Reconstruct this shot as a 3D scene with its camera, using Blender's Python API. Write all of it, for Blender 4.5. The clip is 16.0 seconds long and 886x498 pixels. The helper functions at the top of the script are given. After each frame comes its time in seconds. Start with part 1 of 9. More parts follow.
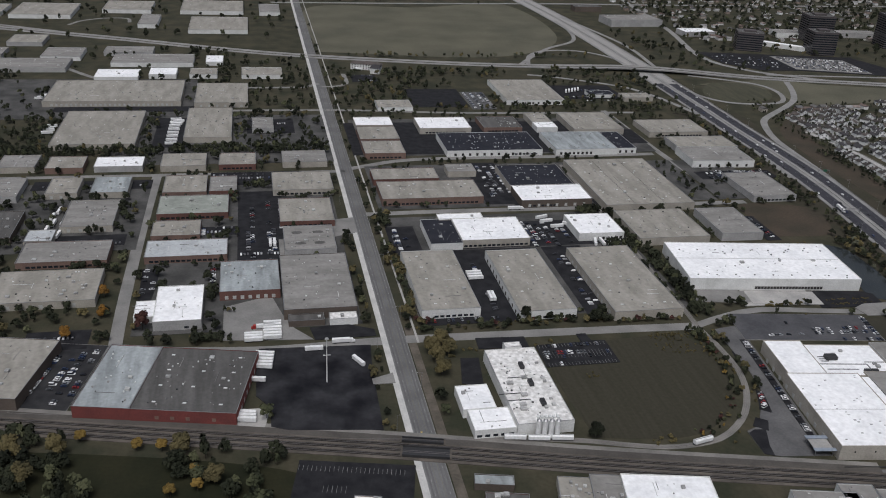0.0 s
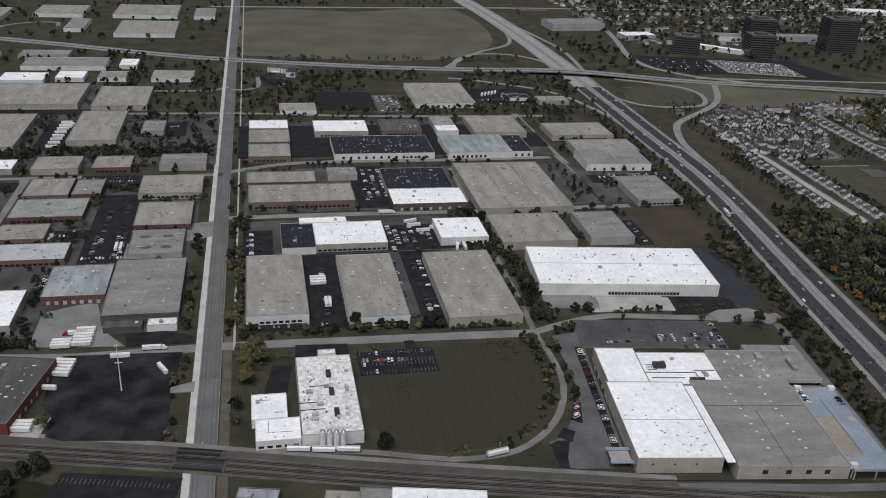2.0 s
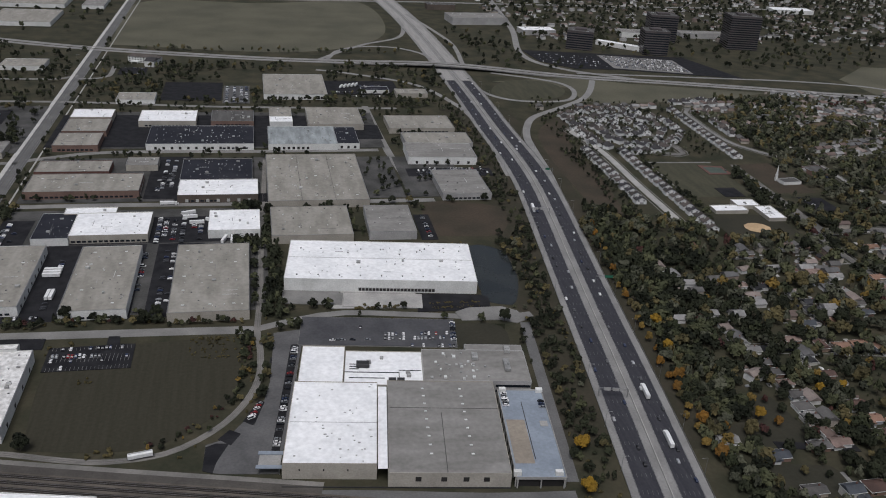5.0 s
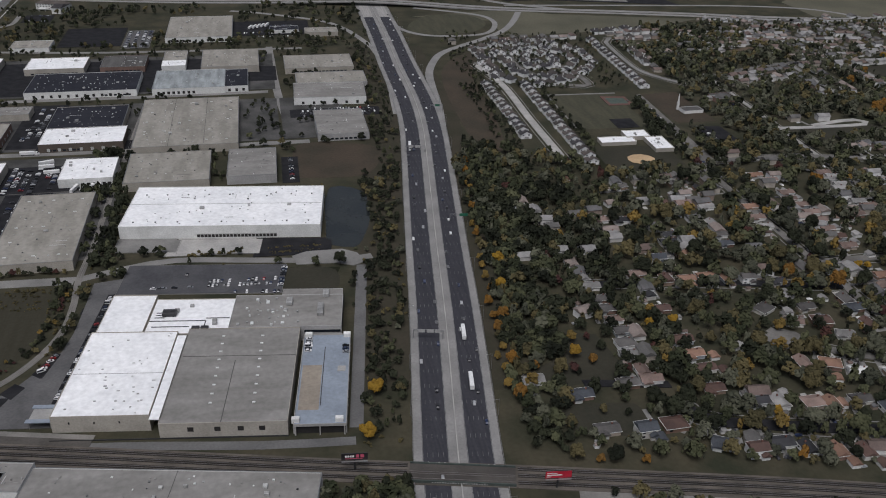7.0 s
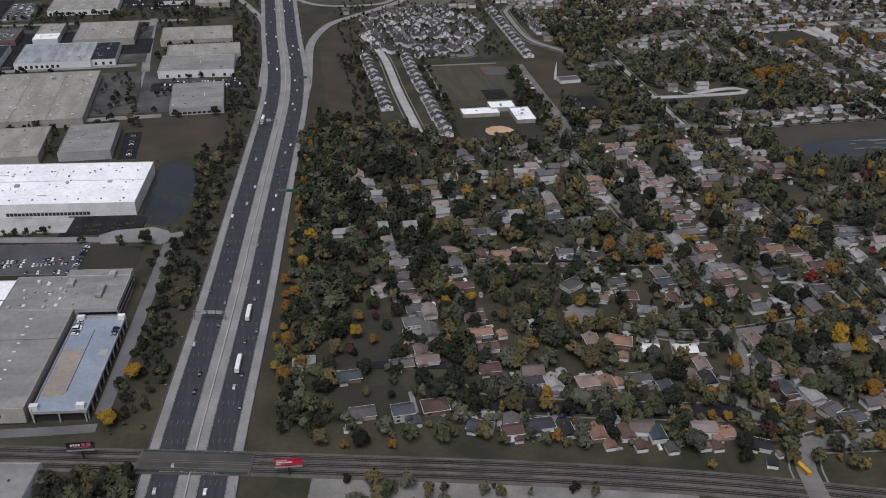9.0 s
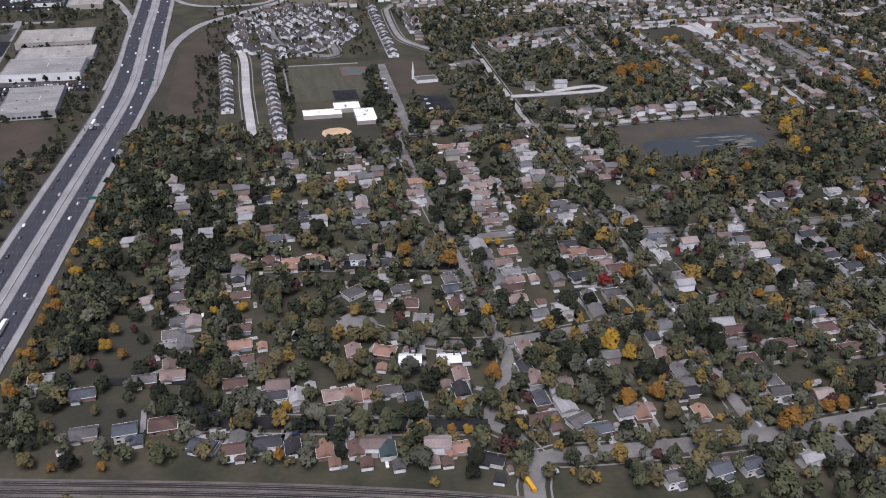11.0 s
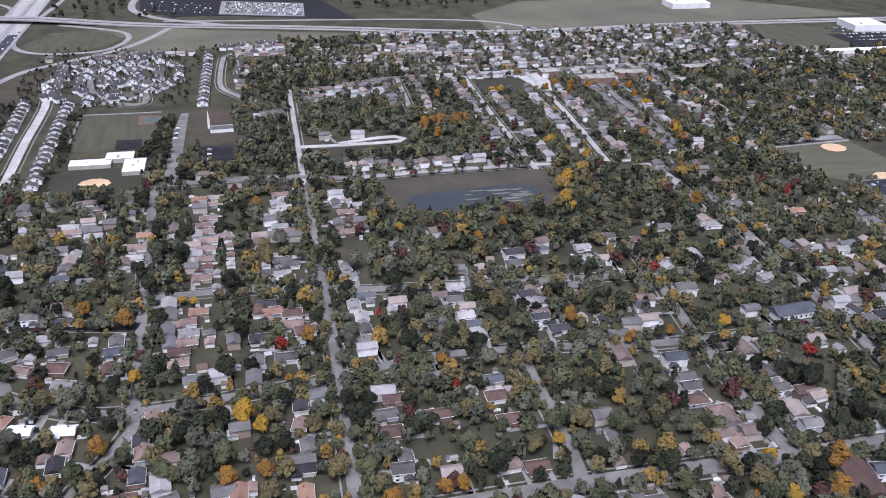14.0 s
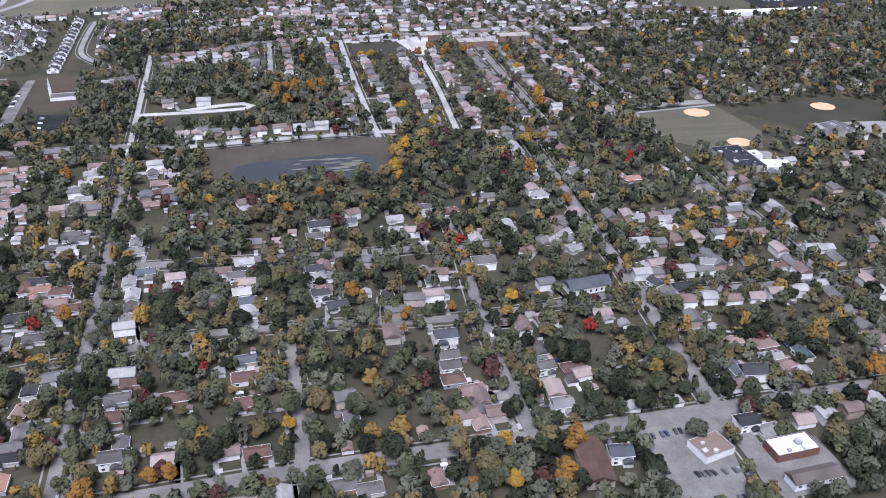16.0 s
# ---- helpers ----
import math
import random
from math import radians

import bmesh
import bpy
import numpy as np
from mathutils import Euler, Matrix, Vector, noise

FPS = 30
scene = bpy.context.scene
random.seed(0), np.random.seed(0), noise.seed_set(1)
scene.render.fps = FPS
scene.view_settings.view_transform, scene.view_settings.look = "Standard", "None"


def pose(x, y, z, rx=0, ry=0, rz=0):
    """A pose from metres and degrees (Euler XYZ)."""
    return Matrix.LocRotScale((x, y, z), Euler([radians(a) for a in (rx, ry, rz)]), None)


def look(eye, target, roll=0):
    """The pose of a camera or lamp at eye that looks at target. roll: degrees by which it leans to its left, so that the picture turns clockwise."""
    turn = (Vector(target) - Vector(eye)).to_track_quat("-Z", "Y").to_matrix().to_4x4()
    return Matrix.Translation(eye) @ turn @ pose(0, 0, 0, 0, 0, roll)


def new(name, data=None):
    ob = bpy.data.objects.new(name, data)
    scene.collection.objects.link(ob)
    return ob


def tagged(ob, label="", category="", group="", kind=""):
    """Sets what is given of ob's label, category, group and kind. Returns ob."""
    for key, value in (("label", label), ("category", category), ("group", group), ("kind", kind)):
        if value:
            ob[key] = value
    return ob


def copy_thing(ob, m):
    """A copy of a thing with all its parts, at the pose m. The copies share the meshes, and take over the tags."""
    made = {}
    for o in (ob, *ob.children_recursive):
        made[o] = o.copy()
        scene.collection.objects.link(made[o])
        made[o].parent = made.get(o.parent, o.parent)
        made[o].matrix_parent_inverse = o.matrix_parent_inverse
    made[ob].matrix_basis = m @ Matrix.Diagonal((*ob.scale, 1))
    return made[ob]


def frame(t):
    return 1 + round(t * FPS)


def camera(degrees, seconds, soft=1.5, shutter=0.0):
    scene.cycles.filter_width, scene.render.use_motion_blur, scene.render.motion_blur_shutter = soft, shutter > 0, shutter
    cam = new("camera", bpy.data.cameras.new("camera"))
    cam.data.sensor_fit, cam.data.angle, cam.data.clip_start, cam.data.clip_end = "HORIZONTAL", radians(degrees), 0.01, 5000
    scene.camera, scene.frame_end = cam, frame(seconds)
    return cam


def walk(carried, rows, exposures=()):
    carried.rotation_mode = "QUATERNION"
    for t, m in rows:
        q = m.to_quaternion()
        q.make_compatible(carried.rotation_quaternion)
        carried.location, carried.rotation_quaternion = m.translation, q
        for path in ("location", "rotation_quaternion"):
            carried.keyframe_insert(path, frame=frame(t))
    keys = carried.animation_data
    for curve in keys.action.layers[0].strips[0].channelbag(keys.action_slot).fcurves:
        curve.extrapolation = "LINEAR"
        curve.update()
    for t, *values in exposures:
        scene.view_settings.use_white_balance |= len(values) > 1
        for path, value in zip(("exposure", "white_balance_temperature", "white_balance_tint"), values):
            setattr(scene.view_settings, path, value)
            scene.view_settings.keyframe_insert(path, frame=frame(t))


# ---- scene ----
cam = camera(53.68, 16.0, 1.0)

PATH = [
    (0, (110.73, 8.62, 352.66), (118.89, 43.90, 335.66), 3.28),
    (0.5, (146.04, 6.45, 351.39), (153.77, 41.60, 333.93), 2.52),
    (1, (181.35, 4.28, 350.12), (189.10, 39.46, 332.74), 2.71),
    (1.5, (216.66, 2.10, 348.86), (224.33, 37.34, 331.54), 2.19),
    (2, (251.98, -0.07, 347.59), (259.96, 35.39, 330.89), 3.14),
    (2.5, (287.29, -2.24, 346.32), (295.28, 33.18, 329.55), 3.35),
    (3, (322.60, -4.41, 345.05), (330.81, 31.23, 328.87), 3.72),
    (3.5, (357.91, -6.59, 343.79), (366.21, 29.13, 327.81), 3.87),
    (4, (393.22, -8.76, 342.52), (401.50, 26.78, 326.14), 4.18),
    (4.2, (407.34, -9.63, 342.01), (415.59, 25.86, 325.50), 4.09),
    (6.3, (555.64, -18.76, 336.69), (563.73, 16.49, 319.60), 3.61),
    (6.5, (569.77, -19.62, 336.19), (577.79, 15.29, 318.40), 2.85),
    (7, (605.08, -21.80, 334.92), (612.51, 12.57, 315.86), 1.68),
    (7.5, (640.39, -23.97, 333.65), (647.48, 10.01, 313.78), 1.08),
    (8, (675.70, -26.14, 332.38), (682.96, 7.74, 312.41), 1.21),
    (8.2, (689.82, -27.01, 331.88), (697.16, 6.77, 311.75), 1.43),
    (10.3, (838.12, -36.14, 326.56), (845.88, -2.27, 306.74), 0.72),
    (10.5, (852.25, -37.01, 326.05), (860.35, -3.04, 306.55), 1.38),
    (11, (887.56, -39.18, 324.78), (895.72, -5.59, 304.67), 0.95),
    (11.5, (922.87, -41.35, 323.52), (931.21, -7.50, 303.92), 1.12),
    (12, (958.18, -43.53, 322.25), (966.83, -9.19, 303.65), 1.24),
    (12.5, (993.49, -45.70, 320.98), (1002.21, -11.48, 302.20), 1.48),
    (13, (1028.80, -47.87, 319.71), (1037.55, -13.68, 300.89), 1.58),
    (13.5, (1064.11, -50.04, 318.45), (1072.90, -15.49, 300.31), 1.55),
    (14, (1099.42, -52.22, 317.18), (1108.15, -17.68, 298.99), 1.40),
    (14.5, (1134.73, -54.39, 315.91), (1143.42, -19.80, 297.81), 1.30),
    (15, (1170.04, -56.56, 314.65), (1178.80, -22.26, 296.03), 1.32),
    (15.5, (1205.35, -58.74, 313.38), (1214.24, -24.68, 294.38), 1.30),
    (16, (1240.66, -60.91, 312.11), (1249.79, -27.22, 292.57), 1.42),
]
# the model's unit for a metre of the plan
UNIT_LENGTH = 0.545
walk(cam, [(t, look(UNIT_LENGTH * Vector(eye), UNIT_LENGTH * Vector(target), roll)) for t, eye, target, roll in PATH],
     [(0, 0.1, 6150, 12), (4.2, 0.0, 6150, 12), (6.3, -0.03, 6150, 13), (8.2, 0.03, 6100, 13), (10.3, 0.6, 5850, 19), (11.0, 0.84, 5860, 21), (13, 1.14, 5650, 22), (16, 1.45, 5560, 22)])

# ---- world and sun: a bright overcast sky ----
world = bpy.data.worlds.new("overcast_sky")
scene.world = world
world.use_nodes = True
sky = world.node_tree.nodes.new("ShaderNodeTexSky")
sky.sky_type, sky.sun_disc = "NISHITA", False
sky.sun_elevation, sky.sun_rotation = radians(64), radians(204)
sky.air_density, sky.dust_density = 1.0, 4.0
back = world.node_tree.nodes["Background"]
back.inputs["Strength"].default_value = 0.072
cloud = world.node_tree.nodes.new("ShaderNodeHueSaturation")
cloud.inputs["Saturation"].default_value = 0.45
world.node_tree.links.new(sky.outputs["Color"], cloud.inputs["Color"])
world.node_tree.links.new(cloud.outputs["Color"], back.inputs["Color"])
sun = new("sun", bpy.data.lights.new("sun", "SUN"))
sun.data.energy, sun.data.angle, sun.data.color = 1.95, radians(35), (1.0, 0.97, 0.93)
sun.matrix_world = look((0, 0, 0), (0.2, 0.45, -1.0))

# ---- materials ----
def lin(c):
    return (c[0], c[1], c[2], 1.0)


def mat(name, a, b=None, big=0.02, fine=0.6, rough=0.85, metal=0.0, bump=0.0, spread=0.0, tones=(), island=False, streak=None, detail=5.0):
    """A worn surface: base colour a drifting to b at the size 1/big metres, fine grain on top; spread or tones vary it from piece to piece."""
    m = bpy.data.materials.new(name)
    m.use_nodes = True
    nt = m.node_tree
    bsdf = nt.nodes["Principled BSDF"]
    bsdf.inputs["Roughness"].default_value, bsdf.inputs["Metallic"].default_value = rough, metal
    if rough > 0.74:
        bsdf.inputs["Specular IOR Level"].default_value = 0.12
    link, node = nt.links.new, nt.nodes.new
    place = node("ShaderNodeNewGeometry")
    where = place.outputs["Position"]
    if streak:
        turn = node("ShaderNodeMapping")
        turn.inputs["Scale"].default_value = streak
        link(where, turn.inputs["Vector"])
        where = turn.outputs["Vector"]
    n1 = node("ShaderNodeTexNoise")
    n1.inputs["Scale"].default_value, n1.inputs["Detail"].default_value = big / UNIT_LENGTH, detail
    link(where, n1.inputs["Vector"])
    n2 = node("ShaderNodeTexNoise")
    n2.inputs["Scale"].default_value, n2.inputs["Detail"].default_value = fine / UNIT_LENGTH, 4.0
    link(place.outputs["Position"], n2.inputs["Vector"])
    ramp = node("ShaderNodeMapRange")
    ramp.inputs["From Min"].default_value, ramp.inputs["From Max"].default_value = 0.35, 0.65
    link(n1.outputs["Fac"], ramp.inputs["Value"])
    mix = node("ShaderNodeMix")
    mix.data_type = "RGBA"
    link(ramp.outputs["Result"], mix.inputs[0])
    if tones:
        chance = place.outputs["Random Per Island"] if island else node("ShaderNodeObjectInfo").outputs["Random"]
        cr = node("ShaderNodeValToRGB")
        cr.color_ramp.interpolation = "CONSTANT"
        el = cr.color_ramp.elements
        for i, c in enumerate(tones):
            e = el[i] if i < 2 else el.new(i / len(tones))
            e.position, e.color = i / len(tones), lin(c)
        link(chance, cr.inputs["Fac"])
        link(cr.outputs["Color"], mix.inputs[6])
        dark = node("ShaderNodeMix")
        dark.data_type, dark.blend_type = "RGBA", "MULTIPLY"
        dark.inputs[0].default_value = 1.0
        link(cr.outputs["Color"], dark.inputs[6])
        dark.inputs[7].default_value = (0.72, 0.72, 0.72, 1)
        link(dark.outputs[2], mix.inputs[7])
    else:
        mix.inputs[6].default_value, mix.inputs[7].default_value = lin(a), lin(b or [0.7 * v for v in a])
    grain = node("ShaderNodeMapRange")
    grain.inputs["To Min"].default_value, grain.inputs["To Max"].default_value = 0.72, 1.28
    link(n2.outputs["Fac"], grain.inputs["Value"])
    val = grain.outputs["Result"]
    if spread:
        chance = place.outputs["Random Per Island"] if island else node("ShaderNodeObjectInfo").outputs["Random"]
        sp = node("ShaderNodeMapRange")
        sp.inputs["To Min"].default_value, sp.inputs["To Max"].default_value = 1 - spread, 1 + spread
        link(chance, sp.inputs["Value"])
        mul = node("ShaderNodeMath")
        mul.operation = "MULTIPLY"
        link(val, mul.inputs[0]), link(sp.outputs["Result"], mul.inputs[1])
        val = mul.outputs[0]
    out = node("ShaderNodeVectorMath")
    out.operation = "SCALE"
    link(mix.outputs[2], out.inputs[0]), link(val, out.inputs["Scale"])
    link(out.outputs[0], bsdf.inputs["Base Color"])
    if bump:
        bp = node("ShaderNodeBump")
        bp.inputs["Strength"].default_value, bp.inputs["Distance"].default_value = 0.6, bump
        link(n2.outputs["Fac"], bp.inputs["Height"]), link(bp.outputs["Normal"], bsdf.inputs["Normal"])
    return m


GRASS = mat("rough_grass", (0.028, 0.030, 0.019), (0.056, 0.050, 0.033), 0.035, 0.35, bump=0.1)
# dry grass of the far meadows, its colour raised to include distance haze
FARMEADOW = mat("hazed_dry_grass", (0.106, 0.100, 0.072), (0.076, 0.074, 0.054), 0.012, 0.3, bump=0.1)
CLUTTER = mat("roof_clutter", (0, 0, 0), big=0.2, fine=1.0, rough=0.6, island=True, tones=((0.60, 0.60, 0.59), (0.14, 0.14, 0.14), (0.35, 0.35, 0.34), (0.55, 0.55, 0.54), (0.24, 0.23, 0.22)))
CARMIX = mat("mixed_car_paint", (0, 0, 0), big=0.2, fine=1.0, rough=0.35, island=True, tones=((0.70, 0.70, 0.70), (0.30, 0.31, 0.32), (0.015, 0.015, 0.017), (0.02, 0.03, 0.07), (0.70, 0.70, 0.69), (0.08, 0.08, 0.085), (0.04, 0.04, 0.045), (0.35, 0.35, 0.36), (0.05, 0.05, 0.055), (0.03, 0.03, 0.035)))
DARKLAWN = mat("dark_meadow", (0.012, 0.014, 0.007), (0.020, 0.020, 0.010), 0.03, 0.4, bump=0.1)
LAWN = mat("mown_lawn", (0.030, 0.030, 0.022), (0.041, 0.038, 0.028), 0.03, 0.4, bump=0.05)
MEADOW = mat("dry_meadow", (0.066, 0.063, 0.043), (0.048, 0.048, 0.033), 0.02, 0.3, bump=0.1, streak=(6, 1, 1))
BROWN = mat("brown_reeds", (0.060, 0.047, 0.035), (0.042, 0.037, 0.027), 0.03, 0.4, bump=0.2)
ASPHALT = mat("asphalt", (0.023, 0.023, 0.025), (0.012, 0.012, 0.014), 0.11, 0.8, detail=9.0)
LANE = mat("residential_concrete", (0.160, 0.153, 0.143), (0.100, 0.096, 0.090), 0.06, 0.8)
OLDROAD = mat("worn_asphalt", (0.138, 0.136, 0.135), (0.100, 0.099, 0.098), 0.04, 0.7)
PALELANES = mat("concrete_lanes", (0.31, 0.30, 0.285), (0.235, 0.228, 0.217), 0.05, 0.5, streak=(9, 0.4, 1))
DIRT = mat("trodden_dirt", (0.115, 0.100, 0.082), (0.070, 0.062, 0.050), 0.08, 0.5, bump=0.1)
LANES = mat("highway_asphalt", (0.045, 0.045, 0.052), (0.034, 0.034, 0.040), 0.05, 0.5, streak=(9, 0.4, 1))
CONCRETE = mat("pale_concrete", (0.36, 0.35, 0.33), (0.26, 0.255, 0.245), 0.06, 0.9)
SHOULDER = mat("shoulder_concrete", (0.235, 0.230, 0.222), (0.180, 0.176, 0.170), 0.05, 0.7)
STREET = mat("street_concrete", (0.21, 0.205, 0.195), (0.15, 0.147, 0.14), 0.05, 0.8)
BALLAST = mat("track_ballast", (0.118, 0.103, 0.088), (0.066, 0.059, 0.051), 0.06, 0.9, bump=0.1)
GRAVEL = mat("gravel", (0.20, 0.19, 0.175), (0.13, 0.125, 0.115), 0.05, 0.8, bump=0.05)
STEEL = mat("rail_steel", (0.26, 0.24, 0.23), rough=0.5, metal=0.6)
SLEEPER = mat("sleeper_wood", (0.030, 0.027, 0.024), rough=0.9)
PAINT = mat("road_paint", (0.30, 0.30, 0.29), (0.17, 0.17, 0.165), 0.2, 1.0)
YELLOWPAINT = mat("yellow_paint", (0.50, 0.36, 0.10), (0.36, 0.26, 0.08), 0.2, 1.0)
WATER = mat("pond_water", (0.020, 0.024, 0.026), (0.030, 0.034, 0.034), 0.03, 0.3, rough=0.2)
SCUM = mat("pond_weed", (0.120, 0.118, 0.090), (0.070, 0.071, 0.053), 0.06, 0.4, rough=0.7)
SAND = mat("infield_sand", (0.46, 0.33, 0.20), (0.38, 0.27, 0.16), 0.08, 0.8)
WATER.node_tree.nodes["Principled BSDF"].inputs["Specular IOR Level"].default_value = 0.25
R_WHITE = mat("white_membrane_roof", (0.81, 0.81, 0.81), (0.71, 0.715, 0.72), 0.04, 0.3, rough=0.6)
R_DIRTY = mat("soiled_white_roof", (0.74, 0.73, 0.71), (0.47, 0.46, 0.44), 0.30, 0.5, rough=0.7, detail=9.0)
R_GREY = mat("grey_gravel_roof", (0.235, 0.228, 0.215), (0.172, 0.166, 0.155), 0.06, 0.3, streak=(0.5, 1.6, 1))
R_TAN = mat("tan_gravel_roof", (0.280, 0.266, 0.236), (0.205, 0.194, 0.170), 0.06, 0.3, streak=(1.8, 0.5, 1))
R_BLUE = mat("bluish_metal_roof", (0.315, 0.340, 0.345), (0.185, 0.200, 0.203), 0.06, 0.4, rough=0.75, streak=(2.2, 0.5, 1))
R_DARK = mat("black_membrane_roof", (0.017, 0.018, 0.024), (0.027, 0.028, 0.035), 0.06, 0.4, rough=0.75)
R_PALE = mat("pale_bluish_roof", (0.43, 0.45, 0.46), (0.33, 0.345, 0.35), 0.08, 0.4, rough=0.75)
R_GREEN = mat("pale_greenish_roof", (0.275, 0.292, 0.262), (0.200, 0.214, 0.190), 0.08, 0.4)
R_CHAR = mat("charcoal_roof", (0.105, 0.102, 0.098), (0.068, 0.066, 0.063), 0.05, 0.4, streak=(3, 0.4, 1))
W_BRICK = mat("red_brick_wall", (0.150, 0.078, 0.064), (0.115, 0.062, 0.052), 0.08, 1.2)
W_PINK = mat("pinkish_brick_wall", (0.185, 0.125, 0.102), (0.145, 0.098, 0.082), 0.08, 1.2)
W_TAN = mat("tan_block_wall", (0.37, 0.345, 0.30), (0.29, 0.27, 0.235), 0.07, 0.9)
W_GREY = mat("grey_precast_wall", (0.36, 0.355, 0.345), (0.28, 0.275, 0.27), 0.07, 0.9)
W_WHITE = mat("white_painted_wall", (0.66, 0.66, 0.64), (0.54, 0.54, 0.52), 0.07, 0.9)
W_CHAR = mat("brown_wall", (0.11, 0.09, 0.075), (0.085, 0.07, 0.06), 0.07, 0.9)
GLASS = mat("dark_window_glass", (0.018, 0.022, 0.028), rough=0.12)
DOOR = mat("dock_door_paint", (0.44, 0.44, 0.42), (0.33, 0.33, 0.31), 0.3, 1.0)
DARKDOORSHADE = mat("dark_door_and_deck_shade", (0.035, 0.033, 0.032), rough=0.8)
UNIT = mat("rooftop_unit_metal", (0.40, 0.40, 0.39), (0.27, 0.27, 0.26), 0.3, 1.0, rough=0.55, metal=0.2, spread=0.35)
SKYLIGHT = mat("skylight_plastic", (0.62, 0.63, 0.62), (0.48, 0.49, 0.48), 0.3, 1.0, rough=0.4)
STAIN = mat("bare_steel", (0.33, 0.33, 0.33), rough=0.45, metal=0.7)
DARKMETAL = mat("dark_metal", (0.045, 0.045, 0.047), rough=0.6, metal=0.3)
WHITEPAINT = mat("white_paint", (0.72, 0.72, 0.71), (0.60, 0.60, 0.59), 0.2, 0.9, rough=0.45)
REDSIGN = mat("red_billboard", (0.42, 0.015, 0.035), rough=0.5)
BLACKSIGN = mat("black_billboard", (0.018, 0.016, 0.018), rough=0.5)
PINKSIGN = mat("pink_print", (0.55, 0.10, 0.16), rough=0.5)
GREENSIGN = mat("sign_green", (0.02, 0.12, 0.07), rough=0.5)
TYRE = mat("tyre_rubber", (0.018, 0.018, 0.018), rough=0.9)
REDPAINT = mat("red_paint", (0.32, 0.025, 0.02), rough=0.4)
YELLOWBUS = mat("bus_yellow", (0.55, 0.30, 0.02), rough=0.4)
DECKBLUE = mat("pale_blue_deck_coating", (0.235, 0.270, 0.315), (0.185, 0.212, 0.250), 0.05, 0.5, rough=0.6)
DECKTAN = mat("tan_deck_coating", (0.28, 0.245, 0.20), (0.23, 0.20, 0.165), 0.05, 0.5)
CARPAINT = {"white": mat("white_car_paint", (0.70, 0.70, 0.70), rough=0.3), "silver": mat("silver_car_paint", (0.30, 0.31, 0.32), rough=0.3, metal=0.4),
            "black": mat("black_car_paint", (0.012, 0.012, 0.014), rough=0.25), "dark_blue": mat("dark_blue_car_paint", (0.015, 0.025, 0.06), rough=0.3),
            "red": mat("red_car_paint", (0.22, 0.012, 0.012), rough=0.3), "grey": mat("grey_car_paint", (0.075, 0.077, 0.08), rough=0.3)}
BARK = mat("bark", (0.06, 0.05, 0.042), rough=0.95)
LEAF = {
    "green": mat("green_leaves", (0.030, 0.035, 0.019), (0.083, 0.087, 0.047), 0.055, 0.5, detail=1.0, rough=0.8, spread=0.09, island=True),
    "dark": mat("dark_green_leaves", (0.012, 0.014, 0.009), (0.032, 0.036, 0.021), 0.055, 0.5, detail=1.0, rough=0.8, spread=0.09, island=True),
    "olive": mat("olive_leaves", (0.118, 0.098, 0.046), (0.064, 0.057, 0.029), 0.055, 0.5, detail=1.0, rough=0.8, spread=0.09, island=True),
    "ochre": mat("ochre_leaves", (0.205, 0.134, 0.036), (0.130, 0.093, 0.031), 0.06, 0.5, rough=0.8, spread=0.09, island=True),
    "yellow": mat("yellow_leaves", (0.275, 0.167, 0.022), (0.204, 0.125, 0.022), 0.08, 0.5, rough=0.8, spread=0.09, island=True),
    "orange": mat("orange_leaves", (0.205, 0.104, 0.022), (0.142, 0.080, 0.024), 0.08, 0.5, rough=0.8, spread=0.09, island=True),
    "red": mat("red_leaves", (0.177, 0.025, 0.016), (0.123, 0.020, 0.016), 0.08, 0.5, rough=0.8, spread=0.09, island=True),
    "maroon": mat("maroon_leaves", (0.047, 0.023, 0.022), (0.068, 0.033, 0.026), 0.08, 0.5, rough=0.8, spread=0.09, island=True),
    "grey": mat("greyish_leaves", (0.101, 0.103, 0.071), (0.045, 0.048, 0.034), 0.055, 0.5, detail=1.0, rough=0.8, spread=0.09, island=True),
}
for leaf in LEAF.values():
    # light also passes through the leaves
    nt = leaf.node_tree
    solid, out = nt.nodes["Principled BSDF"], nt.nodes["Material Output"]
    thin = nt.nodes.new("ShaderNodeBsdfTranslucent")
    both = nt.nodes.new("ShaderNodeMixShader")
    both.inputs["Fac"].default_value = 0.10
    nt.links.new(solid.inputs["Base Color"].links[0].from_socket, thin.inputs["Color"])
    nt.links.new(solid.outputs["BSDF"], both.inputs[1])
    nt.links.new(thin.outputs["BSDF"], both.inputs[2])
    nt.links.new(both.outputs["Shader"], out.inputs["Surface"])
SHINGLE = mat("shingle_roof", (0, 0, 0), big=0.12, fine=1.5, rough=0.9, spread=0.2,
              tones=((0.150, 0.098, 0.078), (0.078, 0.072, 0.068), (0.175, 0.122, 0.100), (0.045, 0.043, 0.042), (0.105, 0.095, 0.088), (0.195, 0.150, 0.126), (0.036, 0.035, 0.037), (0.125, 0.070, 0.056), (0.135, 0.128, 0.120), (0.070, 0.060, 0.053)))
SIDING = mat("house_siding", (0, 0, 0), big=0.15, fine=1.5, rough=0.85,
             tones=((0.78, 0.77, 0.75), (0.42, 0.36, 0.30), (0.20, 0.13, 0.10), (0.25, 0.16, 0.13), (0.62, 0.60, 0.56), (0.34, 0.36, 0.38), (0.30, 0.22, 0.17), (0.80, 0.79, 0.77)))
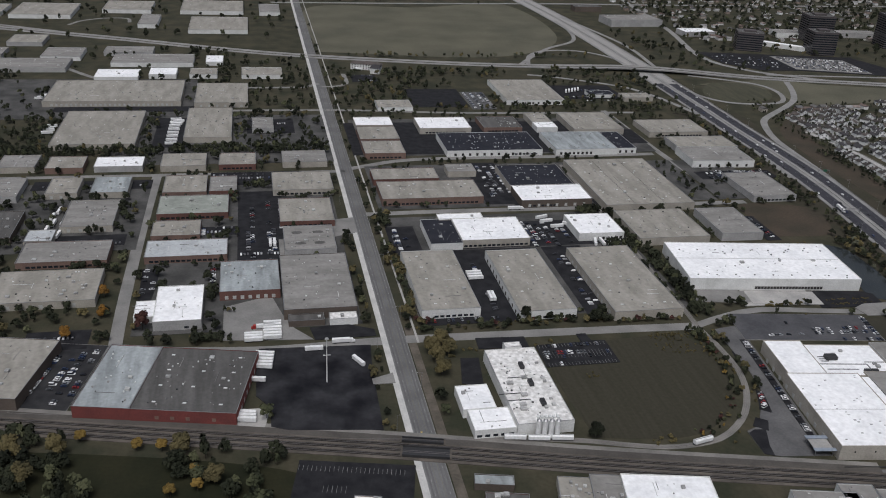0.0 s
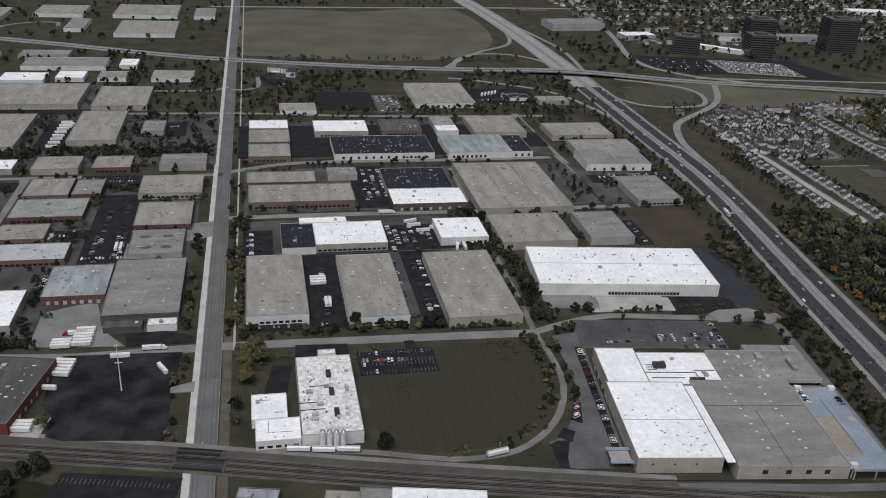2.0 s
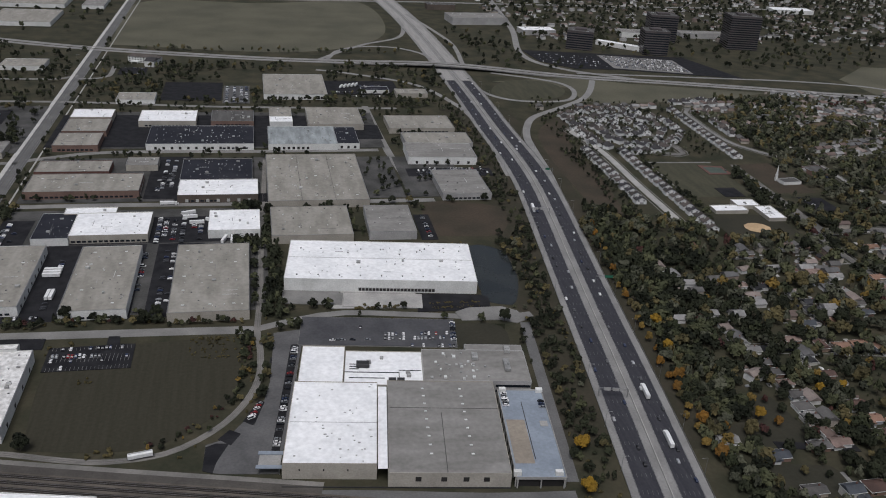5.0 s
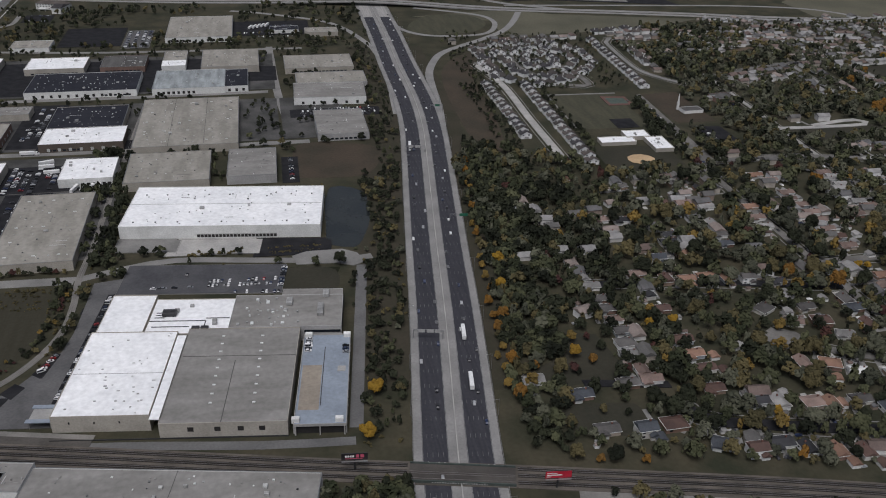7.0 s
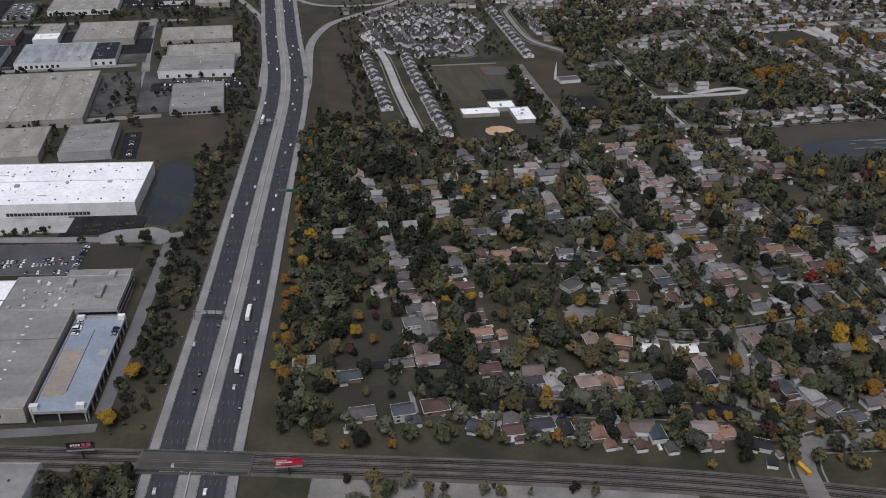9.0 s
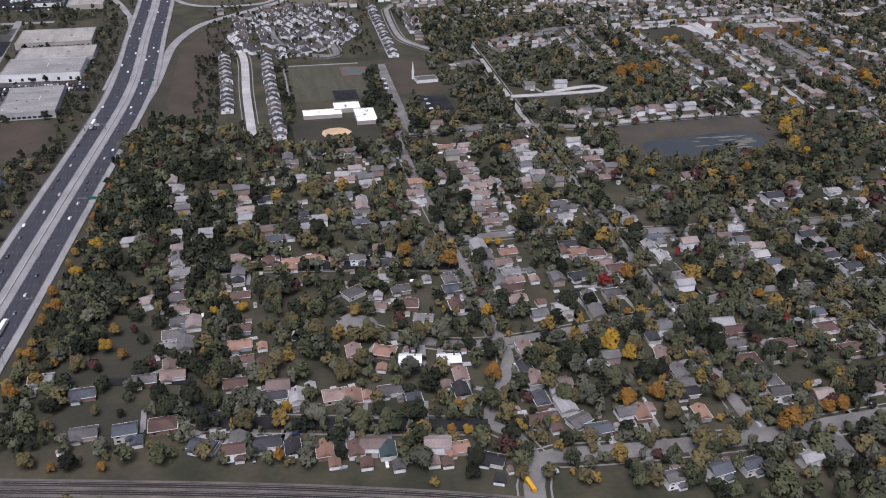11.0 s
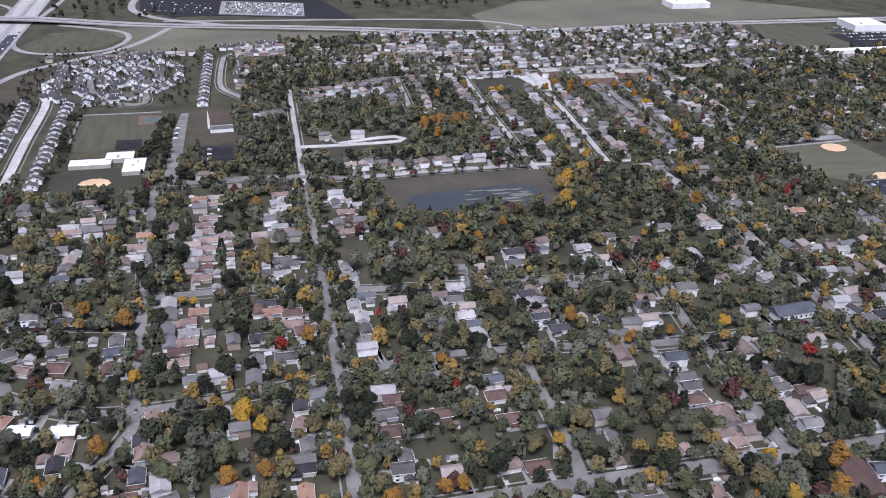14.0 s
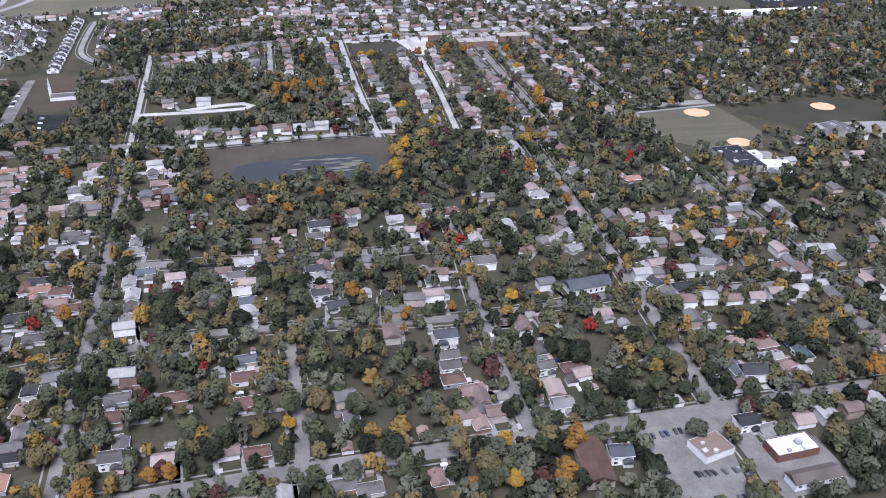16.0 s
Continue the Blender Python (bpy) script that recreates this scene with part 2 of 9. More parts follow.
PALESIDING = mat("pale_house_siding", (0, 0, 0), big=0.15, fine=1.5, rough=0.85,
                 tones=((0.80, 0.80, 0.79), (0.74, 0.73, 0.70), (0.82, 0.82, 0.81), (0.55, 0.53, 0.49), (0.78, 0.77, 0.74)))
TOWNROOF = mat("town_house_shingles", (0, 0, 0), big=0.12, fine=1.5, rough=0.9, spread=0.2, island=False, tones=((0.070, 0.064, 0.060), (0.095, 0.083, 0.076), (0.050, 0.048, 0.050)))
FARROOF = mat("far_shingle_roofs", (0, 0, 0), big=0.12, fine=1.0, island=True, spread=0.2,
              tones=((0.17, 0.13, 0.115), (0.13, 0.125, 0.12), (0.24, 0.20, 0.18), (0.11, 0.108, 0.108), (0.22, 0.215, 0.21)))
FARWALL = mat("far_house_walls", (0, 0, 0), big=0.12, fine=1.0, island=True, tones=((0.74, 0.73, 0.71), (0.42, 0.38, 0.33), (0.78, 0.78, 0.77), (0.30, 0.24, 0.20), (0.60, 0.59, 0.57)))


# ---- building helpers ----
def mesh_from(name, verts, faces, material=None):
    me = bpy.data.meshes.new(name)
    me.from_pydata(verts, [], faces)
    if material:
        me.materials.append(material)
    return me


def part(name, data, material, parent, label="", m=None):
    """One mesh object under a thing or a part; data: a bmesh or a mesh."""
    if isinstance(data, bmesh.types.BMesh):
        me = bpy.data.meshes.new(name)
        data.to_mesh(me)
        data.free()
    else:
        me = data
    if material and not me.materials:
        me.materials.append(material)
    ob = new(name, me)
    ob.parent = parent
    if m is not None:
        ob.matrix_basis = m
    return tagged(ob, label)


def thing(name, m, label, category, group="", kind=""):
    ob = new(name)
    ob.empty_display_size = 2.0
    ob.matrix_basis = m
    return tagged(ob, label, category, group, kind)


def box_data(x, y, z, sx, sy, sz):
    """A box on its base centre (x, y, z)."""
    v = [(x + i * sx / 2, y + j * sy / 2, z + k * sz) for k in (0, 1) for i, j in ((-1, -1), (1, -1), (1, 1), (-1, 1))]
    f = [(3, 2, 1, 0), (4, 5, 6, 7), (0, 1, 5, 4), (1, 2, 6, 5), (2, 3, 7, 6), (3, 0, 4, 7)]
    return v, f


def joined(parts):
    verts, faces = [], []
    for v, f in parts:
        n = len(verts)
        verts += v
        faces += [tuple(n + i for i in q) for q in f]
    return verts, faces


def boxes(name, items, material):
    return mesh_from(name, *joined([box_data(*b) for b in items]), material)


CUBES = {}


def slab(name, material, parent, x, y, z, sx, sy, sz, label="", rz=0.0):
    """A block of a building on the shared mesh of its material, as a part of its own."""
    if material.name not in CUBES:
        bm = bmesh.new()
        bmesh.ops.create_cube(bm, size=1.0)
        bmesh.ops.translate(bm, verts=bm.verts, vec=(0, 0, 0.5))
        me = bpy.data.meshes.new("block")
        bm.to_mesh(me)
        bm.free()
        me.materials.append(material)
        CUBES[material.name] = me
    return part(name, CUBES[material.name], None, parent, label, pose(x, y, z, 0, 0, rz) @ Matrix.Diagonal((sx, sy, sz, 1)))


# a map of what is built on, in cells of two metres
CELL, OX, OY = 2.0, -900.0, 150.0
TAKEN = np.zeros((2000, 1500), bool)


def claim(cx, cy, w, d, rz=0.0, margin=2.0):
    c, s = math.cos(radians(rz)), math.sin(radians(rz))
    r = math.hypot(w, d) / 2 + margin + CELL
    i0, i1 = int((cx - r - OX) / CELL), int((cx + r - OX) / CELL) + 1
    j0, j1 = int((cy - r - OY) / CELL), int((cy + r - OY) / CELL) + 1
    i0, j0, i1, j1 = max(i0, 0), max(j0, 0), min(i1, TAKEN.shape[0]), min(j1, TAKEN.shape[1])
    if i1 <= i0 or j1 <= j0:
        return
    gx, gy = np.meshgrid(OX + (np.arange(i0, i1) + 0.5) * CELL - cx, OY + (np.arange(j0, j1) + 0.5) * CELL - cy, indexing="ij")
    u, v = gx * c + gy * s, -gx * s + gy * c
    TAKEN[i0:i1, j0:j1] |= (abs(u) < w / 2 + margin) & (abs(v) < d / 2 + margin)


def is_free(x, y):
    i, j = int((x - OX) / CELL), int((y - OY) / CELL)
    return not (0 <= i < TAKEN.shape[0] and 0 <= j < TAKEN.shape[1] and TAKEN[i, j])


def smooth(pts, step=12.0):
    """A polyline led smoothly through pts."""
    p = [Vector((*q, 0)) for q in pts]
    p = [2 * p[0] - p[1]] + p + [2 * p[-1] - p[-2]]
    out = []
    for a, b, c, d in zip(p, p[1:], p[2:], p[3:]):
        n = max(1, int((c - b).length / step))
        for i in range(n):
            t = i / n
            out.append(0.5 * (2 * b + (c - a) * t + (2 * a - 5 * b + 4 * c - d) * t * t + (3 * b - a - 3 * c + d) * t ** 3))
    return out + [p[-2]]


def normals(line):
    out = []
    for i in range(len(line)):
        d = (line[min(i + 1, len(line) - 1)] - line[max(i - 1, 0)]).normalized()
        out.append(Vector((d.y, -d.x, 0)))
    return out


def ribbon(line, a, b, z, thick=0.12, heights=None):
    """The mesh data of a slab along a line, from a to b metres to its right."""
    nn = normals(line)
    verts, faces = [], []
    for i, (p, n) in enumerate(zip(line, nn)):
        h = z + (heights[i] if heights else 0.0)
        for off, dz in ((a, 0), (b, 0), (b, -thick), (a, -thick)):
            q = p + n * off
            verts.append((q.x, q.y, h + dz))
    for i in range(len(line) - 1):
        o = 4 * i
        for k in range(4):
            faces.append((o + k, o + 4 + k, o + 4 + (k + 1) % 4, o + (k + 1) % 4))
    e = 4 * (len(line) - 1)
    faces += [(3, 2, 1, 0), (e, e + 1, e + 2, e + 3)]
    return [v for v in verts], [tuple(reversed(f)) for f in faces]


def claim_line(line, a, b, margin=2.0):
    nn = normals(line)
    for i in range(len(line) - 1):
        m = (line[i] + line[i + 1]) / 2 + nn[i] * (a + b) / 2
        d = line[i + 1] - line[i]
        claim(m.x, m.y, d.length + 2, abs(b - a), math.degrees(math.atan2(d.y, d.x)), margin)


LAYER, FIELDS = [0.0], [0.004]


def layer():
    """Each paved sheet lies a little higher than the last, so that none share a plane."""
    LAYER[0] += 0.004
    return LAYER[0]


def road(name, pts, width, z, material, label, margin=2.0, kind="structure", category="road"):
    line = smooth(pts)
    z += layer()
    ob = new(name, mesh_from(name, *ribbon(line, -width / 2, width / 2, z, z + 0.1), material))
    claim_line(line, -width / 2, width / 2, margin)
    return tagged(ob, label, category, kind=kind), line


def stripes(name, line, offs, z, material, parent, width=0.25, dash=0.0, gap=0.0, label=""):
    """Painted lines along a road, at the given offsets; broken where dash is given."""
    data = []
    nn = normals(line)
    for off in offs:
        if not dash:
            data.append(ribbon(line, off - width / 2, off + width / 2, z, 0.02))
            continue
        run = 0.0
        for i in range(len(line) - 1):
            d = line[i + 1] - line[i]
            length = d.length
            while run < length:
                p = line[i] + d * (run / length) + nn[i] * off
                q = p + d.normalized() * dash
                data.append(ribbon([p, q], -width / 2, width / 2, z, 0.02))
                run += dash + gap
            run -= length
    return part(name, mesh_from(name, *joined(data), material), None, parent, label)


def patch(name, pts, z, material, label, category="ground", block=False, wavy=0.0):
    """A flat piece of ground with a slightly uneven outline."""
    line = smooth(list(pts) + [pts[0]], 8.0)[:-1]
    z += layer() * 0.3
    verts = []
    for i, p in enumerate(line):
        k = 1 + wavy * noise.noise(Vector((p.x * 0.05, p.y * 0.05, 3.1)))
        c = Vector((sum(q[0] for q in pts) / len(pts), sum(q[1] for q in pts) / len(pts), 0))
        q = c + (p - c) * k
        verts.append((q.x, q.y, z))
    n = len(verts)
    low = [(x, y, z - 0.3) for x, y, _ in verts]
    faces = [tuple(range(n))] + [(i, n + i, n + (i + 1) % n, (i + 1) % n) for i in range(n)]
    me = mesh_from(name, verts + low, faces, material)
    bm = bmesh.new()
    bm.from_mesh(me)
    bmesh.ops.triangulate(bm, faces=[f for f in bm.faces if len(f.verts) > 4])
    bmesh.ops.recalc_face_normals(bm, faces=bm.faces)
    bm.to_mesh(me)
    bm.free()
    ob = tagged(new(name, me), label, category, kind="structure")
    if block:
        xs, ys = [p[0] for p in pts], [p[1] for p in pts]
        claim((min(xs) + max(xs)) / 2, (min(ys) + max(ys)) / 2, max(xs) - min(xs), max(ys) - min(ys), 0, -1)
    return ob


def lot(name, cx, cy, w, d, rz, material, label, z=0.10, category="car park"):
    """A rectangular paved yard with a kerb round it."""
    z += layer()
    ob = new(name, boxes(name, [(0, 0, -0.2, w, d, 0.2 + z)], material))
    ob.matrix_basis = pose(cx, cy, 0, 0, 0, rz)
    claim(cx, cy, w, d, rz, 0.5)
    tagged(ob, label, category, kind="structure")
    if material is ASPHALT:
        return ob
    kerb = [(0, s * (d / 2 + 0.1), -0.2, w + 0.4, 0.2, 0.33 + z) for s in (-1, 1)] + [(s * (w / 2 + 0.1), 0, -0.2, 0.2, d, 0.33 + z) for s in (-1, 1)]
    part("kerb", boxes("kerb", kerb, STREET), None, ob)
    return ob


def paved(name, pts, material, label, category="pavement", z=0.07):
    """A paved or mown piece of ground with straight sides, corners in order."""
    if category == "field":
        FIELDS[0] += 0.004
        z = FIELDS[0]
    else:
        z += layer()
    n = len(pts)
    bm = bmesh.new()
    top = [bm.verts.new((x, y, z)) for x, y in pts]
    low = [bm.verts.new((x, y, -0.2)) for x, y in pts]
    bm.faces.new(top)
    for i in range(n):
        bm.faces.new((top[i], low[i], low[(i + 1) % n], top[(i + 1) % n]))
    bmesh.ops.triangulate(bm, faces=[f for f in bm.faces if len(f.verts) > 4])
    bmesh.ops.recalc_face_normals(bm, faces=bm.faces)
    me = bpy.data.meshes.new(name)
    bm.to_mesh(me)
    bm.free()
    me.materials.append(material)
    for gx in np.arange(min(p[0] for p in pts) + 1, max(p[0] for p in pts), 2.0):
        for gy in np.arange(min(p[1] for p in pts) + 1, max(p[1] for p in pts), 2.0):
            inside = False
            for (ax, ay), (bx, by) in zip(pts, pts[1:] + pts[:1]):
                if (ay > gy) != (by > gy) and gx < (bx - ax) * (gy - ay) / (by - ay) + ax:
                    inside = not inside
            if inside:
                claim(gx, gy, 2.2, 2.2, 0, 0)
    return tagged(new(name, me), label, category, kind="structure")


# ---- ground ----
half = 9000.0
ground = tagged(new("ground", mesh_from("ground", [(-half, -half, 0), (half, -half, 0), (half, half, 0), (-half, half, 0)], [(0, 1, 2, 3)], GRASS)),
                "dull green and brown grassland", "ground", kind="structure")

# ---- highway, roads and railway ----
HW = smooth([(150, -1900), (440, -800), (570, -250), (660, 106), (697, 349), (717, 480), (732, 590), (746, 690), (758, 775), (769, 861), (775, 950), (777, 1090), (782, 1290), (785, 1699), (768, 2094), (710, 2626), (577, 3182)], 20.0)
highway = tagged(new("highway", mesh_from("highway", *ribbon(HW, -20.5, 20.5, 0.20, 0.4), SHOULDER)), "pale concrete highway bed with dark asphalt lanes and wide shoulders", "highway", kind="structure")
claim_line(HW, -26, 26, 1)
for s in (-1, 1):
    a, b = sorted((s * 5.2, s * 20.0))
    part("lanes", mesh_from("lanes", *ribbon([p for p in HW if p.y < 1350], a, b, 0.26, 0.2), LANES), None, highway, "dark asphalt lanes worn by wheels")
    part("lanes", mesh_from("lanes", *ribbon([p for p in HW if p.y > 1320], a, b, 0.24, 0.2), PALELANES), None, highway, "pale concrete lanes")
    stripes("edge_line", HW, [s * 5.5, s * 19.7], 0.28, PAINT, highway, 0.2)
    stripes("lane_dashes", HW, [s * (5.2 + 2.96 * k) for k in (1, 2, 3, 4)], 0.28, mat("worn_lane_paint", (0.17, 0.17, 0.165), (0.10, 0.10, 0.10), 0.2, 1.0), highway, 0.2, 3.6, 12.0)
part("outer_shoulder", mesh_from("outer_shoulder", *ribbon(HW, 20.0, 25.0, 0.22, 0.4), SHOULDER), None, highway, "pale concrete shoulder")
part("outer_shoulder", mesh_from("outer_shoulder", *ribbon(HW, -25.0, -20.0, 0.22, 0.4), SHOULDER), None, highway, "pale concrete shoulder")
part("median_barrier", mesh_from("median_barrier", *ribbon(HW, -0.35, 0.35, 1.05, 1.0), CONCRETE), None, highway, "concrete median barrier")
part("guard_rail", mesh_from("guard_rail", *ribbon(HW, 25.2, 25.4, 0.95, 0.4), STAIN), None, highway)
part("guard_rail", mesh_from("guard_rail", *ribbon(HW, -25.4, -25.2, 0.95, 0.4), STAIN), None, highway)

for a, b in ((-62.0, -25.6), (25.6, 42.0)):
    tagged(new("verge", mesh_from("verge", *ribbon([p for p in HW if 380 < p.y < 1180], a, b, 0.03, 0.3), mat("brown_verge_grass", (0.046, 0.040, 0.029), (0.034, 0.033, 0.022), 0.04, 0.4, bump=0.1))), "brown rough grass beside the highway", "verge", kind="structure")

# the wide north-south road
main, MAIN = road("road", [(210, -1900), (210.5, 66), (211, 413), (211, 930), (211, 1561), (211, 2097), (211, 2862)], 14.6, 0.12, OLDROAD, "worn grey asphalt main road with a turning lane", category="road")
stripes("centre_line", MAIN, [-1.7, 1.7], 0.14, mat("faded_yellow_paint", (0.17, 0.15, 0.10), (0.13, 0.12, 0.09), 0.2, 1.0), main, 0.14)
stripes("lane_dashes", MAIN, [-4.6, 4.6], 0.15, PAINT, main, 0.2, 3.0, 9.0)
stripes("edge_line", MAIN, [-7.0, 7.0], 0.15, PAINT, main, 0.16)
for x, y, rz in ((209, 464, 0), (211, 438, 180)):
    arrow = new("turn_arrow", boxes("turn_arrow", [(0, 0, 0, 0.5, 3.4, 0.02), (0, 1.9, 0, 1.5, 0.6, 0.02), (0.5, 1.5, 0, 0.5, 0.5, 0.02)], YELLOWPAINT))
    arrow.matrix_basis = pose(x, y, 0.2, 0, 0, rz)
    tagged(arrow, "worn yellow paint mark on the main road", "road marking", kind="structure")
stripes("wheel_track", MAIN, [-5.6, -3.2, 3.2, 5.6], 0.135, mat("oily_wheel_track", (0.092, 0.091, 0.090), (0.116, 0.114, 0.113), 0.03, 0.5), main, 1.0)
line = [p for p in MAIN if p.y > 395]
walkway = tagged(new("pavement", mesh_from("pavement", *ribbon(line, -12.0, -7.4, 0.22, 0.4), mat("new_concrete", (0.47, 0.46, 0.44), (0.37, 0.365, 0.35), 0.08, 0.9))), "new pale concrete strip beside the main road", "pavement", kind="structure")
claim_line(line, -15, -9, 0)
line = [p for p in MAIN if 570 < p.y]
dirt = tagged(new("verge", mesh_from("verge", *ribbon([p for p in MAIN if 395 < p.y < 600], 8.2, 14.5, 0.1, 0.3), DIRT)), "trodden dirt strip beside the main road", "verge", kind="structure")
foot = tagged(new("pavement", mesh_from("pavement", *ribbon(line, 15.0, 16.8, 0.16, 0.3), CONCRETE)), "narrow concrete footpath beside the main road", "pavement", kind="structure")
claim_line(line, 12, 17, 0)

ARTERIAL = [(-965, 1990), (-339, 1738), (-132, 1658), (64, 1574), (209, 1526), (428, 1480), (642, 1450), (839, 1411), (1015, 1368), (1140, 1343), (1300, 1305), (1429, 1269), (1560, 1250), (1856, 1262), (2243, 1252), (2700, 1250)]
line = smooth(ARTERIAL, 15.0)
rise = [6.5 * math.exp(-((p.x - 779) / 130) ** 2) for p in line]
arterial = tagged(new("road", mesh_from("road", *ribbon(line, -12, 12, 0.2, 1.6, rise), SHOULDER)), "pale divided arterial road crossing over the highway", "road", kind="structure")
claim_line(line, -14, 14, 0)
part("median", mesh_from("median", *ribbon(line, -1.5, 1.5, 0.35, 0.3, rise), GRASS), None, arterial, "grassy median")
for s in (-1, 1):
    part("parapet", mesh_from("parapet", *ribbon(line, s * 12 - 0.2, s * 12 + 0.2, 0.75, 0.7, rise), CONCRETE), None, arterial)

for name, pts, w, material, label in (
    ("road", [(-727, 605), (-109, 594), (34, 586), (116, 579), (209, 582), (376, 578), (457, 575)], 11.0, STREET, "pale concrete cross street"),
    ("road", [(457, 575), (493, 588), (528, 595), (590, 586), (655, 576), (678, 580)], 8.0, STREET, "curving pale access road"),
    ("road", [(209, 829), (308, 831), (453, 829), (646, 831)], 9.5, STREET, "pale concrete industrial street"),
    ("road", [(209, 961), (231, 971), (300, 992), (464, 993), (608, 996)], 9.5, STREET, "pale concrete industrial street"),
    ("road", [(-440, 960), (-213, 957), (209, 957)], 8.0, STREET, "grey side street"),
    ("road", [(-525, 1204), (-110, 1202), (209, 1202), (403, 1183), (658, 1178)], 8.0, STREET, "grey side street"),
    ("road", [(631, 843), (619, 989), (614, 1189)], 9.0, STREET, "pale lane between warehouses"),
    ("road", [(3, 586), (1, 671), (1, 806), (3, 957)], 10.0, STREET, "pale concrete side street"),
    ("road", [(-214, 1490), (-69, 1341), (158, 1322), (209, 1344)], 8.0, STREET, "curving side street"),
    ("road", [(-520, 1850), (-340, 1764), (-279, 1734), (-223, 1706), (-170, 1664), (-99, 1640)], 9.0, SHOULDER, "pale second carriageway joining the arterial road"),
    ("road", [(-223, 1770), (-205, 1812), (-165, 1838), (-126, 1838), (-118, 1800)], 7.0, STREET, "pale looping access road"),
    ("road", [(252, 1405), (251, 1345), (232, 1328), (212, 1326)], 7.0, STREET, "pale hotel drive"),
    ("road", [(155, 2045), (460, 2060), (837, 2090), (1146, 2100), (1800, 2140)], 14.0, SHOULDER, "distant pale arterial road"),
    ("road", [(1060, 2250), (1040, 2140), (995, 1787), (947, 1545), (985, 1435), (1100, 1360)], 12.0, SHOULDER, "pale slip road"),
):
    road(name, pts, w, 0.10, material, label)

for pts, w in (
    ([(780, 800), (796, 903), (804, 988), (811, 1045), (826, 1095), (845, 1133), (875, 1162), (918, 1198), (959, 1239), (989, 1291), (1015, 1352)], 10.0),
    ([(803, 1337), (807, 1271), (836, 1229), (886, 1218), (932, 1229), (957, 1277), (955, 1323), (924, 1355), (850, 1395)], 8.0),
    ([(747, 900), (756, 1032), (756, 1149), (742, 1223), (721, 1286), (689, 1330), (600, 1385), (560, 1400)], 8.0),
    ([(568, 1470), (610, 1533), (662, 1601), (734, 1668), (760, 1763), (764, 1870)], 8.0),
    ([(584, 1475), (608, 1543), (651, 1580), (713, 1579), (758, 1530), (765, 1473)], 7.5),
    ([(814, 1440), (831, 1613), (817, 1762), (792, 1922)], 8.0),
    ([(1004, 1400), (1239, 1378), (1402, 1360), (1517, 1327), (1579, 1268)], 8.0),
):
    ob, line = road("ramp", pts, w, 0.17, SHOULDER, "pale concrete highway ramp", category="ramp")
    stripes("edge_line", line, [-w / 2 + 0.6, w / 2 - 0.6], 0.19, PAINT, ob, 0.2)

# railway: gravel bed, three tracks, bridges over the main road and the highway
RAIL = smooth([(-936, 730), (-418, 600), (-56, 512), (85, 478), (198, 451), (330, 417), (493, 379), (638, 344), (757, 317), (949, 268), (1202, 185), (1687, 58)], 25.0)
railway = tagged(new("railway", mesh_from("railway", *ribbon(RAIL, -5.5, 12.5, 0.45, 0.7), BALLAST)), "pale ballast bed with dark parallel railway tracks", "railway", kind="structure")
claim_line(RAIL, -17, 14, 0)
for off in (-2.2, 3.0, 8.4):
    track = part("track", mesh_from("track", *ribbon(RAIL, off - 1.5, off + 1.5, 0.55, 0.2), SLEEPER), None, railway, "dark timber sleepers")
    for k in (-0.72, 0.72):
        part("rail", mesh_from("rail", *ribbon(RAIL, off + k - 0.09, off + k + 0.09, 0.75, 0.2), STEEL), None, track)
WESTRAIL = [p for p in RAIL if p.x < 500]
part("service_strip", mesh_from("service_strip", *ribbon(WESTRAIL, -15.5, -11.5, 0.42, 0.4), GRAVEL), None, railway, "gravel strip beside the tracks")
part("siding_bed", mesh_from("siding_bed", *ribbon(WESTRAIL, -11.5, -5.6, 0.40, 0.4), mat("dirty_ballast", (0.085, 0.078, 0.070), (0.060, 0.055, 0.050), 0.06, 0.9)), None, railway, "dark dirty siding bed")
part("gravel_field", mesh_from("gravel_field", *ribbon([p for p in RAIL if 735 < p.x < 960], 12.5, 30, 0.3, 0.4), GRAVEL), None, railway, "pale gravel yard beside the tracks")
SPUR = smooth([(146, 466), (239, 454), (306, 444), (345, 433), (372, 428), (405, 432), (431, 450), (449, 475), (460, 506), (462, 541), (460, 574), (463, 629), (464, 693), (467, 795), (472, 963)], 8.0)
spur = tagged(new("railway_spur", mesh_from("railway_spur", *ribbon(SPUR, -2.4, 2.4, 0.3, 0.5), GRAVEL)), "pale gravel railway siding curving round the field", "railway", kind="structure")
claim_line(SPUR, -3, 3, 0)
for k in (-0.72, 0.72):
    part("rail", mesh_from("rail", *ribbon(SPUR, k - 0.09, k + 0.09, 0.48, 0.2), STEEL), None, spur)


OLDBALLAST = mat("oily_ballast", (0.085, 0.078, 0.070), (0.055, 0.050, 0.046), 0.06, 0.9)
GIRDER = mat("grey_green_girder", (0.075, 0.090, 0.082), (0.052, 0.062, 0.058), 0.2, 1.0)


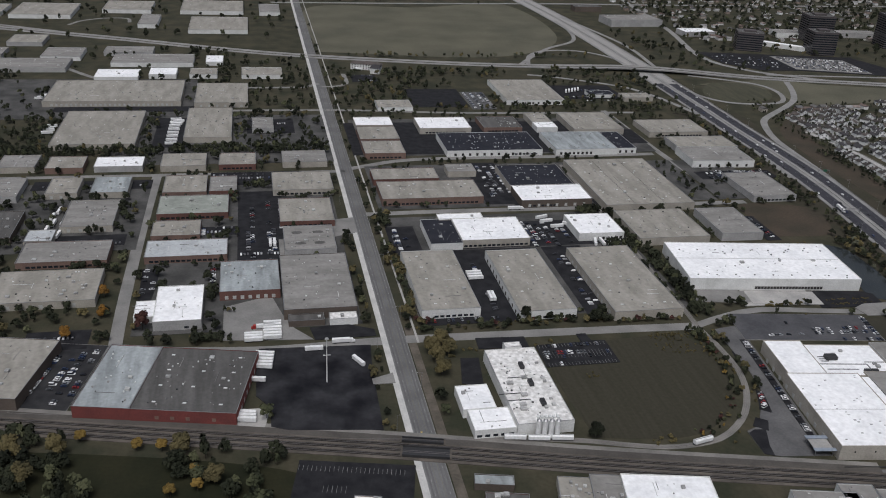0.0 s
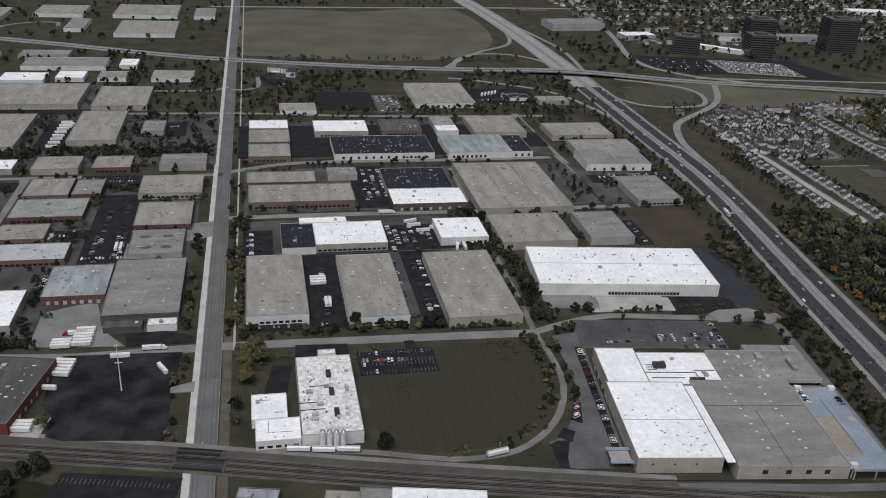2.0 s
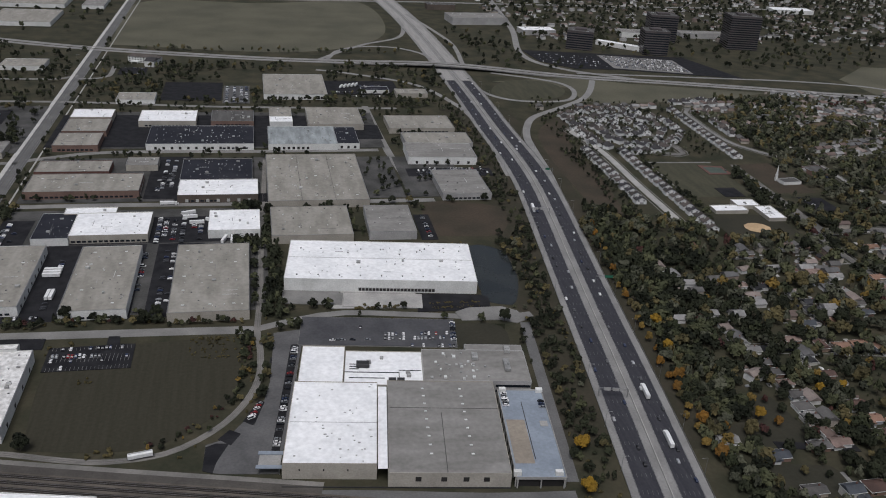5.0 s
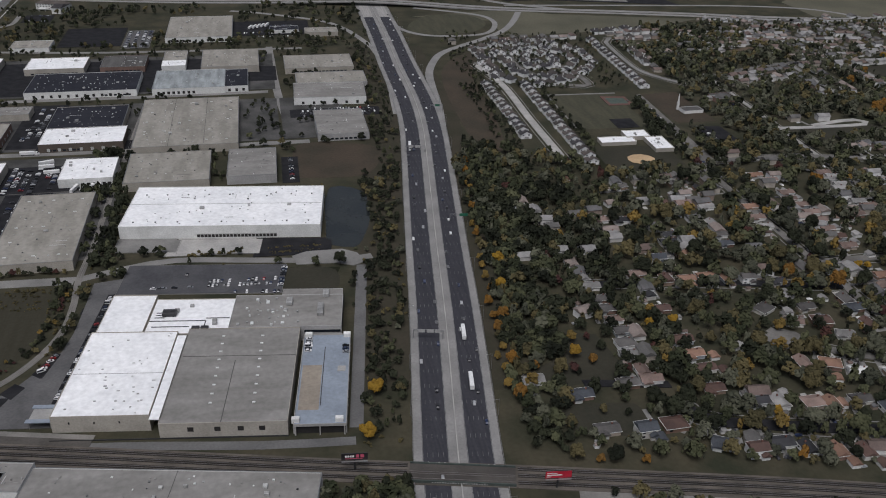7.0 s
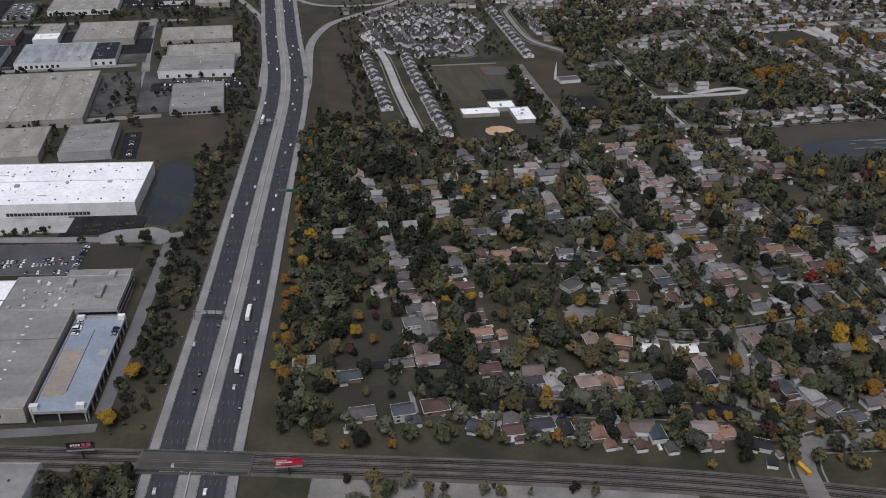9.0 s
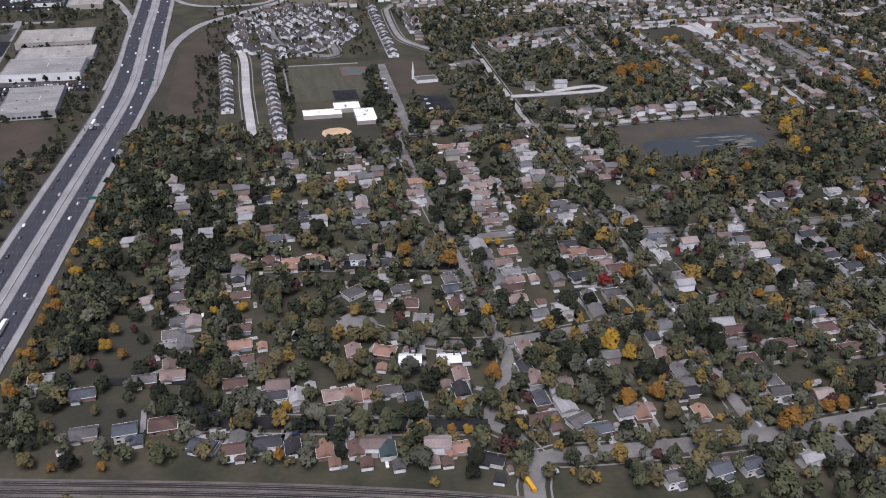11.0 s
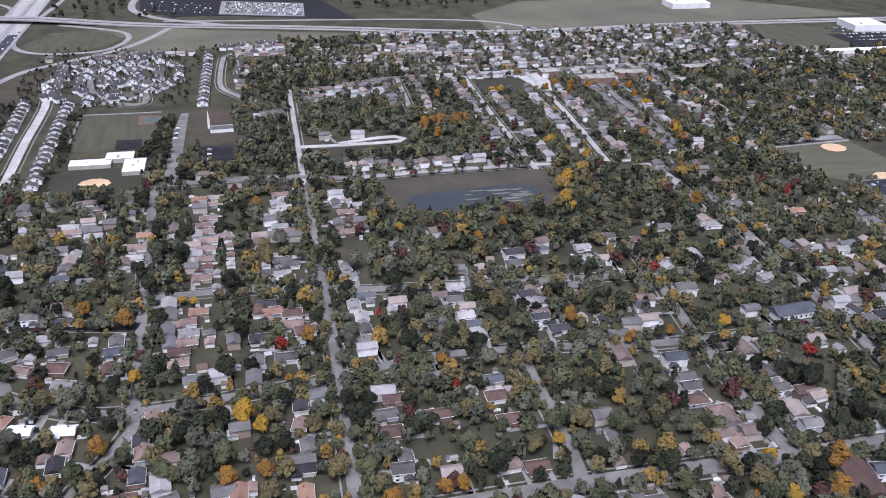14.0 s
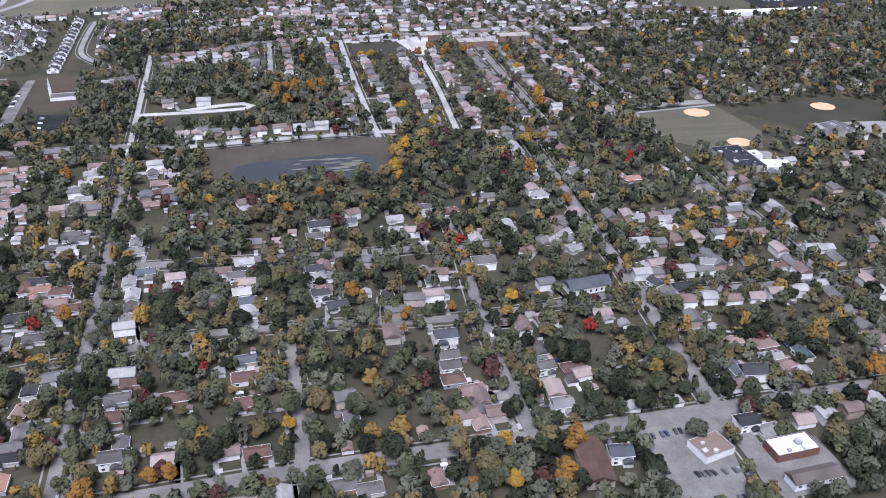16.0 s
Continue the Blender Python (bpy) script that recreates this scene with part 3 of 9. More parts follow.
def rail_span(cx, cy, length, width, rz, girder, label):
    """A railway span: ballasted deck between two plate girders with stiffeners, on abutments."""
    ob = thing("railway_bridge", pose(cx, cy, 0, 0, 0, rz), label, "bridge")
    slab("deck", OLDBALLAST if width > 10 else DARKMETAL, ob, 0, 0, 0.35, length, width - 0.6, 0.85, "track deck")
    for e in (-1, 1):
        g = slab("girder", girder, ob, 0, e * width / 2, 0.3, length, 0.5, 2.0, "riveted plate girder")
        for k in range(int(length / 4)):
            slab("stiffener", girder, ob, -length / 2 + 2 + 4 * k, e * (width / 2 + 0.3), 0.3, 0.25, 0.2, 1.9)
    for k in (-0.72, 0.72):
        slab("rail", STEEL, ob, 0, k, 1.2, length, 0.16, 0.18)
        if width > 10:
            slab("rail", STEEL, ob, 0, k - 5.2, 1.2, length, 0.16, 0.18)
    for e in (-1, 1):
        slab("abutment", BALLAST, ob, e * (length / 2 + 0.6), 0, 0, 1.2, width + 1.5, 1.0, "concrete abutment")
    return ob


rail_span(208, 455.5, 27, 4.0, -13.6, DARKMETAL, "narrow dark steel railway bridge over the main road")
rail_span(208, 443.5, 30, 9.0, -13.6, DARKMETAL, "dark steel railway bridge over the main road")
bridge = rail_span(695, 327, 58, 14.0, -13.3, GIRDER, "long grey-green steel railway bridge over the highway")
scrawl = random.Random(4)
for x0, n in ((-22, 14), (12, 12)):
    for k in range(n):
        slab("graffiti_bar", W_WHITE, bridge, x0 + 1.1 * k, 7.3, 1.3, scrawl.uniform(0.5, 1.0), 0.1, scrawl.uniform(0.6, 1.1))
for k in range(22):
    slab("graffiti_bar", W_GREY, bridge, -16 + 1.4 * k, -7.35, 0.9, scrawl.uniform(0.6, 1.2), 0.1, scrawl.uniform(0.4, 0.9))

# ---- ground cover ----
patch("field", [(322, 444), (318, 520), (330, 553), (378, 562), (440, 560), (449, 514), (438, 476), (408, 445), (376, 437)], 0.05, mat("striped_field_grass", (0.034, 0.032, 0.022), (0.041, 0.038, 0.027), 0.05, 0.4, streak=(7, 0.3, 1)), "mown dark green field ringed by the siding", "field", True)
patch("meadow", [(222, 1560), (235, 1985), (480, 2010), (700, 2060), (712, 1700), (545, 1530)], 0.05, FARMEADOW, "dry olive meadow", "field", True)
patch("meadow", [(-250, 520), (-210, 392), (120, 360), (120, 440)], 0.05, DARKLAWN, "green meadow beside the railway", "field")
patch("meadow", [(812, 760), (815, 930), (826, 1040), (852, 1100), (905, 1150), (884, 1095), (862, 1020), (856, 900), (842, 790)], 0.05, BROWN, "brown verge beside the ramp", "field", False)
patch("meadow", [(628, 738), (634, 822), (705, 812), (712, 780), (690, 738)], 0.06, BROWN, "reddish brown reed field", "field", True)
paved("meadow", [(938, 826), (938, 939), (1017, 937), (1020, 826)], MEADOW, "olive brown school sports lawn", "field", 0.05)
patch("meadow", [(812, 1235), (830, 1300), (870, 1345), (925, 1340), (945, 1290), (915, 1240), (860, 1228)], 0.05, MEADOW, "dull grass inside the ramp loop", "field", True)
patch("pond", [(645, 603), (648, 660), (657, 713), (684, 704), (686, 660), (680, 626), (666, 596)], 0.06, WATER, "dark still pond beside the warehouse", "pond", True, 0.05)
patch("meadow", [(1226, 636), (1223, 660), (1230, 698), (1310, 701), (1380, 700), (1390, 672), (1384, 644), (1362, 612), (1300, 612)], 0.05, mat("bare_brown_bank", (0.060, 0.053, 0.041), (0.044, 0.040, 0.032), 0.03, 0.3), "bare brown bank round the pond", "field", True)
patch("pond", [(1243, 628), (1248, 656), (1288, 663), (1338, 666), (1362, 661), (1369, 645), (1360, 619), (1312, 618)], 0.09, WATER, "shallow dark pond with weed at one end", "pond", False, 0.05)
for x, y, w, d in ((1330, 648, 10, 2), (1328, 656, 14, 2.4), (1346, 643, 11, 3), (1332, 636, 14, 3), (1310, 658, 10, 1.6), (1300, 640, 9, 1.5), (1345, 655, 7, 1.6), (1318, 640, 7, 1.6), (1348, 640, 9, 2), (1300, 651, 5, 1.4), (1336, 630, 12, 2.2), (1322, 656, 5, 1.2), (1352, 648, 5, 1.5)):
    patch("pond_weed", [(x - w, y), (x - w / 2, y + d), (x + w * 0.6, y + d * 0.8), (x + w, y - d * 0.2), (x, y - d)], 0.12, SCUM, "dull weed lying on the pond", "pond weed", False, 0.4)
patch("field", [(1942, 1250), (1905, 1081), (2034, 1083), (2061, 1204)], 0.05, MEADOW, "dull empty field beside the far office", "field", True)
claim(1698, 660, 104, 110)
claim(1815, 668, 116, 74)
paved("sports_field", [(1649, 708), (1742, 722), (1752, 640), (1728, 600), (1676, 610), (1650, 634)], mat("striped_ball_field", (0.084, 0.080, 0.054), (0.066, 0.064, 0.045), 0.03, 0.4, streak=(0.4, 3, 1)), "mown ball field with faint stripes", "field", 0.05)
paved("sports_field", [(1755, 694), (1790, 706), (1880, 716), (1925, 690), (1885, 630), (1790, 648)], LAWN, "dark mown ball field", "field", 0.05)
for x, y, r in ((970, 737, 14), (1713, 699, 13.5), (1714, 618, 12), (1856, 690, 13)):
    patch("infield", [(x + r * math.cos(a) * (1.0 if k % 2 else 1.05), y + 0.9 * r * math.sin(a)) for k, a in enumerate([i * math.pi / 5 for i in range(10)])], 0.6, SAND, "sandy baseball infield", "infield", True)
patch("lawn", [(596, 548), (600, 566), (625, 570), (648, 562), (644, 532), (604, 536)], 0.06, LAWN, "dark rectangular lawn beside the plant", "lawn", True)

# ---- yards and car parks ----
for cx, cy, w, d in ((352, 712, 236, 212), (425, 905, 384, 132), (425, 1080, 384, 150), (100, 775, 176, 330), (-75, 850, 150, 170), (70, 1085, 260, 190), (-130, 1270, 320, 200), (655, 905, 70, 130)):
    ob = new("yard", boxes("yard", [(0, 0, -0.2, w, d, 0.24 + layer())], mat("yard_asphalt", (0.085, 0.083, 0.080), (0.042, 0.042, 0.040), 0.04, 0.5)))
    ob.matrix_basis = pose(cx, cy, 0)
    tagged(ob, "worn dark asphalt yard between industrial buildings", "pavement", kind="structure")
for cx, cy, w, d, rz, material, label in (
    (300, 668, 130, 136, 0, ASPHALT, "dark asphalt yard between the warehouses"),
    (395, 668, 40, 136, 0, ASPHALT, "dark asphalt lane between the warehouses"),
    (365, 768, 190, 60, 0, ASPHALT, "dark asphalt car park round the white-roofed warehouses"),
    (246, 765, 28, 60, 0, ASPHALT, "asphalt car park beside the main road"),
    (370, 910, 40, 130, 0, ASPHALT, "asphalt car park"),
    (430, 845, 100, 24, 0, ASPHALT, "asphalt dock yard"),
    (390, 1075, 330, 130, 0, ASPHALT, "asphalt yard behind the warehouses"),
    (560, 1068, 120, 60, 0, ASPHALT, "asphalt yard"),
    (680, 915, 100, 26, 0, ASPHALT, "asphalt car park"),
    (623, 760, 16, 62, -1, ASPHALT, "narrow asphalt car park beside the grey warehouse"),
    (160, 420, 72, 42, -12, ASPHALT, "black asphalt car park with white stall lines"),
    (-28, 560, 36, 86, -11.5, mat("worn_lot_asphalt", (0.036, 0.036, 0.037), (0.020, 0.020, 0.022), 0.10, 0.8, detail=9.0), "asphalt car park with rows of cars"),
    (-40, 610, 46, 28, 0, ASPHALT, "asphalt car park"),
    
    (112, 800, 44, 200, 0, ASPHALT, "asphalt car park between brick buildings"),
    (60, 800, 74, 20, 0, ASPHALT, "asphalt car park"),
    (-48, 788, 74, 24, 0, ASPHALT, "asphalt car park"),
    (110, 940, 100, 40, 0, ASPHALT, "asphalt car park"),
    (-60, 930, 120, 26, 0, ASPHALT, "asphalt car park"),
    (10, 1110, 44, 120, 0, ASPHALT, "asphalt truck lane"),
    (130, 1130, 60, 60, 0, ASPHALT, "asphalt car park"),
    (-60, 1212, 180, 24, 0, ASPHALT, "asphalt dock yard"),
    (376, 1262, 82, 98, 0, ASPHALT, "empty black asphalt lot"),
    (437, 1246, 36, 92, 0, mat("grey_lot", (0.10, 0.10, 0.10), (0.07, 0.07, 0.07), 0.05, 0.5), "grey car park full of cars"),
    (282, 1376, 40, 44, 0, ASPHALT, "hotel car park"),
    (620, 1290, 110, 80, 0, ASPHALT, "asphalt car park with parked trailers"),
    (2106, 1122, 150, 84, 0, ASPHALT, "distant car park full of cars"),
):
    lot("car_park", cx, cy, w, d, rz, material, label, 0.07)

for name, pts, material, label in (
    ("lawn", [(26, 722), (66, 718), (66, 687), (26, 691)], DARKLAWN, "mown green lawn behind the white-roofed building"),
    ("car_park", [(10, 724), (25, 722), (24, 690), (22, 664), (12, 664)], ASPHALT, "black asphalt car park strip"),
    ("yard", [(472, 568), (494, 572), (492, 550), (471, 405), (437, 409), (427, 413), (428, 437), (440, 442), (452, 461), (464, 482), (468, 503), (470, 532)], mat("grey_yard_asphalt", (0.118, 0.116, 0.116), (0.082, 0.081, 0.082), 0.05, 0.6), "grey yard west of the factory"),
    ("car_park", [(484, 550), (490, 550), (472, 426), (467, 427)], ASPHALT, "dark parking strip along the factory yard"),
    ("car_park", [(450, 459), (456, 454), (463, 477), (460, 481)], ASPHALT, "dark slanted parking bays beside the siding"),
    ("yard", [(435, 442), (442, 451), (449, 446), (443, 435)], ASPHALT, "dark asphalt patch at the yard's corner"),
    ("yard", [(428, 435), (434, 438), (442, 437), (435, 420), (433, 410), (427, 413)], ASPHALT, "dark asphalt patch at the yard's corner"),
    ("car_park", [(451, 460), (460, 482), (464, 479), (457, 454)], ASPHALT, "dark parking bay beside the siding"),
    ("yard", [(80, 596), (80, 648), (118, 664), (126, 631), (134, 609), (148, 590)], STREET, "worn pale concrete truck yard"),
    ("yard", [(149, 589), (146, 608), (174, 611), (196, 600), (196, 590)], ASPHALT, "dark yard beside the annex"),
    ("drive", [(180, 776), (180, 818), (204, 822), (204, 786)], STREET, "pale concrete drive beside the main road"),
    ("yard", [(128, 738), (128, 775), (152, 775), (152, 738)], STREET, "grey truck yard between brick buildings"),
    ("car_park", [(957, 1577), (964, 1486), (1015, 1432), (1089, 1430), (1225, 1396), (1306, 1374), (1265, 1535)], ASPHALT, "distant dark car park of the office towers"),
    ("car_park", [(1089, 1440), (1225, 1404), (1233, 1510), (1095, 1545)], STREET, "distant pale car park deck full of cars"),
    ("meadow", [(838, 1338), (992, 1370), (1064, 1334), (1292, 1280), (1187, 1231), (1000, 1212), (950, 1215), (960, 1300)], FARMEADOW, "dry grass lightened for haze beside the arterial road"),
    ("meadow", [(1500, 1275), (1500, 1380), (1616, 1480), (1990, 1470), (2200, 1290), (1860, 1278), (1580, 1266)], FARMEADOW, "wide dry grass lightened for haze north of the arterial road"),
    ("lawn", [(928, 706), (930, 772), (1006, 772), (1010, 720)], LAWN, "dull lawn round the infield"),
    ("lawn", [(1168, 762), (1168, 800), (1274, 800), (1290, 772)], LAWN, "open lawn before the close"),
    ("lawn", [(752, 392), (758, 412), (785, 425), (788, 455), (815, 446), (822, 396)], LAWN, "rough brown garden lawn behind the highway trees"),
    ("lawn", [(918, 720), (918, 740), (930, 760), (930, 706)], DARKLAWN, "dark lawn before the town houses"),
    ("path", [(936, 940), (936, 943), (1020, 941), (1020, 938)], STREET, "pale path along the school field"),
    ("path", [(933, 830), (934, 943), (936, 943), (935, 830)], STREET, "pale path along the school field"),
    ("car_park", [(980, 824), (980, 852), (1005, 852), (1005, 824)], ASPHALT, "dark asphalt play yard behind the school"),
    ("court", [(997, 897), (997, 929), (1027, 925), (1027, 896)], mat("worn_red_court", (0.13, 0.070, 0.058), (0.10, 0.062, 0.055), 0.1, 0.6), "worn red sports court"),
    ("court", [(1001, 902), (1001, 923), (1023, 920), (1023, 901)], mat("worn_green_court", (0.075, 0.095, 0.080), (0.060, 0.078, 0.068), 0.1, 0.6), "worn green court surface inside the red border"),
    ("drive", [(1030, 726), (1036, 880), (1042, 930), (1050, 930), (1048, 870), (1044, 726)], LANE, "worn school drive"),
    ("lawn", [(760, 362), (772, 378), (812, 371), (822, 352), (800, 342), (772, 348)], LAWN, "rough lawn at the end of the street"),
    ("drive", [(788, 398), (842, 388), (842, 381), (788, 391)], ASPHALT, "dark asphalt drive between gardens"),
    ("yard", [(107, 581), (190, 577), (187, 545), (185, 471), (124, 479), (113, 484), (113, 506), (104, 520), (104, 566)], mat("black_yard_asphalt", (0.030, 0.030, 0.033), (0.007, 0.007, 0.009), 0.05, 0.3), "wide empty black asphalt yard with pale worn patches"),
    ("yard", [(90, 506), (113, 505), (109, 484), (92, 488)], CONCRETE, "small pale concrete dock pad"),
    ("drive", [(185, 524), (185, 531), (201, 537), (201, 524)], STREET, "grey drive from the road into the yard"),
    ("car_park", [(316, 530), (316, 561), (354, 562), (354, 574), (362, 574), (363, 563), (374, 562), (374, 530)], ASPHALT, "black asphalt car park at the field's edge"),
    ("car_park", [(271, 561), (272, 577), (311, 575), (311, 560)], ASPHALT, "black asphalt forecourt behind the bakery"),
    ("car_park", [(248, 517), (254, 550), (268, 549), (263, 512)], ASPHALT, "black forecourt with a turning ring"),
    ("car_park", [(1066, 819), (1095, 815), (1096, 762), (1068, 764)], ASPHALT, "black asphalt church car park with stall lines"),
    ("lawn", [(1053, 832), (1050, 930), (1098, 936), (1100, 832)], BROWN, "brown lawn round the church"),
    ("car_park", [(1440, 263), (1487, 263), (1472, 200), (1436, 205), (1428, 216)], LANE, "worn pale paved yard of a shop"),
    ("car_park", [(1485, 232), (1492, 262), (1500, 262), (1498, 238), (1530, 236), (1530, 198), (1482, 200)], LANE, "paved yard behind the shop"),
    ("path", [(1651, 709), (1651, 713), (1744, 719), (1744, 715)], STREET, "pale path along the ball field"),
    ("path", [(1648, 709), (1651, 709), (1646, 581), (1642, 581)], STREET, "pale path along the ball field"),
    ("yard", [(481, 637), (527, 631), (522, 610), (479, 616)], STREET, "worn beige concrete apron before the warehouse"),
    ("yard", [(529, 632), (590, 625), (584, 598), (518, 602)], CONCRETE, "pale concrete dock apron before the warehouse"),
    ("car_park", [(591, 622), (645, 615), (644, 589), (586, 591)], ASPHALT, "dark asphalt trailer park"),
    ("drive", [(616, 588), (628, 594), (656, 594), (667, 586), (672, 571), (662, 566), (650, 572), (619, 574)], STREET, "pale concrete end of the service drive"),
    ("lawn", [(614, 571), (652, 566), (642, 535), (613, 538)], DARKLAWN, "dark grassed basin beside the factory"),
    ("drive", [(1612, 724), (1612, 736), (1742, 734), (1742, 722)], STREET, "pale paved street end beside the ball field"),
    ("drive", [(1693, 606), (1728, 592), (1732, 566), (1700, 570)], STREET, "pale paved school yard"),
    ("car_park", [(1845, 645), (1890, 640), (1930, 600), (1860, 596)], STREET, "pale church car park"),
    ("field", [(1400, 1003), (1462, 1012), (1470, 958), (1398, 944)], LAWN, "dark rectangular lawn among the far streets"),
    ("field", [(1222, 1062), (1222, 1090), (1294, 1116), (1300, 1112), (1276, 1072)], mat("bare_brown_field", (0.115, 0.085, 0.060), (0.080, 0.062, 0.045), 0.04, 0.4), "bare reddish brown field behind the wood"),
    ("road", [(1462, 1012), (1474, 1014), (1500, 1030), (1496, 945), (1474, 945)], CONCRETE, "wide pale street between lawns"),
):
    paved(name, pts, material, label, "field" if name in ("field", "lawn", "meadow") else "pavement")
ring = joined([box_data(255 + 4.2 * math.cos(a), 519 + 4.2 * math.sin(a), 0, 1.5, 1.5, 0.25) for a in [k * math.pi / 10 for k in range(20)]])
tagged(new("kerb_ring", mesh_from("kerb_ring", *ring, STREET)), "round kerbed bed in the forecourt", "kerb", kind="structure")

# ---- warehouses ----
UNITMESH = {}


def rooftop_unit(parent, x, y, z, sx, sy, sz, material=None):
    """A ventilation unit: a casing on rails with a round fan cowl on top."""
    material = material or UNIT
    if material.name not in UNITMESH:
        bm = bmesh.new()
        for v, f in (box_data(0, 0, 0.12, 1, 1, 0.88), box_data(-0.3, 0, 0, 0.12, 0.9, 0.12), box_data(0.3, 0, 0, 0.12, 0.9, 0.12)):
            vs = [bm.verts.new(q) for q in v]
            for q in f:
                bm.faces.new([vs[i] for i in q])
        bmesh.ops.bevel(bm, geom=[e for e in bm.edges if e.calc_length() > 0.8], offset=0.04, segments=1, affect="EDGES")
        for k in (-0.22, 0.22):
            c = bmesh.ops.create_cone(bm, cap_ends=True, segments=10, radius1=0.2, radius2=0.17, depth=0.14)
            bmesh.ops.translate(bm, verts=c["verts"], vec=(k, 0, 1.06))
        me = bpy.data.meshes.new("rooftop_unit")
        bm.to_mesh(me)
        bm.free()
        me.materials.append(material)
        UNITMESH[material.name] = me
    return part("rooftop_unit", UNITMESH[material.name], None, parent, "", pose(x, y, z) @ Matrix.Diagonal((sx, sy, sz, 1)))


def shell(name, w, d, h, material, parent, x=0.0, y=0.0, lip=0.5, thick=0.35, z=0.0):
    """The four walls of a flat-roofed block with a parapet."""
    o = [(-w / 2, -d / 2), (w / 2, -d / 2), (w / 2, d / 2), (-w / 2, d / 2)]
    i = [(a - math.copysign(thick, a), b - math.copysign(thick, b)) for a, b in o]
    verts = [(x + a, y + b, z) for a, b in o] + [(x + a, y + b, z + h + lip) for a, b in o] + [(x + a, y + b, z + h + lip) for a, b in i] + [(x + a, y + b, z + h - 0.3) for a, b in i]
    faces = []
    for k in range(4):
        n = (k + 1) % 4
        faces += [(k, n, 4 + n, 4 + k), (4 + k, 4 + n, 8 + n, 8 + k), (8 + k, 8 + n, 12 + n, 12 + k)]
    return part(name, mesh_from(name, verts, faces, material), None, parent)


def warehouse(cx, cy, w, d, h, rz, roof, wall, label, units=3, lights=0, docks=0, dock_side="s", dock_span=(-0.45, 0.45), band=None, seed=None, small=0, seams=0):
    """A flat-roofed industrial building. docks: loading doors on one side; band: a window strip on that side; lights: rows of skylights."""
    rnd = random.Random(seed if seed is not None else int(cx * 7 + cy * 13))
    ob = thing("warehouse", pose(cx, cy, 0, 0, 0, rz), label, "warehouse", "industrial buildings")
    claim(cx, cy, w, d, rz, 3.0)
    shell("wall", w, d, h, wall, ob)
    part("roof", boxes("roof", [(0, 0, h - 0.25, w - 0.7, d - 0.7, 0.25)], roof), None, ob)
    part("coping", mesh_from("coping", *joined([box_data(0, s * (d / 2 - 0.17), h + 0.5, w + 0.1, 0.45, 0.08) for s in (-1, 1)] + [box_data(s * (w / 2 - 0.17), 0, h + 0.5, 0.45, d - 0.8, 0.08) for s in (-1, 1)]), STAIN if roof is not R_WHITE else W_WHITE), None, ob)
    for k in range(seams):
        x = -w / 2 + (k + 1) * w / (seams + 1)
        slab("roof_seam", R_CHAR, ob, x, 0, h, 0.35, d - 0.8, 0.1)
    for _ in range(units):
        s = rnd.uniform(1.6, 3.6)
        rooftop_unit(ob, rnd.uniform(-0.4, 0.4) * w, rnd.uniform(-0.38, 0.38) * d, h, s, s * rnd.uniform(0.6, 1.2), rnd.uniform(1.0, 1.9))
    for _ in range(small):
        s = rnd.uniform(0.7, 1.3)
        slab("roof_vent", SKYLIGHT if rnd.random() < 0.6 else DARKMETAL, ob, rnd.uniform(-0.43, 0.43) * w, rnd.uniform(-0.43, 0.43) * d, h, s, s, rnd.uniform(0.4, 0.9))
    if d > 20:
        bits = []
        for _ in range(int(w * d / (420 if roof in (R_WHITE, R_BLUE) else 190)) + 3):
            a, b = rnd.uniform(0.4, 1.3), rnd.uniform(0.4, 1.3)
            bits.append(box_data(rnd.uniform(-0.45, 0.45) * w, rnd.uniform(-0.45, 0.45) * d, h, a, b, rnd.uniform(0.25, 0.8)))
        for _ in range(3):
            a = rnd.uniform(5, 14)
            q = rnd.random() < 0.5
            bits.append(box_data(rnd.uniform(-0.3, 0.3) * w, rnd.uniform(-0.3, 0.3) * d, h, a if q else 0.35, 0.35 if q else a, 0.25))
        tagged(part("roof_clutter", mesh_from("roof_clutter", *joined(bits), CLUTTER), None, ob, "small vents, hatches and pipes"), kind="stuff")
    if lights:
        nx, ny = max(1, round(w / 22)), lights
        for i in range(nx):
            for j in range(ny):
                if rnd.random() < 0.8:
                    slab("skylight", SKYLIGHT, ob, (i + 0.5) / nx * w - w / 2 + rnd.uniform(-2, 2), (j + 0.5) / ny * d - d / 2, h, 2.4, 1.2, 0.35)
    for k in range(docks):
        f = dock_span[0] + (k + 0.5) / docks * (dock_span[1] - dock_span[0])
        if dock_side in "sn":
            s = -1 if dock_side == "s" else 1
            slab("dock_door", DOOR if wall is not W_WHITE or docks > 20 else DARKDOORSHADE, ob, f * w, s * (d / 2 + 0.03), 1.1, 2.9, 0.12, 3.2)
        else:
            s = -1 if dock_side == "w" else 1
            slab("dock_door", DOOR if wall is not W_WHITE or docks > 20 else DARKDOORSHADE, ob, s * (w / 2 + 0.03), f * d, 1.1, 0.12, 2.9, 3.2)
    if band:
        n = max(2, int((band[1] - band[0]) * w / 4.5))
        for k in range(n):
            f = band[0] + (k + 0.5) / n * (band[1] - band[0])
            slab("window", GLASS, ob, f * w, -d / 2 - 0.02, 1.3, 3.4, 0.1, 1.9)
    return ob


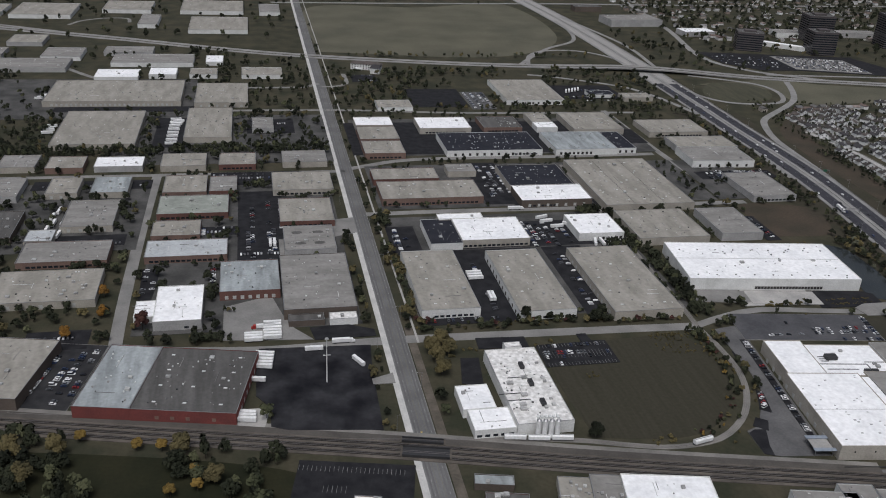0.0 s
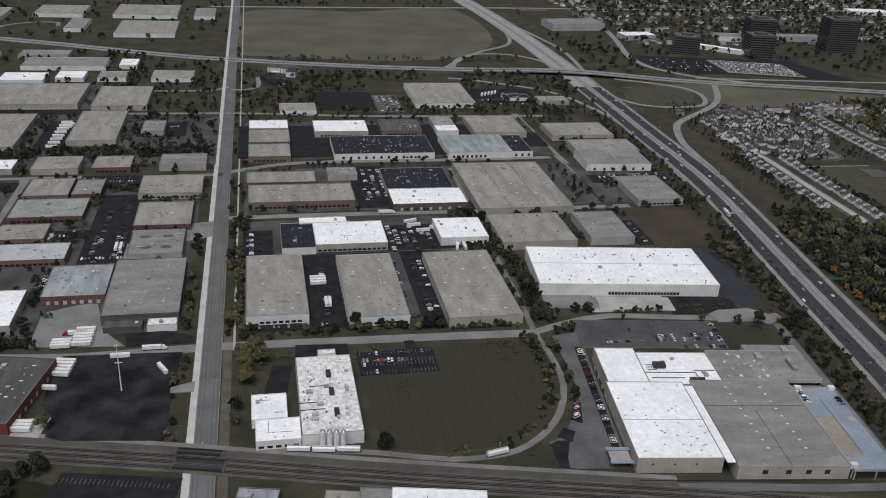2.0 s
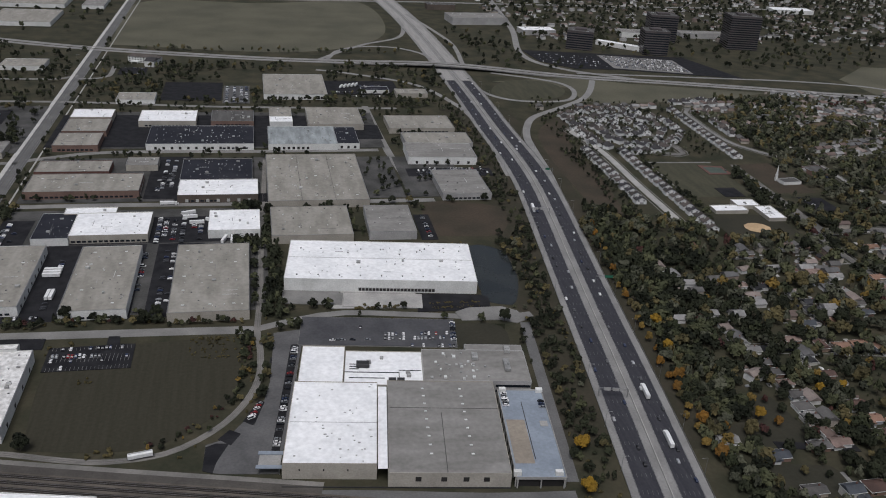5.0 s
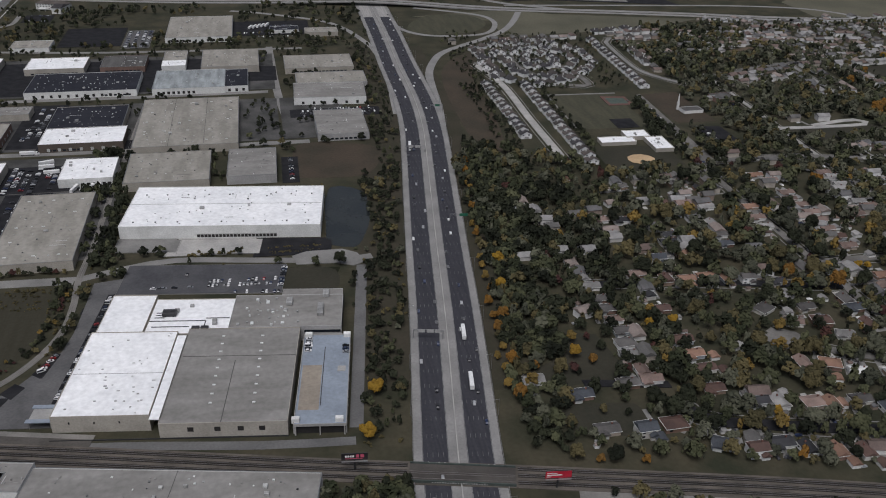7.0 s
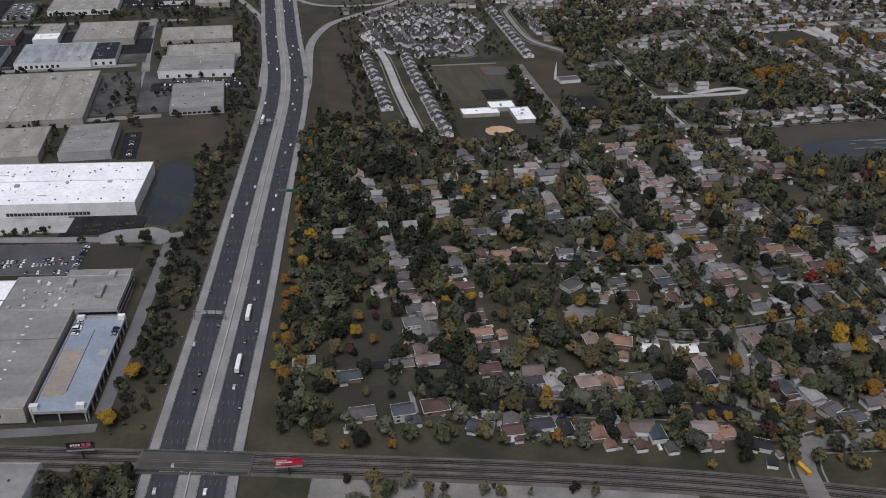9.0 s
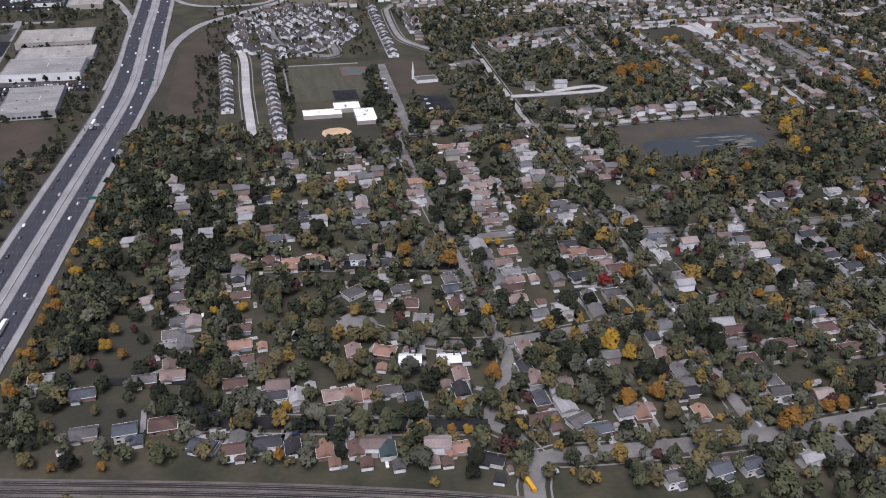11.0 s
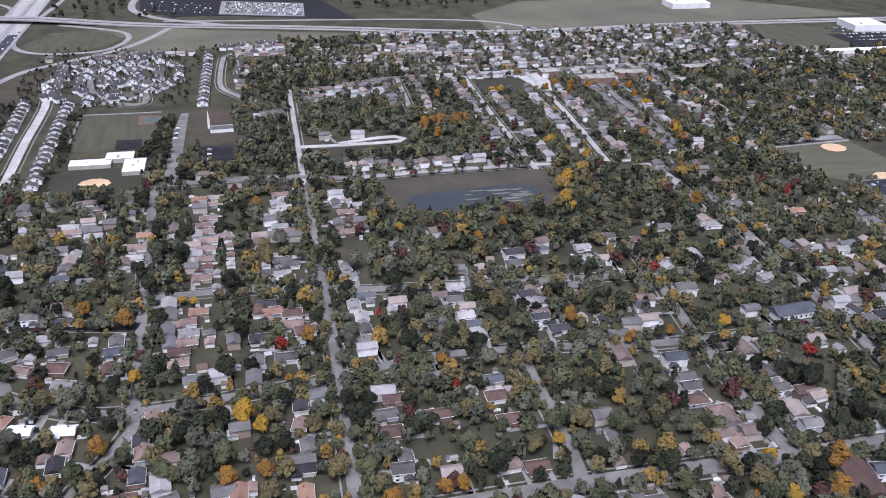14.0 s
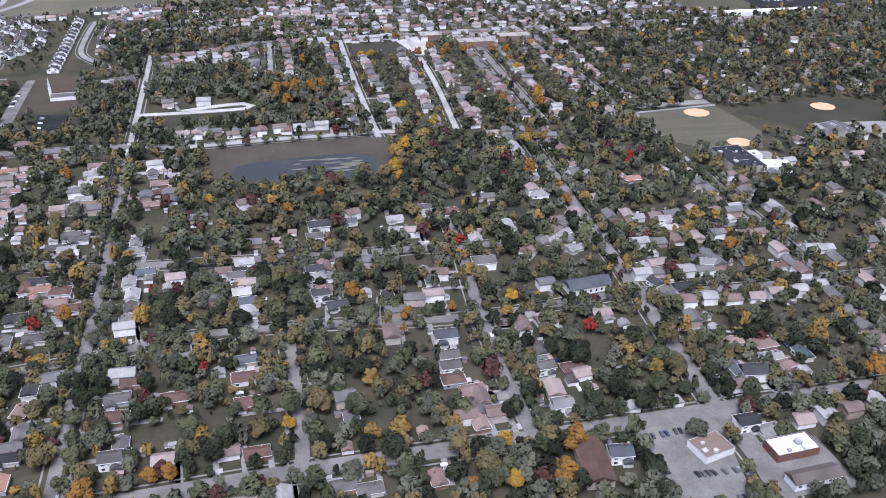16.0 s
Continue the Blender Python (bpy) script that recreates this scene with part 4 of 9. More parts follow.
warehouse(260, 666, 49, 111, 8, 0, R_TAN, W_WHITE, "long warehouse with a tan gravel roof and white end wall", units=2, lights=5, docks=8, dock_side='e', band=(-0.3, 0.4))
warehouse(339, 658, 49, 116, 8, 0, R_TAN, W_WHITE, "long warehouse with a tan gravel roof and white end wall", units=2, lights=5, docks=10, dock_side='w', band=(-0.4, 0.4))
warehouse(424, 653, 61, 124, 8, 0, R_TAN, W_TAN, "broad warehouse with a stained tan gravel roof", units=2, lights=5, docks=12, dock_side='w')
warehouse(332, 766, 67, 52, 8, 0, R_WHITE, W_TAN, "warehouse with a bright white membrane roof and tan walls", units=1, small=6, band=(-0.48, 0.48))
warehouse(309, 799, 46, 15, 7.5, 0, R_WHITE, W_TAN, "white-roofed rear wing of a warehouse", units=1)
warehouse(283, 766, 31, 58, 7, 0, R_DARK, W_WHITE, "low wing with a black roof and white front", units=2)
warehouse(441, 769, 47, 48, 8, 0, R_WHITE, W_WHITE, "square warehouse with a white roof and open dock doors", units=4, docks=6, dock_span=(-0.1, 0.48))
warehouse(421, 911, 74, 66, 8, 0, R_DARK, W_TAN, "warehouse half with a black speckled roof", units=3, small=22)
warehouse(424, 855, 79, 44, 8.4, 0, R_WHITE, W_CHAR, "warehouse half with a bright white roof", units=2, small=5, docks=7, band=(-0.4, 0))
warehouse(399, 1034, 122, 71, 7.5, 0, R_DARK, W_WHITE, "wide warehouse with a black vent-dotted roof and white front", units=4, small=60, docks=12, band=(0.2, 0.45))
warehouse(355, 1112, 69, 48, 8, 0, R_WHITE, W_TAN, "warehouse with a bright white roof", units=1, band=(-0.4, 0.4))
warehouse(434, 1116, 53, 50, 7, 0, R_CHAR, W_PINK, "orange brick building with a dark flat roof", units=4, small=6, band=(-0.4, 0.4))
warehouse(263, 1122, 49, 36, 8, 0, R_WHITE, W_TAN, "small warehouse with a white roof", units=1)
warehouse(263, 1076, 50, 52, 7, 0, R_TAN, W_PINK, "low tan-roofed building with a brick front", units=2)
warehouse(262, 1018, 49, 47, 7.5, 0, R_TAN, W_PINK, "low tan-roofed brick building", units=2, band=(-0.4, 0.4))
warehouse(292, 874, 109, 51, 8, 0, R_TAN, W_PINK, "long pinkish brick building with a tan flat roof", units=3, lights=2, band=(-0.45, 0.45), docks=4, dock_side='e')
warehouse(273, 926, 74, 35, 7, 0, R_TAN, W_BRICK, "long low building with a tan roof and red brick front", units=2)
warehouse(341, 941, 33, 25, 7, 0, R_GREY, W_TAN, "small grey-roofed industrial building", units=2)
warehouse(512, 764, 75, 70, 8, 0, R_TAN, W_TAN, "square warehouse with a tan gravel roof", units=1, small=6, docks=6, dock_side='e')
warehouse(588, 765, 45, 66, 8, -1.3, R_GREY, W_GREY, "warehouse with a smooth pale grey roof", units=0, small=2)
warehouse(524, 886, 102, 143, 8, 0, R_TAN, W_TAN, "huge square warehouse with a stained tan roof", units=4, lights=5, small=12, docks=8, dock_side='e', seams=2)
warehouse(518, 1032, 82, 71, 7.5, 0, R_BLUE, W_WHITE, "blue-grey roofed warehouse with a white front", units=2, docks=8, dock_span=(-0.45, 0.1))
warehouse(572, 1033, 27, 67, 7, 0, R_DARK, W_WHITE, "narrow wing with a black roof and white front", units=1, docks=3)
warehouse(564, 1114, 71, 77, 8, 0, R_TAN, W_TAN, "tan-roofed warehouse in the industrial park", units=2, small=6)
warehouse(495, 1134, 29, 42, 7, 0, R_TAN, W_TAN, "rear half of a small warehouse with a tan roof", units=2)
warehouse(495, 1100, 29, 24, 7.2, 0, R_WHITE, W_WHITE, "front half of a small warehouse with a white roof", units=0)
warehouse(674, 1090, 86, 57, 7, 0, R_TAN, W_TAN, "warehouse with a tan roof and tan walls", units=3, band=(-0.4, 0.4))
warehouse(684, 1018, 84, 44, 8, 0, R_TAN, W_GREY, "rear half of a twin warehouse with a tan roof", units=2)
warehouse(678, 968, 82, 54, 8.6, -2.4, R_GREY, W_WHITE, "front half of a twin warehouse with white walls", units=1, docks=6)
warehouse(681, 866, 53, 75, 7, 0, R_GREY, W_GREY, "grey-roofed industrial building with pilastered walls", units=2, band=(-0.45, 0.45), small=4)
warehouse(566, 665, 160, 76, 11, -6.8, R_WHITE, W_WHITE, "very long distribution warehouse with a bright white roof", units=4, small=16, docks=22, dock_span=(-0.12, 0.28), seams=0)
LONG = [o for o in scene.objects if o.parent is None and o.name.startswith("warehouse")][-1]
slab("roof_seam", UNIT, LONG, 0, 4, 11.0, 158, 0.7, 0.12)
for k in range(22):
    slab("dock_opening", DARKDOORSHADE, LONG, (-0.12 + (k + 0.5) / 22 * 0.4) * 160, -38.16, 1.3, 2.2, 0.12, 2.4)
for k in range(9):
    for y in (-30, 22):
        slab("roof_vent", DARKMETAL, LONG, -70 + 17.5 * k, y, 11.0, 1.1, 1.1, 0.7)
warehouse(290, 499, 39, 92, 9, 0, R_DIRTY, W_WHITE, "long bakery building with a soiled white roof", units=7, small=26, docks=4, dock_side='e')
warehouse(293, 548, 13, 7, 10.5, 0, R_DIRTY, W_WHITE, "white stair block at the end of the bakery", units=0)
warehouse(251, 491, 23, 28, 6.5, 0, R_WHITE, W_WHITE, "white-roofed office wing of the bakery", units=1)
warehouse(256, 465, 28, 23, 6.5, 0, R_WHITE, W_WHITE, "white-roofed front wing of the bakery", units=0, band=(-0.48, 0.48))
W_RED = mat("red_painted_brick", (0.170, 0.052, 0.046), (0.128, 0.044, 0.040), 0.08, 1.2)
warehouse(13, 544, 37, 76, 9, -11.7, R_BLUE, W_RED, "long block with a bluish metal roof and red brick wall", units=2, small=8)
brickhall = warehouse(65, 533, 69, 76, 9, -11.7, R_CHAR, W_RED, "large red brick warehouse with a dark striped roof", units=3, lights=4, small=10, docks=8, dock_side='e')
for x in (-17, -7, 3, 20):
    slab("blocked_window", W_PINK, brickhall, x, -38.03, 2.2, 2.6, 0.1, 2.6)
warehouse(-74, 566, 67, 74, 9, -11.7, R_TAN, W_CHAR, "warehouse with a tan roof and dark brown wall", units=2)
warehouse(156, 672, 58, 100, 9, 0, R_GREY, W_CHAR, "large warehouse with a grey stained roof and dark wall", units=2, small=6, docks=2)
warehouse(144, 616, 28, 11, 5, 0, R_CHAR, W_CHAR, "low dark front annex", units=1)
warehouse(173, 615, 22, 11, 5.5, 0, R_DIRTY, W_WHITE, "low white-roofed front annex", units=1)
warehouse(101, 688, 49, 57, 8, 0, R_BLUE, W_BRICK, "warehouse with a blue-grey roof and red brick dock wall", units=3, small=10, docks=7)
warehouse(46, 645, 36, 58, 8, 0, R_WHITE, W_GREY, "office warehouse with a bright white roof", units=2, small=4, band=(0.1, 0.45))
warehouse(20, 642, 15, 26, 5.5, 0, R_WHITE, W_WHITE, "low white-roofed wing in the industrial park", units=0)
warehouse(-60, 688, 81, 56, 6.5, 0, R_TAN, W_TAN, "low building with a cluttered pale roof", units=10, small=16, docks=3)
warehouse(-57, 753, 74, 42, 6.5, 0, R_GREY, W_PINK, "low building with a grey roof", units=4, band=(-0.4, 0.4))
warehouse(-85, 790, 24, 25, 6, 0, R_PALE, W_TAN, "small building with a pale roof", units=1)
warehouse(-48, 839, 47, 65, 6.5, 0, R_GREY, W_TAN, "warehouse with a brownish grey roof", units=4, small=4, docks=4)
warehouse(46, 751, 71, 35, 6.5, 0, R_PALE, W_PINK, "long brick building with a pale bluish roof", units=3, band=(-0.45, 0.45))
warehouse(34, 796, 44, 35, 6.5, 0, R_TAN, W_PINK, "brick building with a tan flat roof", units=3, band=(-0.4, 0.4))
warehouse(47, 854, 68, 48, 6.5, 0, R_GREEN, W_BRICK, "long red brick building with a pale greenish roof", units=3, band=(-0.45, 0.45), small=5)
warehouse(36, 912, 44, 50, 6.5, 0, R_TAN, W_PINK, "brick building with a tan roof", units=3)
warehouse(75, 910, 28, 44, 6.5, 0, R_GREY, W_BRICK, "narrow brick building with a grey roof", units=2)
warehouse(158, 913, 64, 54, 6.5, 0, R_TAN, W_TAN, "tan building with a tan roof and window strip", units=5, band=(-0.45, 0.45))
warehouse(157, 832, 53, 60, 6.5, 0, R_TAN, W_BRICK, "red brick building with a tan roof", units=5, band=(-0.45, 0.45))
blotched = warehouse(156, 764, 47, 54, 6.5, 0, R_GREY, W_GREY, "grey stained flat-roofed building", units=3)
POOL = mesh_from("roof_stain", [(math.cos(k * 0.524) * (1 + 0.2 * (k % 3)), math.sin(k * 0.524), z) for z in (0.0, 0.03) for k in range(12)], [tuple(range(12, 24))] + [(k, (k + 1) % 12, 12 + (k + 1) % 12, 12 + k) for k in range(12)], R_CHAR)
for x, y in ((-11, 12), (9, 12), (-9, -12), (9, -12)):
    part("roof_stain", POOL, None, blotched, "dark stain left by standing water", pose(x, y, 6.5) @ Matrix.Diagonal((4.6, 3.2, 1, 1)))
warehouse(165, 992, 51, 40, 6.5, 0, R_GREY, W_TAN, "low grey-roofed building in the industrial park", units=3)
warehouse(89, 988, 41, 40, 6.5, 0, R_TAN, W_BRICK, "brick building with a tan roof", units=2, band=(-0.4, 0.4))
warehouse(30, 988, 49, 42, 6.5, 0, R_TAN, W_TAN, "low tan-roofed building in the industrial park", units=3)
warehouse(-39, 985, 51, 31, 6.5, 0, R_WHITE, W_GREY, "low building with a white roof", units=2)
warehouse(-95, 986, 39, 38, 6.5, 0, R_TAN, W_PINK, "low tan-roofed building in the industrial park", units=2)
warehouse(-145, 992, 39, 40, 6.5, 0, R_GREY, W_TAN, "low grey-roofed building in the industrial park", units=2)
warehouse(-85, 914, 31, 44, 6.5, 0, R_TAN, W_TAN, "small tan-roofed building in the industrial park", units=2, docks=3)
warehouse(-39, 915, 37, 46, 6.5, 0, R_BLUE, W_TAN, "blue-grey roofed building in the industrial park", units=3)
warehouse(-141, 912, 31, 54, 6.5, 0, R_GREY, W_GREY, "grey-roofed building in the industrial park", units=2)
warehouse(-130, 817, 41, 63, 6.5, 0, R_CHAR, W_CHAR, "dark-roofed building in the industrial park", units=2)
warehouse(-77, 1113, 96, 136, 7, 0, R_TAN, W_TAN, "huge warehouse with a tan roof", units=4, small=8)
warehouse(53, 1129, 57, 126, 7, 0, R_TAN, W_TAN, "long warehouse with a tan roof", units=4, small=4)
warehouse(-77, 1280, 178, 110, 7.5, 0, R_TAN, W_TAN, "very wide warehouse with a tan roof and many docks", units=5, docks=26)
warehouse(66, 1269, 72, 103, 7, 0, R_TAN, W_TAN, "large warehouse with a tan roof", units=3, docks=6)
warehouse(120, 1126, 27, 46, 6, 0, R_GREY, W_GREY, "small grey building in the industrial park", units=1)
warehouse(124, 1397, 62, 49, 6, 0, R_TAN, W_WHITE, "low building with a tan roof and white front", units=2)
warehouse(-89, 1384, 62, 47, 6, 0, R_WHITE, W_WHITE, "white-roofed warehouse in the industrial park", units=1)
warehouse(-24, 1396, 40, 42, 6, 0, R_WHITE, W_WHITE, "small white-roofed warehouse in the industrial park", units=0)
warehouse(36, 1395, 41, 40, 6, 0, R_TAN, W_WHITE, "small tan-roofed warehouse in the industrial park", units=1)
warehouse(50, 1479, 27, 44, 6, 0, R_WHITE, W_WHITE, "small white-roofed building in the industrial park", units=0)
warehouse(-45, 1477, 125, 61, 6.5, 0, R_GREY, W_WHITE, "long grey-roofed warehouse with a white front", units=2)
warehouse(-89, 1541, 77, 42, 6.5, 0, R_GREY, W_GREY, "grey-roofed warehouse in the industrial park", units=1)
warehouse(-188, 1518, 60, 64, 6.5, 0, R_GREY, W_WHITE, "grey-roofed warehouse in the industrial park", units=1)
warehouse(-225, 1444, 114, 64, 6.5, 0, R_GREY, W_GREY, "long grey-roofed warehouse in the industrial park", units=1)
warehouse(-284, 1888, 111, 125, 7, 0, R_TAN, W_WHITE, "distant tan-roofed warehouse in the industrial park", units=0)
warehouse(-133, 1939, 93, 99, 7, 0, R_TAN, W_WHITE, "distant tan-roofed warehouse in the industrial park", units=0)
warehouse(33, 1949, 125, 120, 7, 0, R_TAN, W_WHITE, "distant tan-roofed warehouse in the industrial park", units=0)
warehouse(50, 1765, 108, 126, 7, 0, R_TAN, W_WHITE, "distant warehouse with a white front wall", units=0)
warehouse(-80, 1794, 35, 96, 7, 0, R_GREY, W_WHITE, "distant grey-roofed warehouse in the industrial park", units=0)
warehouse(-262, 1619, 56, 62, 6.5, 0, R_TAN, W_GREY, "distant tan-roofed warehouse in the industrial park", units=0)
warehouse(149, 1934, 42, 96, 6.5, 0, R_GREY, W_WHITE, "distant grey-roofed warehouse in the industrial park", units=0)
warehouse(-404, 1889, 94, 97, 6.5, 0, R_TAN, W_WHITE, "distant tan-roofed warehouse in the industrial park", units=0)
warehouse(-319, 1524, 83, 53, 6.5, 0, R_GREY, W_GREY, "distant grey-roofed warehouse in the industrial park", units=0)
warehouse(-349, 1302, 94, 95, 6.5, 0, R_TAN, W_TAN, "large tan-roofed warehouse in the industrial park", units=1)
warehouse(520, 1280, 90, 118, 7, 0, R_TAN, W_WHITE, "large tan-roofed warehouse with an orange corner", units=3, docks=10)
warehouse(305, 1214, 50, 38, 5, 0, R_TAN, W_WHITE, "low tan-roofed building in the industrial park", units=2)
warehouse(638, 1268, 41, 23, 5, 0, R_DARK, W_WHITE, "low black-roofed building with a white canopy", units=1)
warehouse(690, 1249, 47, 27, 6, 0, R_TAN, W_TAN, "low tan-roofed building in the industrial park", units=1)
warehouse(542, 331, 152, 35, 8, -11.2, R_GREY, W_WHITE, "long grey-roofed building beside the tracks", units=6, small=8, seams=1)
warehouse(458, 358, 22, 22, 8, -11.2, R_GREY, W_WHITE, "grey-roofed building beside the tracks", units=0)
warehouse(343, 376, 55, 35, 8, -11.2, R_WHITE, W_WHITE, "white-roofed building beside the tracks", units=2, small=3)
warehouse(435, 355, 41, 22, 8, -11.2, R_GREY, W_WHITE, "grey-roofed building beside the tracks", units=1)
warehouse(932, 1850, 123, 64, 14, 4.7, R_GREY, W_GREY, "long grey office building", units=4)
warehouse(1035, 1741, 72, 38, 10, 4.7, R_WHITE, W_GREY, "low white-roofed office building", units=2)
warehouse(2028, 1054, 148, 14, 5, -1, R_WHITE, W_WHITE, "long low white-roofed building beside the dark field", units=0)
warehouse(1904, 1398, 73, 42, 9, 0, R_WHITE, W_WHITE, "distant white-roofed building in the industrial park", units=2)
warehouse(2118, 1198, 56, 54, 10, -6, R_WHITE, W_WHITE, "distant white office block with dark window strips", units=2)

warehouse(1170, 1618, 96, 15, 8, -42, R_WHITE, W_WHITE, "long low white office wing beside the towers", units=2)
warehouse(1248, 1738, 60, 42, 10, -8, R_GREY, W_WHITE, "low office building with a white front", units=2)
warehouse(1408, 1740, 112, 34, 10, -4, R_GREY, W_GREY, "low grey parking structure behind the towers", units=0)
warehouse(883, 2000, 66, 30, 12, 0, R_CHAR, W_CHAR, "dark low office building by the far road", units=1)
warehouse(1836, 2096, 110, 44, 9, -6, R_WHITE, W_WHITE, "distant low white commercial building", units=1)


def office_tower(x, y, w, d, h, rz, wall, label):
    """A flat-topped office block with a strip of glass and a spandrel on each floor."""
    ob = warehouse(x, y, w, d, h, rz, R_CHAR, GLASS, label, units=2)
    floors = int(h / 4.2)
    for k in range(floors):
        shell("spandrel", w + 0.5, d + 0.5, 0.0, wall, ob, 0, 0, 2.0, 0.5, 1.2 + k * h / floors)
    slab("plant_room", wall, ob, 0, 0, h, 0.45 * w, 0.4 * d, 3.6)
    shell("crown_band", w + 0.6, d + 0.6, 0.0, wall, ob, 0, 0, 2.2, 0.6, h - 1.4)


# dark stone with the haze over the far towers lightened into its colour
HAZEDSTONE = mat("hazed_dark_tower_stone", (0.088, 0.078, 0.078), (0.070, 0.063, 0.064), 0.05, 0.4)
office_tower(1082, 1608, 50, 44, 35, -22, HAZEDSTONE, "brown office block with striped window bands")
office_tower(1219, 1572, 48, 42, 45, -10, HAZEDSTONE, "dark office tower with striped window bands")
office_tower(1288, 1694, 56, 44, 54, -10, HAZEDSTONE, "tall dark office tower with a pale parapet")
office_tower(1438, 1640, 62, 50, 66, -10, HAZEDSTONE, "tallest dark glass office tower")

def hotel(x, y, rz):
    """A three-storey hotel of two wings under hipped roofs, with rows of windows."""
    ob = thing("hotel", pose(x, y, 0, 0, 0, rz), "pale three-storey hotel with a grey hipped roof", "hotel")
    claim(x, y, 54, 40, rz, 2)
    for cx, cy, w, d in ((0, 6, 50, 15), (19, -10, 15, 26)):
        part("wall", boxes("wall", [(cx, cy, 0, w, d, 9)], W_WHITE), None, ob)
        part("roof", mesh_from("roof", *gable(cx, cy, w, d, 9, 3.4, 0.8, 6.0 if w > d else 2.0), TOWNROOF), None, ob)
    for k in range(8):
        for z in (1.2, 4.2, 7.0):
            slab("window", GLASS, ob, -22 + 4.6 * k, -1.55, z, 1.6, 0.12, 1.5)
    slab("porch", W_WHITE, ob, -10, -8, 3.2, 12, 9, 0.6)
    for u in (-15, -5):
        slab("post", W_WHITE, ob, u, -11.5, 0, 0.6, 0.6, 3.2)


# ---- the largest plant: white and grey roofs on one plan, a parking deck beside it ----
RZ = -7.5
PLANT = pose(560, 452, 0, 0, 0, RZ)


def at_plant(x, y):
    p = PLANT @ Vector((x, y, 0))
    return p.x, p.y


plant = thing("factory", PLANT, "vast factory with bright white and grey flat roofs and tan walls", "factory", "industrial buildings")
p = at_plant(0, 5)
claim(p[0], p[1], 165, 142, RZ, 4)
for x, y, w, d, h, roof, wall in ((-63, 46, 30, 46, 10.4, R_WHITE, W_TAN), (-52.5, -20, 55, 85, 11, R_WHITE, W_TAN), (-20.5, 43, 54, 43, 9.6, R_WHITE, W_TAN),
                                  (43.5, 46, 74, 40, 11, R_GREY, W_GREY), (59, 70, 42, 8, 11, R_GREY, W_GREY), (17.5, -22, 72, 96, 10.5, R_GREY, W_TAN)):
    block = shell("block", w, d, h, wall, plant, x, y)
    part("roof", boxes("roof", [(x, y, h - 0.25, w - 0.7, d - 0.7, 0.25)], roof), None, block)
part("roof_strip", boxes("roof_strip", [(-21.7, -24, 10.5, 5.6, 84, 0.5)], R_WHITE), None, plant, "white roof strip")
for x in (-18.5,):
    slab("roof_joint", R_CHAR, plant, x, -24, 10.5, 0.5, 84, 0.6)
slab("roof_joint", R_CHAR, plant, 16, -40, 10.5, 0.5, 60, 0.12)
slab("roof_joint", R_CHAR, plant, 18, -5, 10.5, 70, 0.5, 0.12)
slab("roof_joint", UNIT, plant, -52, -22, 11, 54, 0.4, 0.08)
rnd = random.Random(5)
for x, y, sx, sy, sz in ((-35, 44.7, 9, 5.5, 3.2), (-31, 49, 3, 3, 2), (-14.8, 27, 5, 2.6, 2.2), (-9, 27, 5, 2.6, 2.2), (-3.4, 33, 3, 3, 2), (-4, 37, 3, 2, 1.6), (-22, 55, 2.5, 2.5, 1.6)):
    rooftop_unit(plant, x, y, 9.6, sx, sy, sz, DARKMETAL if sx > 4 else None)
for x0, y0, x1, y1 in ((-47, 37, -10, 37), (-10, 37, -10, 31), (-44, 30, -20, 30), (-10, 40, 5, 40), (-44, 41, -38, 41), (-44, 44, -38, 44), (-44, 47, -38, 47)):
    slab("pipe_run", DARKMETAL, plant, (x0 + x1) / 2, (y0 + y1) / 2, 9.7, abs(x1 - x0) + 0.5, abs(y1 - y0) + 0.5, 0.4)
for x, y, sy in ((44, 56, 8), (65.7, 45.4, 14), (68.5, 66, 7)):
    rooftop_unit(plant, x, y, 11, 4.2, sy, 2.6)
for _ in range(46):
    x, y = rnd.gauss(32, 9), rnd.gauss(44, 12)
    if 10 < x < 56 and 28 < y < 62:
        s = rnd.uniform(0.6, 2.2)
        slab("roof_vent", UNIT if rnd.random() < 0.6 else SKYLIGHT, plant, x, y, 11, s, s * rnd.uniform(0.6, 1.6), rnd.uniform(0.4, 1.2))
for k in range(9):
    for x in (5, 30):
        slab("skylight", SKYLIGHT, plant, x + k * 0.3, 17 - k * 8.6, 10.5, 1.8, 1.1, 0.4)
for _ in range(34):
    x, y = rnd.uniform(-77, -28), rnd.uniform(-60, 20)
    slab("roof_drain", UNIT, plant, x, y, 11, rnd.uniform(0.8, 1.8), rnd.uniform(0.5, 1.0), 0.35)
for x in (-1, 14, 27, 39):
    slab("dock_door", DARKDOORSHADE, plant, x, -70.1, 5.0, 3.4, 0.2, 3.0)
slab("plinth", DARKMETAL, plant, -13, -70.15, 0, 133, 0.3, 0.9)
for k, x in enumerate((-70, -56, -42)):
    slab("wall_vent", DARKDOORSHADE, plant, x, -62.6, 6.0, 0.8, 0.2, 1.4)
for k in range(10):
    slab("dock_door", DOOR, plant, -80.1, 52 - k * 11.5, 1.0, 0.15, 3.0, 3.4)
for z in (2.6, 6.6):
    slab("window_strip", GLASS, plant, 68, 25.9, z, 24, 0.2, 1.8)
    slab("window_strip", GLASS, plant, 80.6, 50, z, 0.2, 40, 1.8)
canopy = thing("truck_canopy", PLANT @ pose(-88, -52, 0), "pale blue truck canopy beside the factory", "canopy")
for y in (-6.5, 6.5):
    part("roof", boxes("roof", [(0, y, 5.2, 15, 3, 0.5)], DECKBLUE), None, canopy)
